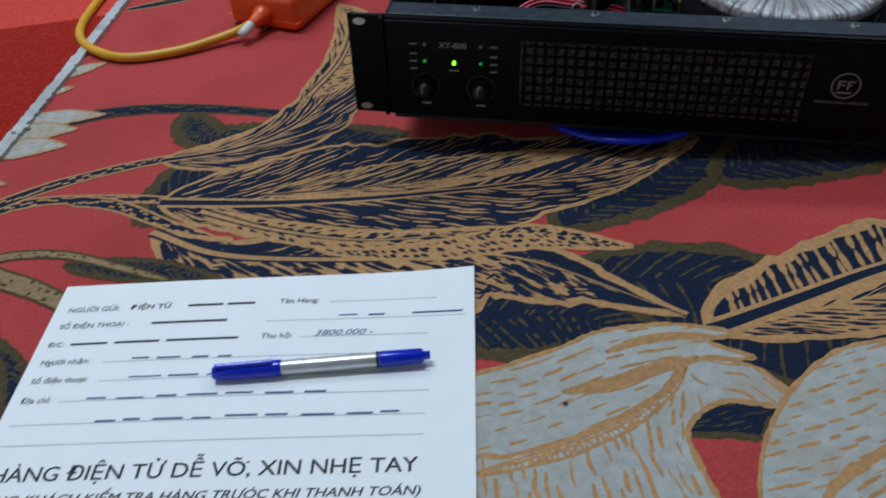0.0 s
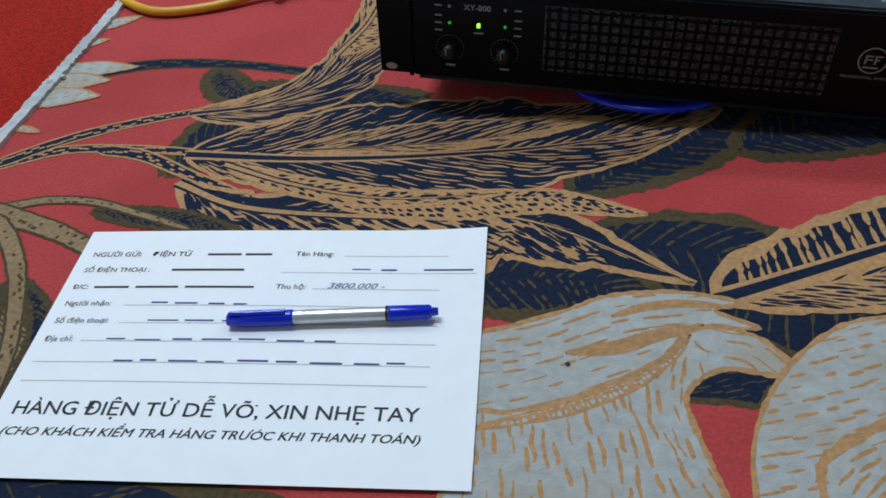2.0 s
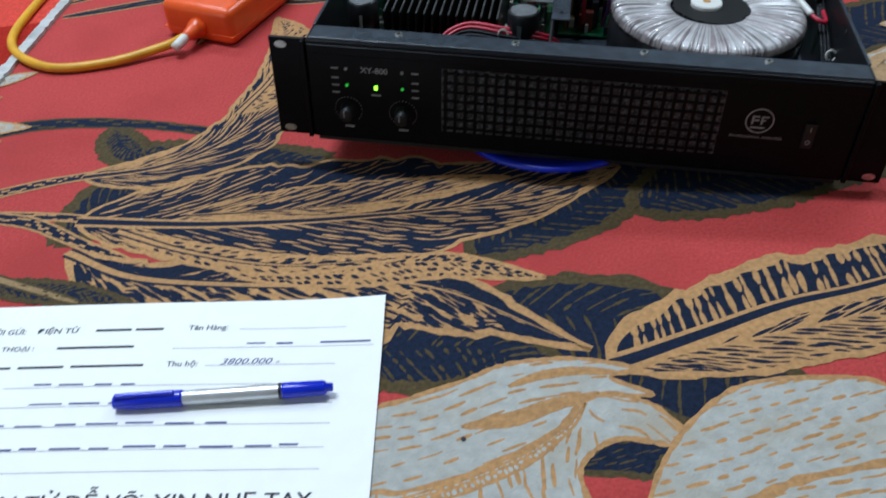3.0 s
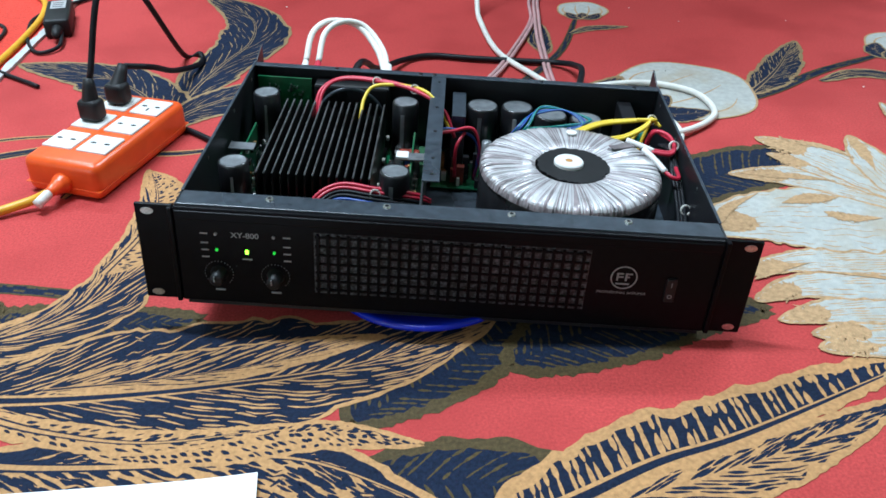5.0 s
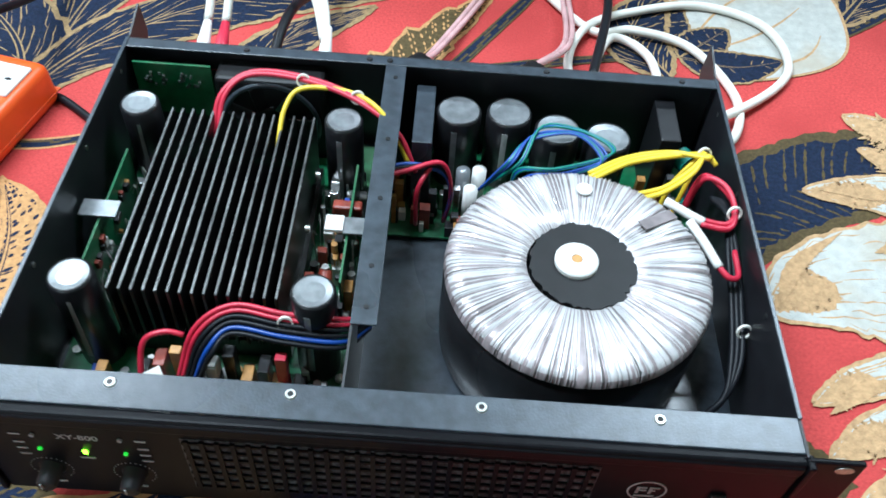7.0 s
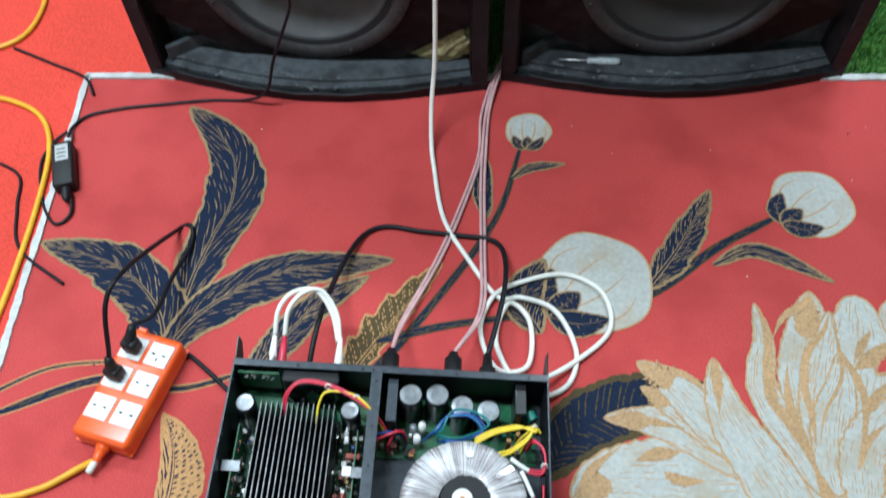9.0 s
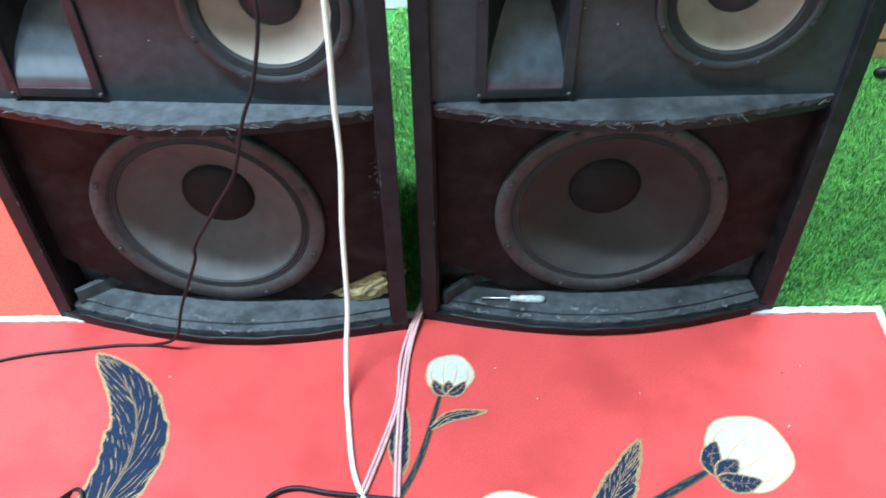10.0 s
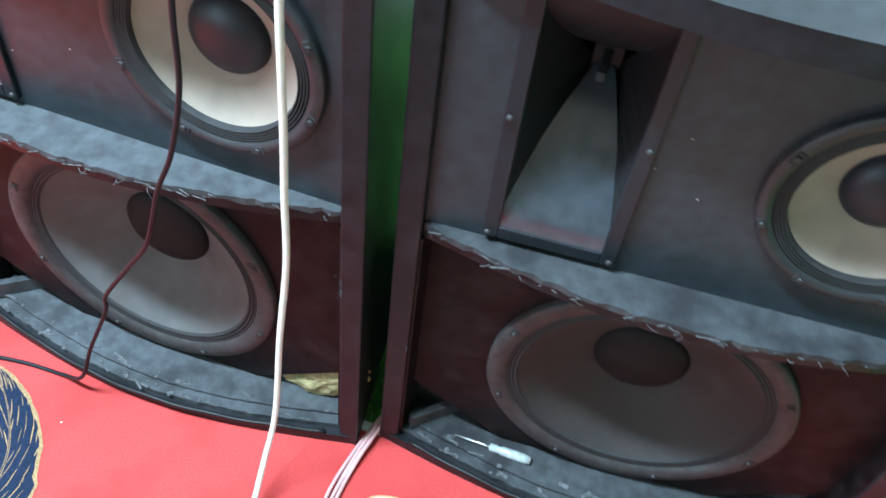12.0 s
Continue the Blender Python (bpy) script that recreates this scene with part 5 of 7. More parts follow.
def amp_wires():
    rnd = random.Random(4)
    for o, m in ((0, REDW), (0.003, REDW)):
        wire("red_wire", [(0.105 + o, 0.240, 0.060), (0.108 + o, 0.262, 0.080), (0.128, 0.280 - o, 0.088), (0.166, 0.276 - o, 0.090), (0.206, 0.258 - o, 0.090), (0.236, 0.236, 0.080), (0.250, 0.225, 0.055)], 0.0019, m)
    wire("yellow_wire", [(0.153, 0.228, 0.066), (0.155, 0.252, 0.080), (0.166, 0.266, 0.088), (0.200, 0.262, 0.091), (0.225, 0.245, 0.088), (0.245, 0.225, 0.062)], 0.0018, LEMON)
    for k, m in enumerate((REDW, REDW, BLACKW, BLACKW, BLUEW, BLACKW)):
        d = k * 0.0024
        wire("output_wire", [(0.118 + d, 0.060, 0.030), (0.128 + d, 0.078 - d, 0.058 - d * 0.6), (0.150, 0.090 - d, 0.068 - d), (0.182, 0.086 - d, 0.068 - d), (0.216, 0.088 - d, 0.064 - d), (0.230, 0.10, 0.052 - d)], 0.0016, m)
    wire("red_wire", [(0.094, 0.058, 0.02), (0.096, 0.074, 0.045), (0.108, 0.080, 0.050), (0.120, 0.080, 0.048)], 0.0019, REDW)
    for k, m in enumerate((REDW, BLACKW, BLUEW)):
        wire("supply_wire", [(0.2245, 0.205 + 0.004 * k, 0.066), (0.245, 0.215 + 0.003 * k, 0.066), (0.268, 0.224, 0.066 - 0.004 * k), (0.276, 0.222, 0.04), (0.272, 0.220, 0.012)], 0.0018, m)
    wire("red_wire", [(0.262, 0.226, 0.064), (0.252, 0.210, 0.052), (0.252, 0.208, 0.02)], 0.0018, REDW)
    for k in range(10):
        m = (BLUEW, GREENW, BLUEW, GREENW, BLUEW, BLUEW, GREENW, BLUEW, GREENW, BLUEW)[k]
        e = rnd.uniform(-0.006, 0.006)
        wire("secondary_wire", [(0.300 + e, 0.222 + e, 0.050), (0.318 + e, 0.224, 0.072), (0.332 + e, 0.246 + e, 0.080 + e * 0.6), (0.364 + e, 0.248 + e, 0.081 - e * 0.6), (0.382 + e, 0.230 + e, 0.078), (0.352 - e, 0.214, 0.076 + e * 0.5), (0.325 - e, 0.214 + e, 0.070), (0.318, 0.222, 0.04)], 0.0010, m)
    for k in range(3):
        wire("yellow_wire", [(0.368, 0.208 + 0.004 * k, 0.074), (0.395, 0.222 + 0.003 * k, 0.080), (0.425, 0.230 + 0.002 * k, 0.082), (0.448, 0.232 - 0.004 * k, 0.084 + 0.002 * k), (0.456 - 0.004 * k, 0.226 + 0.006 * k, 0.080)], 0.0018, LEMON)
    for k in range(2):
        wire("yellow_wire", [(0.398, 0.190 + 0.005 * k, 0.078), (0.418, 0.198 + 0.004 * k, 0.080), (0.438, 0.214 + 0.004 * k, 0.084), (0.446, 0.230, 0.086), (0.438 - 0.01 * k, 0.220, 0.066), (0.432 - 0.01 * k, 0.212, 0.04)], 0.0018, LEMON)
    for k in range(2):
        wire("red_wire", [(0.440, 0.212 + 0.003 * k, 0.050), (0.446, 0.214 + 0.003 * k, 0.078), (0.458, 0.205, 0.082 - 0.003 * k), (0.462, 0.185 + 0.003 * k, 0.080), (0.456, 0.170 + 0.004 * k, 0.078), (0.438, 0.172 + 0.004 * k, 0.078)], 0.0020, REDW)
    wire("heat_shrink", [(0.440, 0.174, 0.078), (0.428, 0.180, 0.080), (0.416, 0.188, 0.081)], 0.0030, WHITEP)
    wire("heat_shrink", [(0.446, 0.140, 0.074), (0.438, 0.156, 0.078), (0.430, 0.172, 0.080)], 0.0030, WHITEP)
    wire("red_wire", [(0.446, 0.140, 0.074), (0.452, 0.134, 0.072), (0.459, 0.138, 0.070), (0.460, 0.158, 0.07)], 0.0020, REDW)
    for k in range(3):
        wire("mains_lead", [(0.452, 0.205, 0.070), (0.459, 0.185 + 0.004 * k, 0.074), (0.462 - 0.003 * k, 0.155, 0.068), (0.463 - 0.003 * k, 0.125, 0.056), (0.460 - 0.003 * k, 0.090, 0.046), (0.448, 0.068, 0.036), (0.430, 0.058, 0.02)], 0.0021, BLACKW)
    for x, y, z in ((0.462, 0.106, 0.055), (0.460, 0.180, 0.082), (0.206, 0.258, 0.090), (0.166, 0.272, 0.090), (0.182, 0.082, 0.064), (0.447, 0.231, 0.085)):
        part("cable_tie", moved(lathe([(0.0038, -0.001), (0.0050, -0.001), (0.0050, 0.001), (0.0038, 0.001), (0.0038, -0.001)], 14), pose(x, y, z, 70, 20, 0)), WHITEW, amp)


amp_wires()


def amp_plugs():
    """Sockets and plugs on the back panel."""
    for x in (0.245, 0.335):
        part("speaker_plug", moved(lathe([(0, 0.045), (0.006, 0.045), (0.009, 0.036), (0.0125, 0.034), (0.0125, 0.0)], 20), pose(x, 0.309, 0.055, -90, 0, 0)), RUBBER, amp, "black speaker plug in the back panel", True)
    part("mains_plug", moved(lathe([(0, 0.05), (0.006, 0.05), (0.008, 0.03), (0.012, 0.026), (0.012, 0.0)], 20), pose(0.385, 0.309, 0.045, -90, 0, 0)), RUBBER, amp, "black mains plug in the back panel", True)
    for x in (0.078, 0.092, 0.172):
        part("signal_plug", moved(lathe([(0, 0.05), (0.003, 0.05), (0.006, 0.02), (0.0065, 0.0)], 16), pose(x, 0.309, 0.06, -72, 0, 0)), WHITEP if x != 0.092 else REDW, amp, "white signal plug", True)
    part("plug_band", moved(lathe([(0.0068, 0.012), (0.0068, 0.018), (0.0062, 0.018)], 16), pose(0.078, 0.309, 0.06, -72, 0, 0)), BARE, amp)


amp_plugs()

# blue dish that props it
dish = root("dish", pose(0.148, 0.927, 0.0020, 0, 0, 0) @ Matrix.Diagonal((0.99, 0.99, 1.3, 1)), "shallow blue plastic dish turned down under the amplifier", "dish")
part("bowl", lathe([(0.0, 0.0040), (0.060, 0.0040), (0.074, 0.0070), (0.084, 0.0105), (0.087, 0.0104), (0.090, 0.0082), (0.087, 0.0080), (0.076, 0.0035), (0.062, 0.0), (0.0, 0.0)], 64), BLUE, dish, smooth=True)
part("foot_ring", lathe([(0.055, -0.001), (0.056, 0.001), (0.060, 0.001), (0.060, -0.001), (0.055, -0.001)], 48), BLUE, dish)

# ---- the two loudspeakers ----
W, H, DEEP, LEAN = 0.688, 0.890, 0.46, 0.010
BOW = 0.052


def leaned(bm):
    """Tips a standing form's front forwards, its base kept flat."""
    for v in bm.verts:
        v.co.x = W / 2 + (v.co.x - W / 2) * (1 - 0.19 * max(0, v.co.y) / DEEP)
        v.co.y -= LEAN * v.co.z
    return bm


def holed_board(corners, cx, cz, r, y0, y1):
    """An upright board of convex outline with a round hole through it."""
    angles = [2 * math.pi * k / 72 for k in range(72)] + [math.atan2(z - cz, x - cx) % (2 * math.pi) for x, z in corners]
    bm = bmesh.new()
    rows = []
    for a in sorted(angles):
        dx, dz = math.cos(a), math.sin(a)
        far = 9.0
        for (xa, za), (xb, zb) in zip(corners, corners[1:] + corners[:1]):
            ex, ez = xb - xa, zb - za
            det = dx * -ez + dz * ex
            if abs(det) > 1e-9:
                t = ((xa - cx) * -ez + (za - cz) * ex) / det
                q = (dx * (za - cz) - dz * (xa - cx)) / det
                if t > 0 and -1e-6 <= q <= 1 + 1e-6:
                    far = min(far, t)
        rows.append([bm.verts.new((cx + dx * rr, yy, cz + dz * rr)) for rr, yy in ((r, y0), (far, y0), (far, y1), (r, y1))])
    for p, q in zip(rows, rows[1:] + rows[:1]):
        for i in range(4):
            j = (i + 1) % 4
            bm.faces.new((p[i], p[j], q[j], q[i]))
    bmesh.ops.remove_doubles(bm, verts=bm.verts, dist=1e-5)
    bmesh.ops.recalc_face_normals(bm, faces=bm.faces)
    return bm


def bowed_board(x0, x1, back, z0, z1, ragged=0.0, seed=1, front=0.0):
    """A board whose front edge bows out; a ragged edge has tufts of torn lining."""
    rnd = random.Random(seed)
    n = 60
    pts = [(x1, back), (x0, back)]
    for k in range(n + 1):
        f = k / n
        pts.append((x0 + (x1 - x0) * f, front - BOW * math.sin(math.pi * f) - rnd.uniform(-0.4, 1) * ragged))
    bm = bmesh.new()
    prism(pts, z0, z1, bm)
    if ragged:
        for v in bm.verts:
            if v.co.y < back - 0.001 and v.co.z < (z0 + z1) / 2:
                v.co.z -= rnd.uniform(-0.2, 1) * ragged * 1.6
    return bm


def driver(name, parent, x, z, y, r, cone, rim_label, ribs_out, seed, capr):
    """A round chassis with a rim, rolled surround, cone and dust cap, facing -y."""
    place = Matrix.Translation((x, y - LEAN * z, z)) @ pose(0, 0, 0, 90 + math.degrees(math.atan(LEAN)), 0, 0)
    unit = part(name, lathe([(r * 0.86, 0.004), (r * 0.885, 0.0095), (r * 0.985, 0.0095), (r, 0.007), (r, -0.004)], 72), RIM if ribs_out else BASKET, parent, rim_label, True, at=place)
    if ribs_out:
        prof = [(r * 0.89, 0.006)]
        for k in range(5):
            a = r * (0.885 - k * 0.027)
            prof += [(a, 0.003), (a - r * 0.006, 0.0075), (a - r * 0.016, 0.0075), (a - r * 0.022, 0.002)]
        edge = 0.748
    else:
        prof = [(r * 0.87, 0.003)] + [(r * (0.865 - 0.075 * k / 12), 0.001 + 0.0035 * abs(math.sin(math.pi * k / 4))) for k in range(13)]
        edge = 0.785
    sunk = -0.001 if ribs_out else 0.0
    prof.append((r * edge, sunk))
    part("surround", lathe(prof, 72), ROLL, unit, "black pleated surround" if ribs_out else "dark rolled surround", True)
    cap_z = (-0.36 if ribs_out else -0.40) * r * edge
    cone_p = [(r * edge, sunk)]
    for k in range(1, 9):
        f = k / 8
        cone_p.append((r * edge * (1 - f) + capr * f, sunk + (cap_z - sunk) * f ** 0.85))
    part("cone", lathe(cone_p, 72), cone, unit, "beige paper cone" if ribs_out else "dark grey paper cone", True)
    dome = 0.5 if ribs_out else 0.3
    part("dust_cap", lathe([(capr * 1.02, cap_z - 0.001)] + [(capr * math.cos(k * math.pi / 16), cap_z + capr * dome * math.sin(k * math.pi / 16)) for k in range(8)] + [(0, cap_z + capr * dome)], 48), DOME if ribs_out else CAP, unit, "round black dust cap", True)
    for k in range(8):
        a = math.radians(22.5 + 45 * k)
        px, py = 0.945 * r * math.cos(a), 0.945 * r * math.sin(a)
        part("rim_screw", cyl(px, py, 0.009, 0.0125, 0.0042, 10, 0.003), RIM if ribs_out else BASKET, unit)
        part("rim_notch", moved(box(-0.008, 0.008, -0.005, 0.005, 0.0090, 0.0104, 0.001), Matrix.Translation((px, py, 0)) @ pose(0, 0, 0, 0, 0, math.degrees(a) + 90)), ROLL, unit)
    return unit


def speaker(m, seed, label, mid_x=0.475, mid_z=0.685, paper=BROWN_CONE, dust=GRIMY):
    sp = root("loudspeaker", m, label, "loudspeaker", "loudspeakers side by side")
    t = 0.030
    for x in (0.0, W - t):
        bm = leaned(box(x, x + t, 0.0, DEEP, 0.0, H, 0.0025))
        part("side_panel", bm, CABINET, sp, "dark worn laminate side")
    part("back_panel", leaned(box(t, W - t, DEEP - 0.02, DEEP, 0.012, H - t)), CABINET, sp)
    part("top_panel", leaned(bowed_board(t, W - t, DEEP, H - t, H, front=-0.001)), CABINET, sp, "bowed dark top panel")
    base = part("bottom_panel", leaned(bowed_board(0.004, W - 0.004, DEEP - 0.02, 0.0, 0.020, front=0.002)), CABINET, sp, "bowed black bottom board")
    part("ledge_lining", leaned(bowed_board(t, W - t, 0.20, 0.020, 0.030, 0.002, seed, front=0.010)), dust, base, "dusty grey ledge lining")
    part("ledge_step", leaned(bowed_board(t + 0.004, W - t - 0.004, 0.19, 0.030, 0.036, 0.0012, seed + 3, front=0.026)), dust, base)
    shelf = part("shelf", leaned(bowed_board(t, W - t, 0.075, 0.485, 0.505, 0.0, seed, front=0.010)), CABINET, sp)
    part("shelf_lining", leaned(bowed_board(t + 0.001, W - t - 0.001, 0.03, 0.505, 0.5105, 0.0035, seed + 1, front=0.006)), dust, shelf, "torn dusty lining on the bowed shelf")
    rnd = random.Random(seed)
    bm = bmesh.new()
    for k in range(30):
        f = min(0.98, max(0.02, rnd.gauss(0.5, 0.3)))
        x, y = t + (W - 2 * t) * f, 0.005 - BOW * math.sin(math.pi * f) - rnd.uniform(0.0005, 0.003)
        s, h = 0.0015 + 0.011 * rnd.random() ** 2.5, rnd.uniform(0.0004, 0.0022)
        zt = 0.5085 - rnd.uniform(0, 0.008)
        join(bm, moved(box(-s, s, -0.0006, 0.0006, -h * 0.5, h * 0.5), Matrix.Translation((x, y, zt)) @ pose(0, 0, 0, rnd.uniform(-30, 30), rnd.gauss(0, 16), rnd.uniform(-14, 14))))
    for k in range(8):
        f = min(0.97, max(0.03, rnd.gauss(0.52, 0.22)))
        x, y, z = t + (W - 2 * t) * f, 0.003 - BOW * math.sin(math.pi * f), 0.504 - rnd.uniform(0, 0.004)
        dx, dz = rnd.uniform(-0.014, 0.014), rnd.uniform(-0.012, 0.002)
        tube([(x, y, z), (x + dx * 0.5, y - 0.004, z + dz * 0.3), (x + dx, y - rnd.uniform(0, 0.005), z + dz)], 0.0005, 4, 4, bm)
    tagged(part("frayed_edge", leaned(bm), SCUFF, shelf, "pale frayed edge of torn lining"), kind="stuff")
    # scuffs and flakes along the ledge
    bm = bmesh.new()
    for k in range(50):
        f = rnd.uniform(0.03, 0.97)
        row = rnd.choice((0, 0, 1))
        x = t + 0.006 + (W - 2 * t - 0.012) * f
        y = (0.008 if row == 0 else 0.026) - BOW * math.sin(math.pi * f) + rnd.uniform(0.0, 0.012)
        s, d = 0.0015 + 0.014 * rnd.random() ** 2, rnd.uniform(0.0004, 0.0035)
        join(bm, moved(box(-s, s, -d, d, -0.0006, 0.0006), Matrix.Translation((x, y, (0.0305 if row == 0 else 0.0365))) @ pose(0, 0, 0, rnd.uniform(-12, 12), rnd.uniform(-6, 6), rnd.gauss(0, 22) + 20 * (f - 0.5))))
    tagged(part("ledge_scuff", leaned(bm), SCUFF, base, "pale scuffs on the ledge"), kind="stuff")
    lip = [(t + (W - 2 * t) * k / 30, -0.001 - BOW * math.sin(math.pi * k / 30), 0.0225 + 0.0015 * math.sin(k * 1.3)) for k in range(1, 30)]
    part("ledge_trim", leaned(tube(lip, 0.0035, 8, 2)), RUBBER, base, "glossy black edge trim", True)
    # upper baffle with the round and the horn's opening, lower baffle with cut corners
    top = H - t
    part("upper_baffle", leaned(holed_board([(0.262, 0.5105), (W - t, 0.5105), (W - t, top), (0.262, top)], mid_x, mid_z, 0.107, 0.012, 0.032)), BAFFLE, sp, "black painted upper baffle")
    part("horn_baffle", leaned(box(t, 0.108, 0.012, 0.032, 0.5105, top)), BAFFLE, sp)
    part("horn_baffle", leaned(box(0.241, 0.2625, 0.012, 0.032, 0.5105, top)), BAFFLE, sp)
    pts = [(t + 0.155, 0.036), (W - t - 0.155, 0.036), (W - t, 0.136), (W - t, 0.485), (t, 0.485), (t, 0.136)]
    part("lower_baffle", leaned(holed_board(pts, W / 2 - 0.001, 0.250, 0.191, 0.037, 0.057)), MAROON, sp, "maroon painted lower baffle with cut corners")
    for x in (t, W - t - 0.003):
        part("corner_batten", leaned(box(x, x + 0.003, 0.004, 0.05, 0.036, 0.485)), MAROON, sp)
    for xa in (t, W - t - 0.158):
        part("port_back", leaned(box(xa, xa + 0.158, 0.066, 0.081, 0.02, 0.143)), dust, sp, "dusty inside of the port")
    part("port_brace", leaned(moved(box(-0.05, 0.05, -0.006, 0.006, -0.001, 0.03), pose(0.080, 0.048, 0.034, 0, 0, 40))), dust, sp)
    # drivers
    driver("woofer", sp, W / 2 - 0.001, 0.250, 0.035, 0.206, paper, "large bass driver with a grey rim", False, seed, 0.066)
    driver("midrange_driver", sp, mid_x, mid_z, 0.011, 0.123, BEIGE, "midrange driver with a beige cone", True, seed + 1, 0.046)
    # horn: frame, two curved flares, side cheeks
    x0, x1, z0, z1 = 0.098, 0.248, 0.520, 0.858
    zc, xc = (z0 + z1) / 2 + 0.015, (x0 + x1) / 2
    f0 = 0.0105
    horn = part("horn", leaned(box(x0, x0 + 0.017, f0 - 0.006, f0 + 0.004, z0, z1, 0.0015)), HORN, sp, "black plastic horn tweeter")
    part("horn_frame", leaned(box(x1 - 0.017, x1, f0 - 0.006, f0 + 0.004, z0, z1, 0.0015)), HORN, horn)
    part("horn_frame", leaned(box(x0 + 0.017, x1 - 0.017, f0 - 0.006, f0 + 0.004, z0, z0 + 0.017, 0.0015)), HORN, horn)
    part("horn_frame", leaned(box(x0 + 0.017, x1 - 0.017, f0 - 0.006, f0 + 0.004, z1 - 0.017, z1, 0.0015)), HORN, horn)
    for up in (-1, 1):
        bm = bmesh.new()
        rows = []
        n = 16
        for k in range(n + 1):
            f = k / n
            zz = (zc + up * 0.012) * (1 - f) + ((z0 + 0.017) if up < 0 else (z1 - 0.017)) * f
            half = 0.011 + (0.061 - 0.011) * math.sin(f * math.pi / 2) ** 0.9
            yy = f0 + 0.120 * (1 - f) ** 1.6 - 0.004
            rows.append((bm.verts.new((xc - half, yy, zz)), bm.verts.new((xc + half, yy, zz))))
        for a, b in zip(rows, rows[1:]):
            f = bm.faces.new((a[0], a[1], b[1], b[0]))
            f.smooth = True
        # lower flare coloured as lit, upper one black as if in shade
        part("flare", leaned(bm), LIT_FLARE if up < 0 else RUBBER, horn, "glossy curved flare, light and shade put into its colour")
    for s in (-1, 1):
        bm = bmesh.new()
        top, bot = z1 - 0.017, z0 + 0.017
        rows = []
        for k in range(13):
            f = k / 12
            zz = bot + (top - bot) * f
            g = 1 - abs(2 * f - 1)
            half = 0.061 - 0.047 * g ** 0.9
            yy = f0 + 0.125 * g ** 1.2
            rows.append((bm.verts.new((xc + s * 0.0615, f0 - 0.003, zz)), bm.verts.new((xc + s * (half + 0.001), yy + 0.004, zz))))
        for a, b in zip(rows, rows[1:]):
            bm.faces.new((a[0], a[1], b[1], b[0]))
        # cheeks black: the shade inside the horn is put into their colour
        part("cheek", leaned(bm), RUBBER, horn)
    part("throat", leaned(box(xc - 0.016, xc + 0.016, f0 + 0.118, f0 + 0.126, zc - 0.02, zc + 0.02)), RUBBER, horn)
    part("throat_rib", leaned(moved(box(-0.005, 0.005, 0, 0.05, -0.006, 0.006, 0.002), Matrix.Translation((xc, f0 + 0.075, zc)))), dust, horn)
    for x in (x0 + 0.006, x1 - 0.006):
        for z in (z0 + 0.006, zc - 0.012, z1 - 0.006):
            part("horn_screw", moved(lathe([(0, 0.003), (0.0028, 0.0022), (0.004, 0)], 12), Matrix.Translation((x, f0 - 0.006 - LEAN * z, z)) @ pose(0, 0, 0, 90, 0, 0)), BASKET, horn)
    # specks and scuffs
    for k in range(3):
        x, z = rnd.uniform(0.25, 0.36), rnd.uniform(0.55, 0.80)
        part("paint_chip", moved(box(-0.0012, 0.0012, -0.0004, 0.0004, -0.0006, 0.0006), Matrix.Translation((x, 0.0116 - LEAN * z, z))), CAPTOP, sp)
    for k in range(7):
        s = rnd.random() < 0.5
        z = rnd.uniform(0.03, 0.46)
        part("edge_scuff", moved(box(-0.0012, 0.0012, -0.0003, 0.0003, -0.002, 0.003 + rnd.uniform(0, 0.01)), Matrix.Translation(((t - 0.0015 if s else W - t + 0.0015), -0.0004 - LEAN * z, z))), dust, sp)
    return sp


SPK_R = pose(0.2016, 1.806, 0.0, 0, 0, 9.8) @ Matrix.Scale(0.909, 4)
SPK_L = pose(-0.446, 1.719, 0.0, 0, 0, 5.4) @ Matrix.Diagonal((0.915, 0.915, 0.932, 1))
speaker(SPK_R, 31, "black and maroon loudspeaker cabinet with its grille missing, dusty ledge")
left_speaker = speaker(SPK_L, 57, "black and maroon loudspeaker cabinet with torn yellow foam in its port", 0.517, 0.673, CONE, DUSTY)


def worn_patch():
    """Scraped flakes where the left loudspeaker's lower baffle meets its side."""
    rnd = random.Random(12)
    for k in range(16):
        x, z = W - 0.024 - abs(rnd.gauss(0, 0.012)) - 0.006, rnd.uniform(0.30, 0.42)
        s, h = rnd.uniform(0.0008, 0.003), rnd.uniform(0.001, 0.006)
        part("paint_flake", moved(box(-s, s, -0.0005, 0.0005, -h, h), Matrix.Translation((x, 0.0364 - LEAN * z, z)) @ pose(0, 0, 0, 0, rnd.uniform(-40, 40), 0)), DUSTY, left_speaker)


worn_patch()


def foam_scrap():
    rnd = random.Random(6)
    bm = bmesh.new()
    bmesh.ops.create_icosphere(bm, subdivisions=4, radius=1)
    for v in bm.verts:
        n = noise.noise(v.co * 2.3) * 0.35 + noise.noise(v.co * 7.0) * 0.16 + rnd.uniform(-0.03, 0.03)
        v.co = Vector((v.co.x * 0.078, v.co.y * 0.018, v.co.z * 0.034)) * (1 + n)
    ob = part("foam_scrap", bm, FOAM, at=SPK_L @ pose(0.606, 0.056, 0.066, 0, -32, 0))
    tagged(ob, "torn piece of yellow foam in the speaker port", "foam")


foam_scrap()


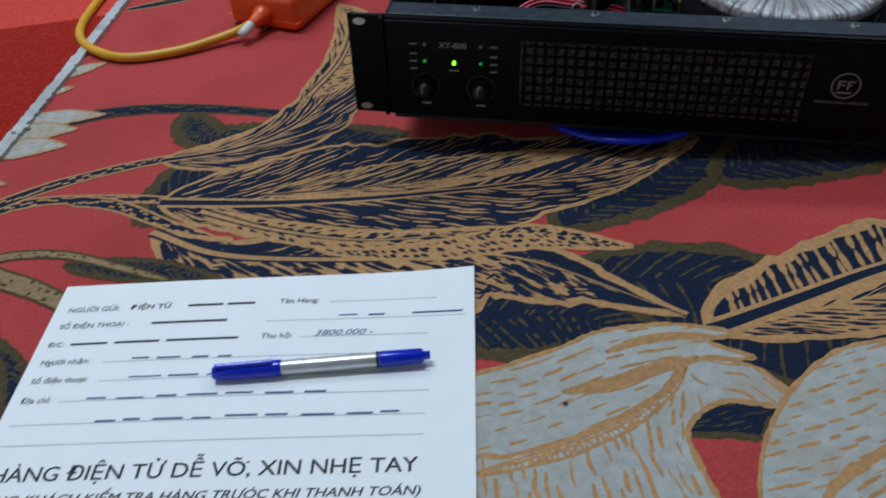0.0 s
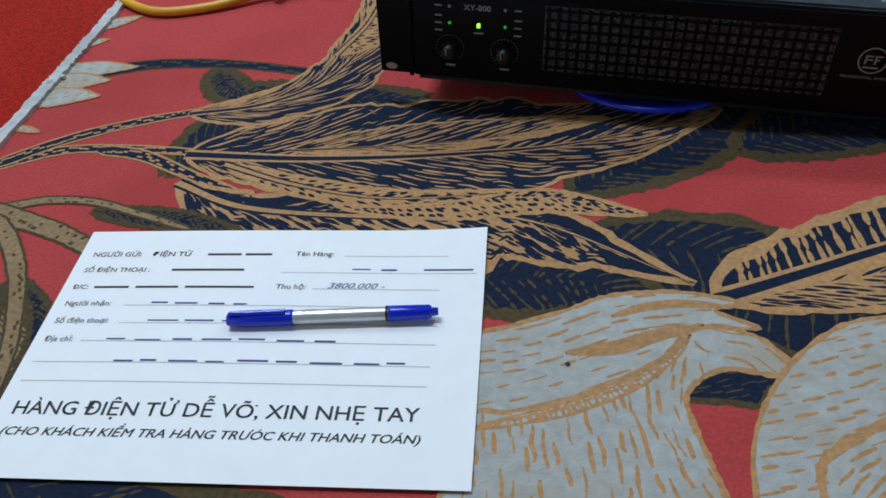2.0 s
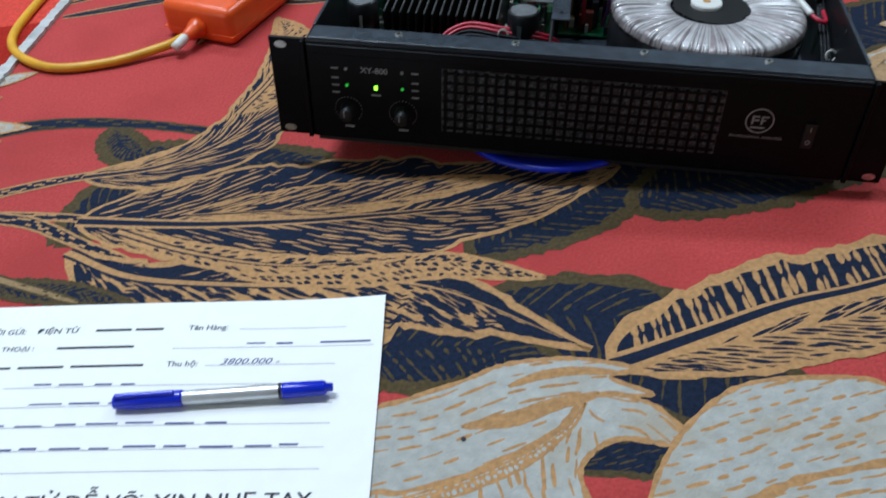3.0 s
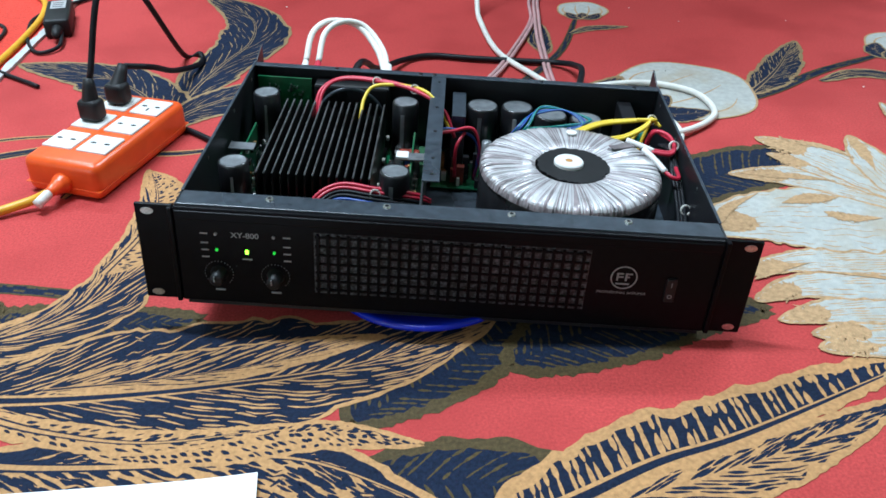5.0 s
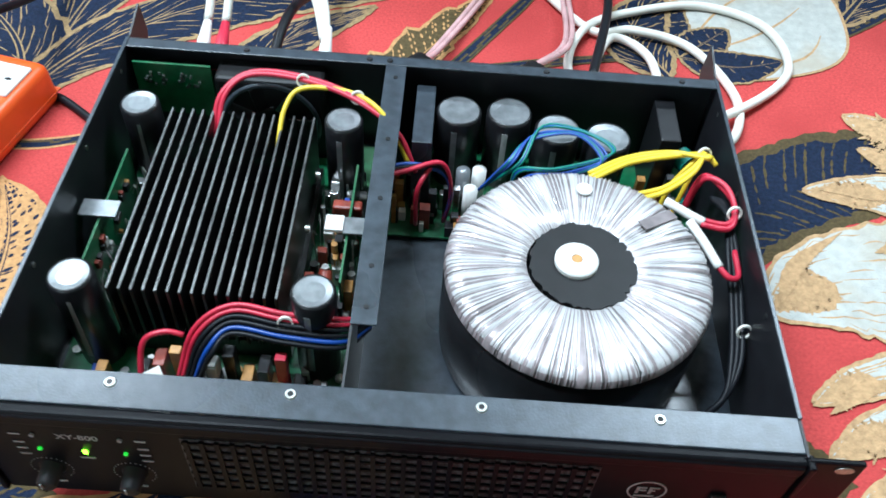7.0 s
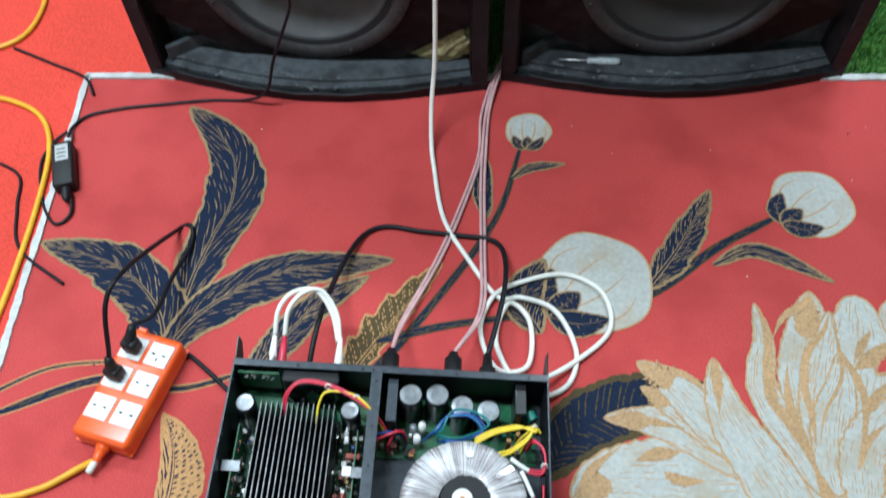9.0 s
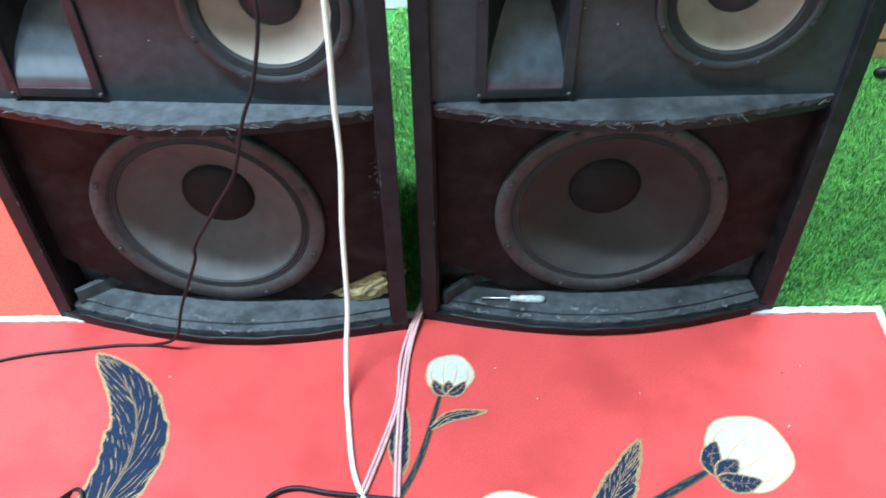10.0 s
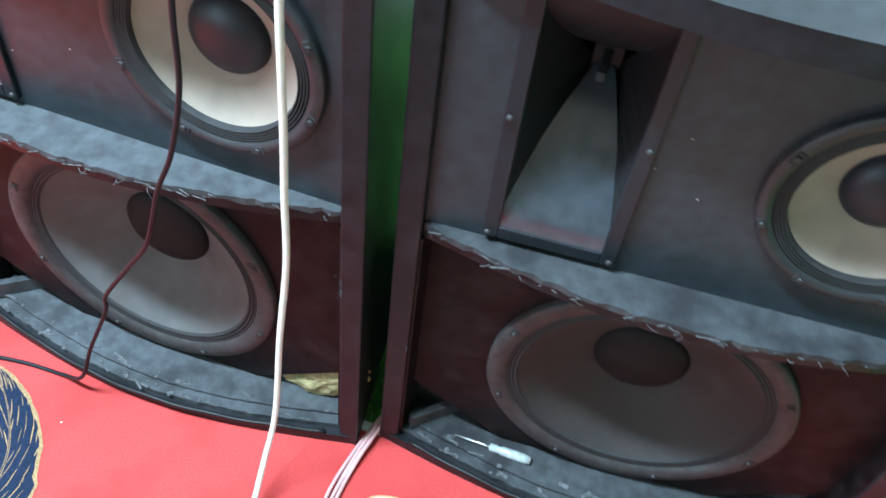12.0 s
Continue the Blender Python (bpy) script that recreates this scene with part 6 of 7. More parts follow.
def screwdriver():
    z = 0.0415
    sd = root("screwdriver", SPK_R @ pose(0.115, 0.018 - LEAN * 0.04, z, 0, 0, -4), "small screwdriver with a clear ribbed handle on the ledge", "screwdriver")
    part("blade", moved(lathe([(0, 0.0), (0.0014, 0.001), (0.0017, 0.055), (0.0017, 0.058)], 12), pose(0, 0, 0, 0, 90, 0)), BARE, sd, "thin steel blade", True)
    part("handle", moved(lathe([(0.002, 0.056), (0.0058, 0.058), (0.0066, 0.066), (0.0052, 0.072), (0.0074, 0.078), (0.0078, 0.112), (0.0062, 0.122), (0, 0.123)], 16), pose(0, 0, 0, 0, 90, 0)), CLEAR, sd, "clear plastic handle", True)


screwdriver()


# ---- paper and pen ----
SHEET = pose(-0.1550, 0.3995, 0.0008, 0, 0, 15.35) @ Matrix.Diagonal((0.99, 1, 1, 1))
PW, PH = 0.300, 0.2115


def lift(x, y):
    """How far the sheet stands off the carpet: a soft wave."""
    return 0.0022 + 0.0010 * math.sin(x * 14) * math.sin(y * 11) + 0.0035 * max(0, (x - 0.22) / 0.08) ** 2 * max(0, (y - 0.12) / 0.09) ** 2


def sheet():
    bm = bmesh.new()
    nx, ny = 24, 18
    g = [[bm.verts.new((PW * i / nx, PH * j / ny, lift(PW * i / nx, PH * j / ny))) for i in range(nx + 1)] for j in range(ny + 1)]
    for j in range(ny):
        for i in range(nx):
            bm.faces.new((g[j][i], g[j][i + 1], g[j + 1][i + 1], g[j + 1][i])).smooth = True
    geo = bmesh.ops.extrude_face_region(bm, geom=list(bm.faces))
    bmesh.ops.translate(bm, vec=(0, 0, -0.00012), verts=[v for v in geo["geom"] if isinstance(v, bmesh.types.BMVert)])
    bmesh.ops.recalc_face_normals(bm, faces=bm.faces)
    for e in bm.edges:
        if len(e.link_faces) == 2 and e.calc_face_angle() > 1.0:
            e.smooth = False
    ob = part("paper_sheet", bm, PAPER, at=SHEET)
    return tagged(ob, "white printed delivery note filled in by blue pen", "paper")


note = sheet()
KX, KY = PW / 0.297, PH / 0.21


def words(text, x, y, size, m=INK, **kw):
    ob = writing(text, size, pose(x * KX, y * KY, 0.0, 0, 0, kw.pop("turn", 0)), m, note, name=kw.pop("name", "printed_text"), **kw)
    me = ob.data
    for v in me.vertices:
        p = ob.matrix_basis @ v.co
        v.co.z = lift(p.x, p.y) + 0.00025
    return ob


def bar(x0, x1, y, h, m=INK, name="text_bar"):
    bm = bmesh.new()
    n = max(2, int((x1 - x0) / 0.008))
    flat_pts = [np.array([(x0 + (x1 - x0) * k / n) * KX, (y + h / 2) * KY]) for k in range(n + 1)]
    flat(flat_pts, h * 0.25, 0, bm, 0)
    for v in bm.verts:
        v.co.z = lift(v.co.x, v.co.y) + 0.00025
    return part(name, bm, m, note)


def dots(x0, x1, y):
    verts, faces = [], []
    x = x0
    while x < x1:
        k = len(verts)
        z = lift(x * KX, y * KY) + 0.00022
        verts += [(x * KX, y * KY, z), (x * KX + 0.0007, y * KY, z), (x * KX + 0.0007, y * KY + 0.0007, z), (x * KX, y * KY + 0.0007, z)]
        faces.append((k, k + 1, k + 2, k + 3))
        x += 0.0016
    me = bpy.data.meshes.new("dotted_line")
    me.from_pydata(verts, [], faces)
    me.materials.append(INK)
    ob = new("dotted_line", me)
    ob.parent = note


def scrawl(x0, x1, y, h, seed):
    """A stretch of handwriting that cannot be told apart: plain pen bars of word length."""
    rnd = random.Random(seed)
    x = x0
    while x < x1:
        w = min(rnd.uniform(0.010, 0.022), x1 - x)
        if w > 0.003:
            bar(x, x + w, y + rnd.uniform(-0.0006, 0.0006), h * rnd.uniform(0.35, 0.5), BIRO, "pen_stroke_bar")
        x += w + rnd.uniform(0.004, 0.009)


words("NGƯỜI GỬI:", 0.0099, 0.1825, 0.0066, squeeze=1.05, bold=0.00004)
words("ĐIỆN TỬ", 0.0555, 0.1825, 0.0066, squeeze=1.12, bold=0.00009)
for x0, x1 in ((0.097, 0.122), (0.125, 0.1445)):
    bar(x0, x1, 0.1822, 0.0040)
words("Tên Hàng:", 0.1618, 0.1825, 0.0066, squeeze=1.02, bold=0.00004)
dots(0.198, 0.2704, 0.1822)
words("SỐ ĐIỆN THOẠI :", 0.0093, 0.1667, 0.0062, squeeze=1.05, bold=0.00004)
bar(0.075, 0.128, 0.1665, 0.0040)
dots(0.1557, 0.2908, 0.1655)
words("Đ/C:", 0.0077, 0.1500, 0.0060, bold=0.00004)
for x0, x1 in ((0.0235, 0.049), (0.054, 0.085), (0.090, 0.139)):
    bar(x0, x1, 0.1498, 0.0038)
words("Thu hộ:", 0.1544, 0.1500, 0.0066, squeeze=1.02, bold=0.00004)
dots(0.181, 0.267, 0.1500)
words("Người nhận:", 0.0084, 0.1340, 0.0066, bold=0.00003)
dots(0.052, 0.265, 0.1340)
words("Số điện thoại:", 0.0080, 0.1182, 0.0066, bold=0.00003)
dots(0.0545, 0.268, 0.1180)
words("Địa chỉ:", 0.0077, 0.1020, 0.0066, bold=0.00003)
dots(0.034, 0.268, 0.1022)
dots(0.0082, 0.2673, 0.0845)
dots(0.0073, 0.2664, 0.0692)


def text_width(text, size, squeeze):
    cu = bpy.data.curves.new("tmp", "FONT")
    cu.body, cu.size = text, size
    ob = bpy.data.objects.new("tmp", cu)
    scene.collection.objects.link(ob)
    bpy.context.view_layer.update()
    w = ob.dimensions.x * squeeze
    bpy.data.objects.remove(ob)
    bpy.data.curves.remove(cu)
    return w


def horned_line(before, after, x, y, size, squeeze, italic=0.0):
    """A line of capitals in which the letter that ends 'before' carries a small hook."""
    words(before + after, x, y, size, squeeze=squeeze, italic=italic)
    words(before + after, x + 0.00025, y + 0.0001, size, squeeze=squeeze, italic=italic)
    w = text_width(before, size, squeeze)
    bar(x + w + italic * size * 0.6 - size * 0.02, x + w + italic * size * 0.6 + size * 0.10, y + size * 0.56, size * 0.13)


horned_line("HÀNG ĐIỆN TỬ DỄ VÕ", ", XIN NHẸ TAY", 0.0112, 0.0440, 0.0144, 1.025)
horned_line("(CHO KHÁCH KIỂM TRA HÀNG TRƯÓ", "C KHI THANH TOÁN)", 0.0105, 0.0290, 0.0084, 1.13, 0.25)
words("3800.000 -", 0.190, 0.1510, 0.0074, BIRO, italic=0.3, name="handwriting", squeeze=1.25)
scrawl(0.205, 0.240, 0.1678, 0.0062, 8)
bar(0.255, 0.289, 0.1678, 0.0030, BIRO, "pen_stroke_bar")
scrawl(0.0707, 0.1379, 0.1350, 0.0062, 1)
scrawl(0.0735, 0.128, 0.1190, 0.0062, 2)
scrawl(0.0507, 0.2053, 0.1030, 0.0062, 3)
scrawl(0.0625, 0.2511, 0.0852, 0.0066, 4)


def pen():
    a, b = Vector((0.1310 * KX, 0.1165 * KY, 0.0)), Vector((0.2690 * KX, 0.1255 * KY, 0.0))
    yaw = math.degrees(math.atan2(b.y - a.y, b.x - a.x))
    L = (b - a).length
    p = root("pen", SHEET @ pose(a.x, a.y, lift(0.2, 0.12) + 0.0058, 0, 0, yaw) @ pose(0, 0, 0, 90, 0, 0) @ pose(0, 0, 0, 0, 90, 0), "double-ended blue marker pen with a silver barrel lying on the note", "pen")
    part("barrel", lathe([(0.0045, 0.044), (0.0047, 0.046), (0.0047, 0.106), (0.0045, 0.108)], 28), SILVER, p, "silver printed barrel", True)
    part("cap", lathe([(0, 0), (0.0038, 0.0003), (0.0042, 0.0015), (0.0050, 0.012), (0.0053, 0.043), (0.0050, 0.0445), (0, 0.0445)], 28), BLUE, p, "blue cap", True)
    part("clip", box(-0.0016, 0.0016, 0.0048, 0.0072, 0.002, 0.040, 0.0008), BLUE, p)
    part("end_cap", lathe([(0, 0.1075), (0.0050, 0.1075), (0.0051, 0.109), (0.0047, L - 0.006), (0.0040, L - 0.0045), (0.0028, L - 0.004), (0.0026, L), (0, L)], 28), BLUE, p, "small blue end cap", True)
    part("ring", lathe([(0.0048, 0.1055), (0.0051, 0.1055), (0.0051, 0.1072), (0.0048, 0.1072)], 28), RUBBER, p)
    bm = bmesh.new()
    for z0, z1, o in ((0.052, 0.072, -0.0012), (0.078, 0.092, -0.0012), (0.052, 0.060, 0.0014), (0.088, 0.098, 0.0014)):
        join(bm, moved(box(-0.0003, 0.0003, 0.00465, 0.00478, z0, z1), pose(0, 0, 0, 0, 0, math.degrees(o / 0.0047) - 62)))
    part("barrel_print", bm, INK, p)


pen()


# ---- extension block and cables ----
def strip():
    m = pose(-0.2445, 1.0085, 0.0, 0, 0, -7.6) @ Matrix.Scale(0.955, 4)
    st = root("extension_block", m, "orange six-way extension block with white socket faces", "extension block")
    w, l, h = 0.046, 0.180, 0.042
    body = part("body", box(-w, w, 0, l, 0.0, h, 0.009, seg=4), ORANGE, st, "glossy orange plastic body", True)
    part("base_seam", box(-w - 0.0006, w + 0.0006, -0.0006, l + 0.0006, 0.0115, 0.0125, 0.0003), ORANGE, body)
    for i in range(2):
        for j in range(3):
            x, y = -0.0215 + 0.043 * i, 0.047 + 0.050 * j
            f = part("socket_face", box(x - 0.0185, x + 0.0185, y - 0.0190, y + 0.0190, h - 0.001, h + 0.0022, 0.0016), WHITEP, st, "white socket face")
            for dx in (-0.0085, 0.0085):
                part("socket_slot", box(x + dx - 0.0032, x + dx + 0.0032, y - 0.0012, y + 0.0012, h + 0.0021, h + 0.0025), RUBBER, f)
                part("socket_pinhole", cyl(x + dx, y, h + 0.0021, h + 0.0026, 0.0019, 10), RUBBER, f)
            if j == 2:
                part("earth_slot", box(x - 0.0012, x + 0.0012, y - 0.011, y - 0.005, h + 0.0021, h + 0.0025), RUBBER, f)
    part("strain_relief", moved(lathe([(0.0, 0), (0.0115, 0), (0.0105, 0.008), (0.008, 0.010), (0.0085, 0.013), (0.0065, 0.016), (0.0070, 0.019), (0.0055, 0.022), (0.0058, 0.026), (0, 0.027)], 20), pose(0.002, 0.002, 0.018, 90, 0, 0)), ORANGE, st, "", True)
    part("end_plug_tab", box(-0.035, -0.020, l - 0.002, l + 0.006, 0.026, 0.036, 0.002), ORANGE, st)
    # two black plugs with their leads
    for (x, y), name in (((-0.022, 0.098), "plug"), ((-0.020, 0.146), "plug")):
        pl = part(name, box(x - 0.013, x + 0.013, y - 0.011, y + 0.011, h + 0.002, h + 0.028, 0.006, seg=3), RUBBER, st, "black mains plug pushed into the block", True)
        part("plug_neck", moved(lathe([(0.011, 0), (0.009, 0.008), (0.0075, 0.020), (0.0055, 0.030), (0, 0.031)], 18), pose(x, y, h + 0.020, -40 if y > 0.13 else -10, 0, 0)), RUBBER, pl, "", True)
    return m


STRIP = strip()


def cable(name, pts, r, material, label, category="cable"):
    ob = part(name, tube(pts, r, 10, 10), material, smooth=True)
    return tagged(ob, label, category)


def amp_at(x, y, z):
    return tuple(AMP @ Vector((x, y, z)))


def strip_at(x, y, z):
    return tuple(STRIP @ Vector((x, y, z)))


cable("yellow_cable", [strip_at(0.002, -0.022, 0.018), (-0.267, 0.976, 0.0093), (-0.313, 0.939, 0.0056), (-0.372, 0.919, 0.0056), (-0.440, 0.954, 0.0056), (-0.473, 1.041, 0.0056), (-0.490, 1.158, 0.0056), (-0.503, 1.264, 0.0056), (-0.525, 1.394, 0.0056), (-0.552, 1.503, 0.0074), (-0.595, 1.574, 0.0074), (-0.663, 1.608, 0.0065), (-0.786, 1.622, 0.0065), (-0.908, 1.637, 0.0065), (-0.936, 1.684, 0.0074), (-0.818, 1.710, 0.0074), (-0.736, 1.763, 0.0065), (-0.725, 1.845, 0.0065), (-0.757, 1.928, 0.0065), (-0.840, 1.971, 0.0065), (-0.951, 2.021, 0.0065), (-0.984, 2.071, 0.0065), (-0.904, 2.096, 0.0065), (-0.765, 2.140, 0.0065), (-0.592, 2.187, 0.0065), (-0.378, 2.235, 0.0065)], 0.0048, YELLOW, "thick yellow extension cord looping over the carpet")
sheath = part("cable_end", tube([strip_at(0.002, -0.020, 0.018), strip_at(-0.002, -0.040, 0.012)], 0.0052, 10, 4), WHITEW, smooth=True)
tagged(sheath, "stripped pale end of the yellow cord", "cable end")
cable("mains_lead", [strip_at(-0.022, 0.105, 0.088), (-0.242, 1.152, 0.1728), (-0.240, 1.214, 0.1623), (-0.272, 1.378, 0.0112), (-0.255, 1.396, 0.0056), (-0.241, 1.361, 0.0056), (-0.239, 1.282, 0.0279), strip_at(-0.005, 0.20, 0.07), strip_at(-0.020, 0.168, 0.082)], 0.0036, BLACKW, "looped black mains lead standing up from the block")
cable("mains_lead", [strip_at(0.030, 0.165, 0.006), (-0.181, 1.170, 0.0037), (-0.139, 1.147, 0.0037), (-0.092, 1.117, 0.0037), (-0.045, 1.091, 0.0037)], 0.0036, BLACKW, "black mains lead running under the amplifier")
cable("power_lead", [(0.023, 1.099, 0.0465), (0.021, 1.206, 0.0834), (0.014, 1.334, 0.0279), (0.029, 1.418, 0.0074), (0.063, 1.446, 0.0056), (0.120, 1.446, 0.0056), (0.186, 1.448, 0.0056), (0.238, 1.446, 0.0074), (0.262, 1.413, 0.0186), (0.272, 1.333, 0.0418), amp_at(0.385, 0.355, 0.045)], 0.0040, BLACKW, "black power lead arching behind the amplifier")
for k, d in ((0, 0.0), (1, 0.014)):
    cable("signal_lead", [amp_at(0.078 + d, 0.355, 0.075), amp_at(0.082 + d, 0.385, 0.098), amp_at(0.100 + d, 0.410, 0.104), amp_at(0.130 + d * 0.6, 0.420, 0.096), amp_at(0.155 + d * 0.5, 0.395, 0.078), amp_at(0.168 + d * 0.2, 0.355, 0.064)], 0.0033, WHITEW, "short white signal lead bent from socket to socket")
cable("white_cable", [amp_at(0.395, 0.315, 0.055), (0.331, 1.196, 0.0326), (0.390, 1.251, 0.0093), (0.436, 1.314, 0.0056), (0.420, 1.377, 0.0056), (0.362, 1.401, 0.0056), (0.300, 1.378, 0.0074), (0.256, 1.342, 0.0093), (0.245, 1.279, 0.0093), (0.278, 1.220, 0.0093), (0.322, 1.233, 0.0093), (0.316, 1.306, 0.0084), (0.280, 1.333, 0.0074), (0.271, 1.261, 0.0112), (0.326, 1.187, 0.0112), (0.380, 1.209, 0.0074), (0.390, 1.269, 0.0056), (0.352, 1.333, 0.0056), (0.299, 1.346, 0.0093), (0.262, 1.343, 0.006), (0.208, 1.402, 0.006), (0.153, 1.478, 0.006), (0.117, 1.585, 0.007), (0.105, 1.630, 0.018), (0.099, 1.672, 0.065), (0.101, 1.703, 0.1400), (0.102, 1.724, 0.2805), (0.109, 1.736, 0.4062), (0.109, 1.740, 0.5042), (0.112, 1.740, 0.5885), (0.114, 1.740, 0.7068), (0.117, 1.740, 0.8392), (0.109, 1.740, 1.1), (0.093, 1.740, 1.6), (0.070, 1.740, 2.99)], 0.0040, WHITEW, "white cable coiled behind the amplifier and rising to the ceiling")
for k in range(2):
    cable("speaker_cable", [amp_at(0.245, 0.352, 0.055), (0.127 + 0.004 * k, 1.271, 0.02), (0.156 + 0.006 * k, 1.396, 0.006), (0.176 + 0.006 * k, 1.509, 0.005), (0.189 + 0.005 * k, 1.619, 0.005), (0.180 + 0.008 * k, 1.709, 0.006), (0.187 + 0.009 * k, 1.797, 0.012), (0.199 + 0.01 * k, 1.905, 0.012), (0.194 + 0.01 * k, 2.255, 0.01)], 0.0026, PINKW, "clear twin speaker cable with a pinkish core")
    cable("speaker_cable", [amp_at(0.335, 0.352, 0.055), (0.239 + 0.005 * k, 1.306, 0.02), (0.224 + 0.006 * k, 1.422, 0.006), (0.205 + 0.006 * k, 1.543, 0.005), (0.195 + 0.006 * k, 1.627, 0.009), (0.187 + 0.006 * k, 1.725, 0.006), (0.193 + 0.006 * k, 1.805, 0.016), (0.204 + 0.01 * k, 1.913, 0.012), (0.203 + 0.01 * k, 2.256, 0.012)], 0.0026, PINKW, "clear twin speaker cable with a pinkish core")


def spkl(x, z, off):
    p = SPK_L @ Vector((x, off - LEAN * z, z))
    return tuple(p)


cable("thin_cable", [(-0.526, 1.536, 0.0186), (-0.537, 1.569, 0.0056), (-0.520, 1.602, 0.0037), (-0.463, 1.629, 0.0037), (-0.397, 1.649, 0.0037), (-0.314, 1.672, 0.0037), (-0.250, 1.681, 0.0056), spkl(0.262, 0.045, -0.072), spkl(0.288, 0.12, -0.06), spkl(0.335, 0.23, -0.055), spkl(0.345, 0.27, -0.055), spkl(0.400, 0.36, -0.06), spkl(0.448, 0.44, -0.07), spkl(0.478, 0.535, -0.07), spkl(0.505, 0.60, -0.07), spkl(0.528, 0.69, -0.07), spkl(0.535, 0.78, -0.07), spkl(0.545, 0.885, -0.06), spkl(0.555, 0.89, 0.05), spkl(0.56, 0.878, 0.2)], 0.0028, BLACKW, "thin black cable hanging over the front of the loudspeaker")
cable("thin_cable", [(-0.734, 1.743, 0.0047), (-0.649, 1.717, 0.0047), (-0.567, 1.690, 0.0047), (-0.532, 1.650, 0.0056)], 0.0028, BLACKW, "thin black cable on the rug")
cable("thin_cable", [(-0.476, 1.424, 0.0112), (-0.462, 1.386, 0.0056), (-0.481, 1.364, 0.0037), (-0.519, 1.402, 0.0037), (-0.557, 1.478, 0.0047), (-0.556, 1.528, 0.0056), (-0.538, 1.553, 0.0112)], 0.0028, BLACKW, "thin black cable curled round the adapter")
cable("thin_cable", [(-0.678, 1.483, 0.0037), (-0.588, 1.452, 0.0037), (-0.558, 1.385, 0.0037), (-0.517, 1.308, 0.0037), (-0.418, 1.256, 0.0037)], 0.0028, BLACKW, "thin black cable across the rug edge")


def adapter():
    ad = root("adapter", pose(-0.507, 1.4735, 0.001, 0, 0, 25.6) @ Matrix.Scale(0.9, 4), "small black power adapter with a white label on the carpet", "adapter")
    part("case", box(-0.020, 0.020, -0.055, 0.055, 0, 0.030, 0.005, seg=3), RUBBER, ad, "", True)
    part("label", box(-0.012, 0.012, 0.005, 0.045, 0.0300, 0.0304), MARK, ad, "pale printed label")
    for y in (0.012, 0.022, 0.032):
        part("label_line", box(-0.009, 0.008, y, y + 0.003, 0.0304, 0.0306), INK, ad)
    part("plug_end", moved(lathe([(0.009, 0), (0.008, 0.02), (0.004, 0.03), (0, 0.03)], 16), pose(0, -0.055, 0.014, 90, 0, 0)), RUBBER, ad, "", True)


adapter()


# ---- boxes behind ----
def carton(m, w, d, h, label, seed, marks):
    c = root("cardboard_box", m, label, "box")
    part("carton_wall", box(0, w, 0, d, 0, h, 0.004), CARD, c)
    part("tape", box(w * 0.02, w * 0.98, d * 0.45, d * 0.55, h, h + 0.0012), TAPE, c)
    part("top_edge", box(-0.001, w + 0.001, -0.003, 0.003, h - 0.008, h + 0.002, 0.001), MARK, c, "pale taped upper edge")
    rnd = random.Random(seed)
    for x0, x1, z0, z1 in marks:
        part("print_bar", box(x0, x1, -0.0014, -0.0002, z0, z1), OLIVE, c)
    return c


carton(pose(0.910, 2.730, -0.006, 0, 0, 12.3) @ Matrix.Scale(0.785, 4), 0.95, 0.5, 0.36, "brown cardboard box printed with dark lettering, standing on the turf", 3,
       [(0.12, 0.20, 0.255, 0.265), (0.12, 0.135, 0.205, 0.255), (0.17, 0.20, 0.205, 0.25), (0.215, 0.29, 0.255, 0.265), (0.215, 0.23, 0.215, 0.255), (0.275, 0.29, 0.215, 0.255), (0.215, 0.29, 0.205, 0.215), (0.30, 0.37, 0.205, 0.265), (0.17, 0.25, 0.14, 0.175), (0.20, 0.24, 0.10, 0.115), (0.26, 0.33, 0.13, 0.15), (0.20, 0.22, 0.30, 0.33), (0.19, 0.34, 0.065, 0.075)])
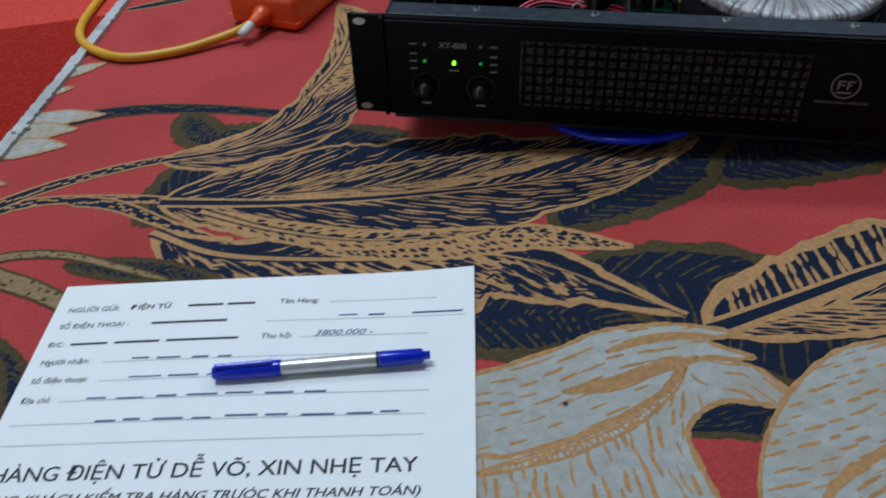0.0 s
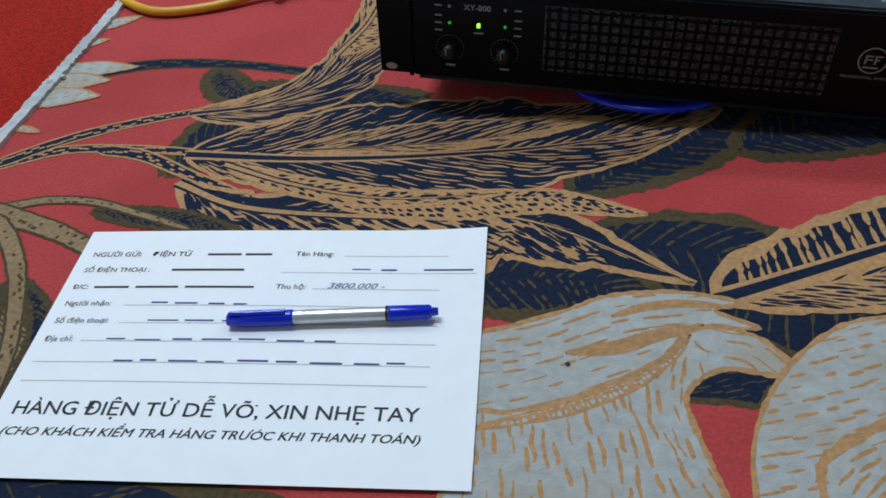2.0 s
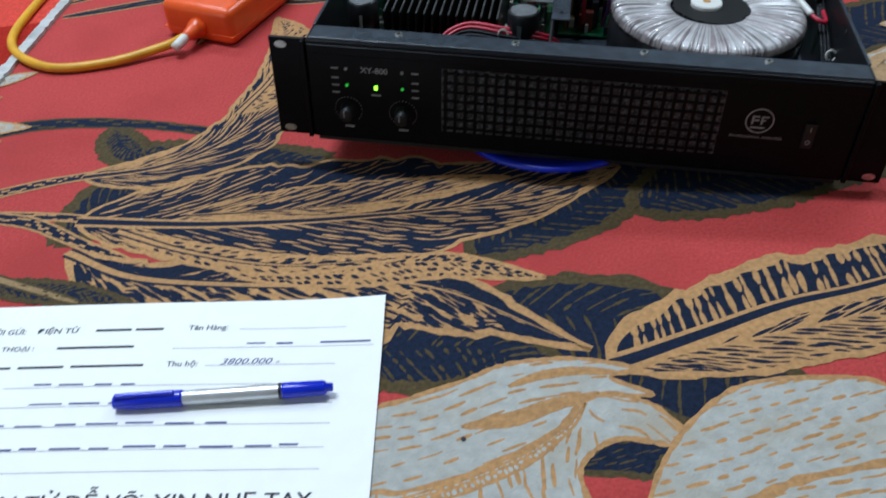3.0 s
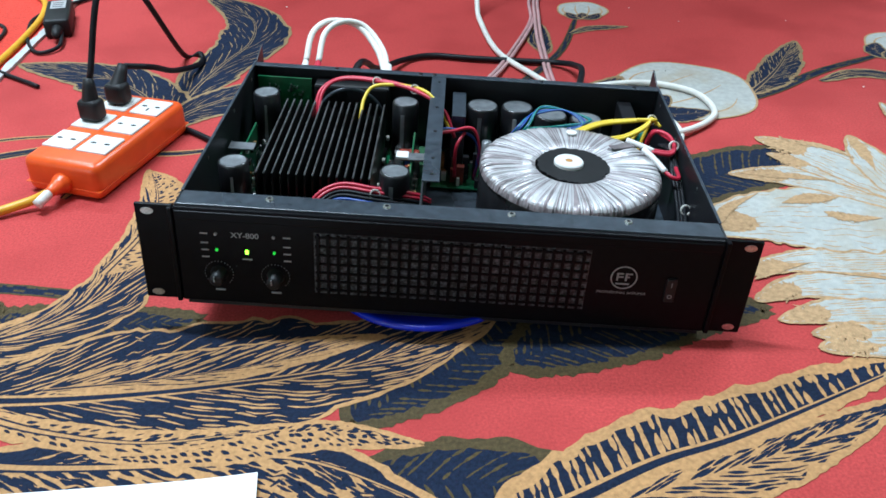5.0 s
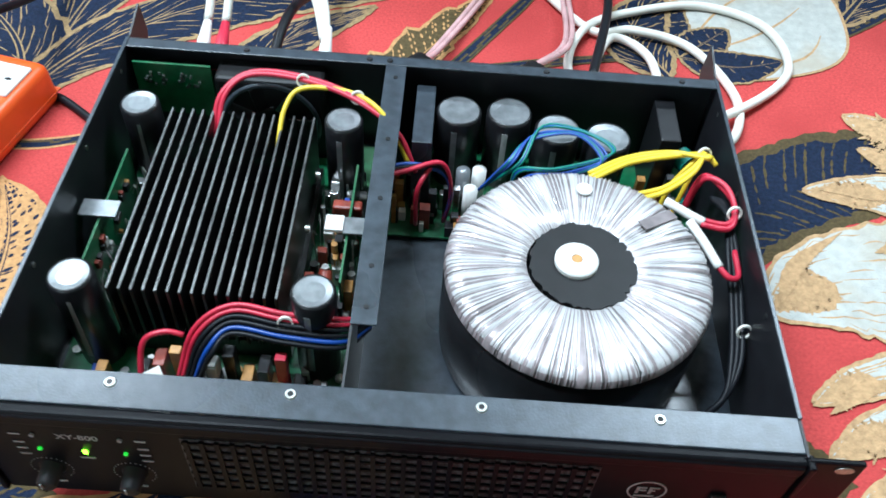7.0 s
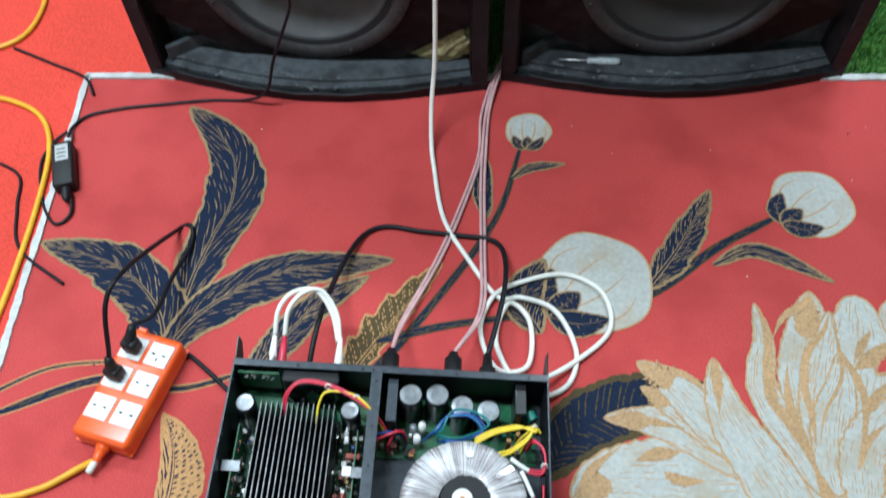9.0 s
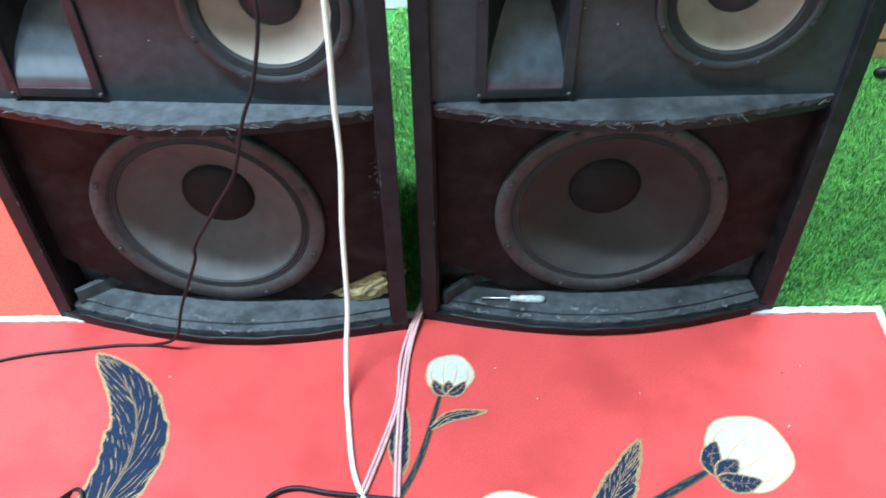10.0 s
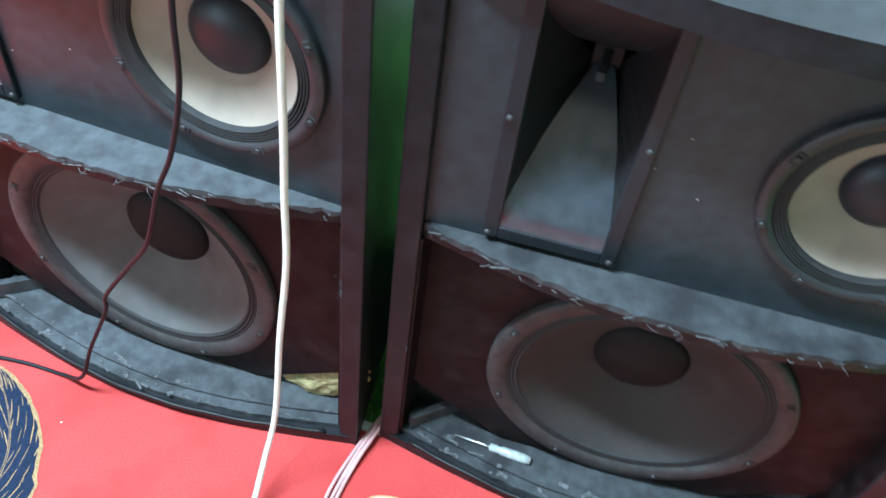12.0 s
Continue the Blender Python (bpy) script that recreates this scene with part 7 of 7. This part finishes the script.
carton(pose(1.0887, 2.288, -0.006, 0, 0, -23.5) @ Matrix.Scale(0.86, 4), 0.55, 0.5, 0.10, "plain brown cardboard box on the turf", 4, [(0.10, 0.3, 0.03, 0.05)])


def mic():
    m = root("cable_plug", pose(1.137, 2.693, 0.010, 0, 0, 26.6) @ Matrix.Scale(0.76, 4), "small black plug with a white collar on the turf", "plug")
    part("shell", moved(lathe([(0, 0), (0.014, 0), (0.016, 0.03), (0.010, 0.06), (0, 0.06)], 18), pose(0, 0, 0.004, 0, 90, 0)), RUBBER, m, "", True)
    part("collar", moved(lathe([(0.010, 0.055), (0.017, 0.06), (0.015, 0.085), (0, 0.085)], 18), pose(0, 0, 0.004, 0, 90, 0)), WHITEP, m, "", True)


mic()
cable("copper_wire", [(1.171, 2.512, 0.018), (1.158, 2.591, 0.05), (1.174, 2.637, 0.06), (1.256, 2.646, 0.03)], 0.004, AMBER, "bent copper-coloured wire on the turf", "wire")
cable("white_thread", [(0.230, 2.203, 0.02), (0.266, 2.254, 0.03), (0.299, 2.241, 0.02)], 0.004, WHITEW, "short white cord on the turf", "cord")
# dark cabinet standing far back beside the rug
far = root("far_cabinet", pose(-1.187, 2.336, -0.006, 0, 0, 8) @ Matrix.Scale(0.8, 4), "dark cabinet standing on the turf behind the rug", "cabinet")
part("far_body", box(0, 0.42, 0, 0.4, 0.0, 0.7, 0.006), BAFFLE, far)
part("far_front", box(0.02, 0.40, -0.012, 0, 0.04, 0.66, 0.004), STEEL, far)
part("red_jack", cyl(0.40, -0.03, 0.25, 0.27, 0.012, 16), REDW, far)


def white_carton():
    c = root("white_box", pose(-0.5334, 2.838, -0.006, 0, 0, 4.3) @ Matrix.Scale(0.77, 4), "plain white cardboard box standing on the turf behind the loudspeakers", "box")
    part("box_body", box(0, 1.0, 0, 0.45, 0, 0.62, 0.005), WHITEP, c)
    part("lid_seam", box(-0.001, 1.001, -0.0015, 0.001, 0.50, 0.504), TAPE, c)
    part("closing_tape", box(0.46, 0.52, 0.0, 0.45, 0.62, 0.6212), TAPE, c)


white_carton()
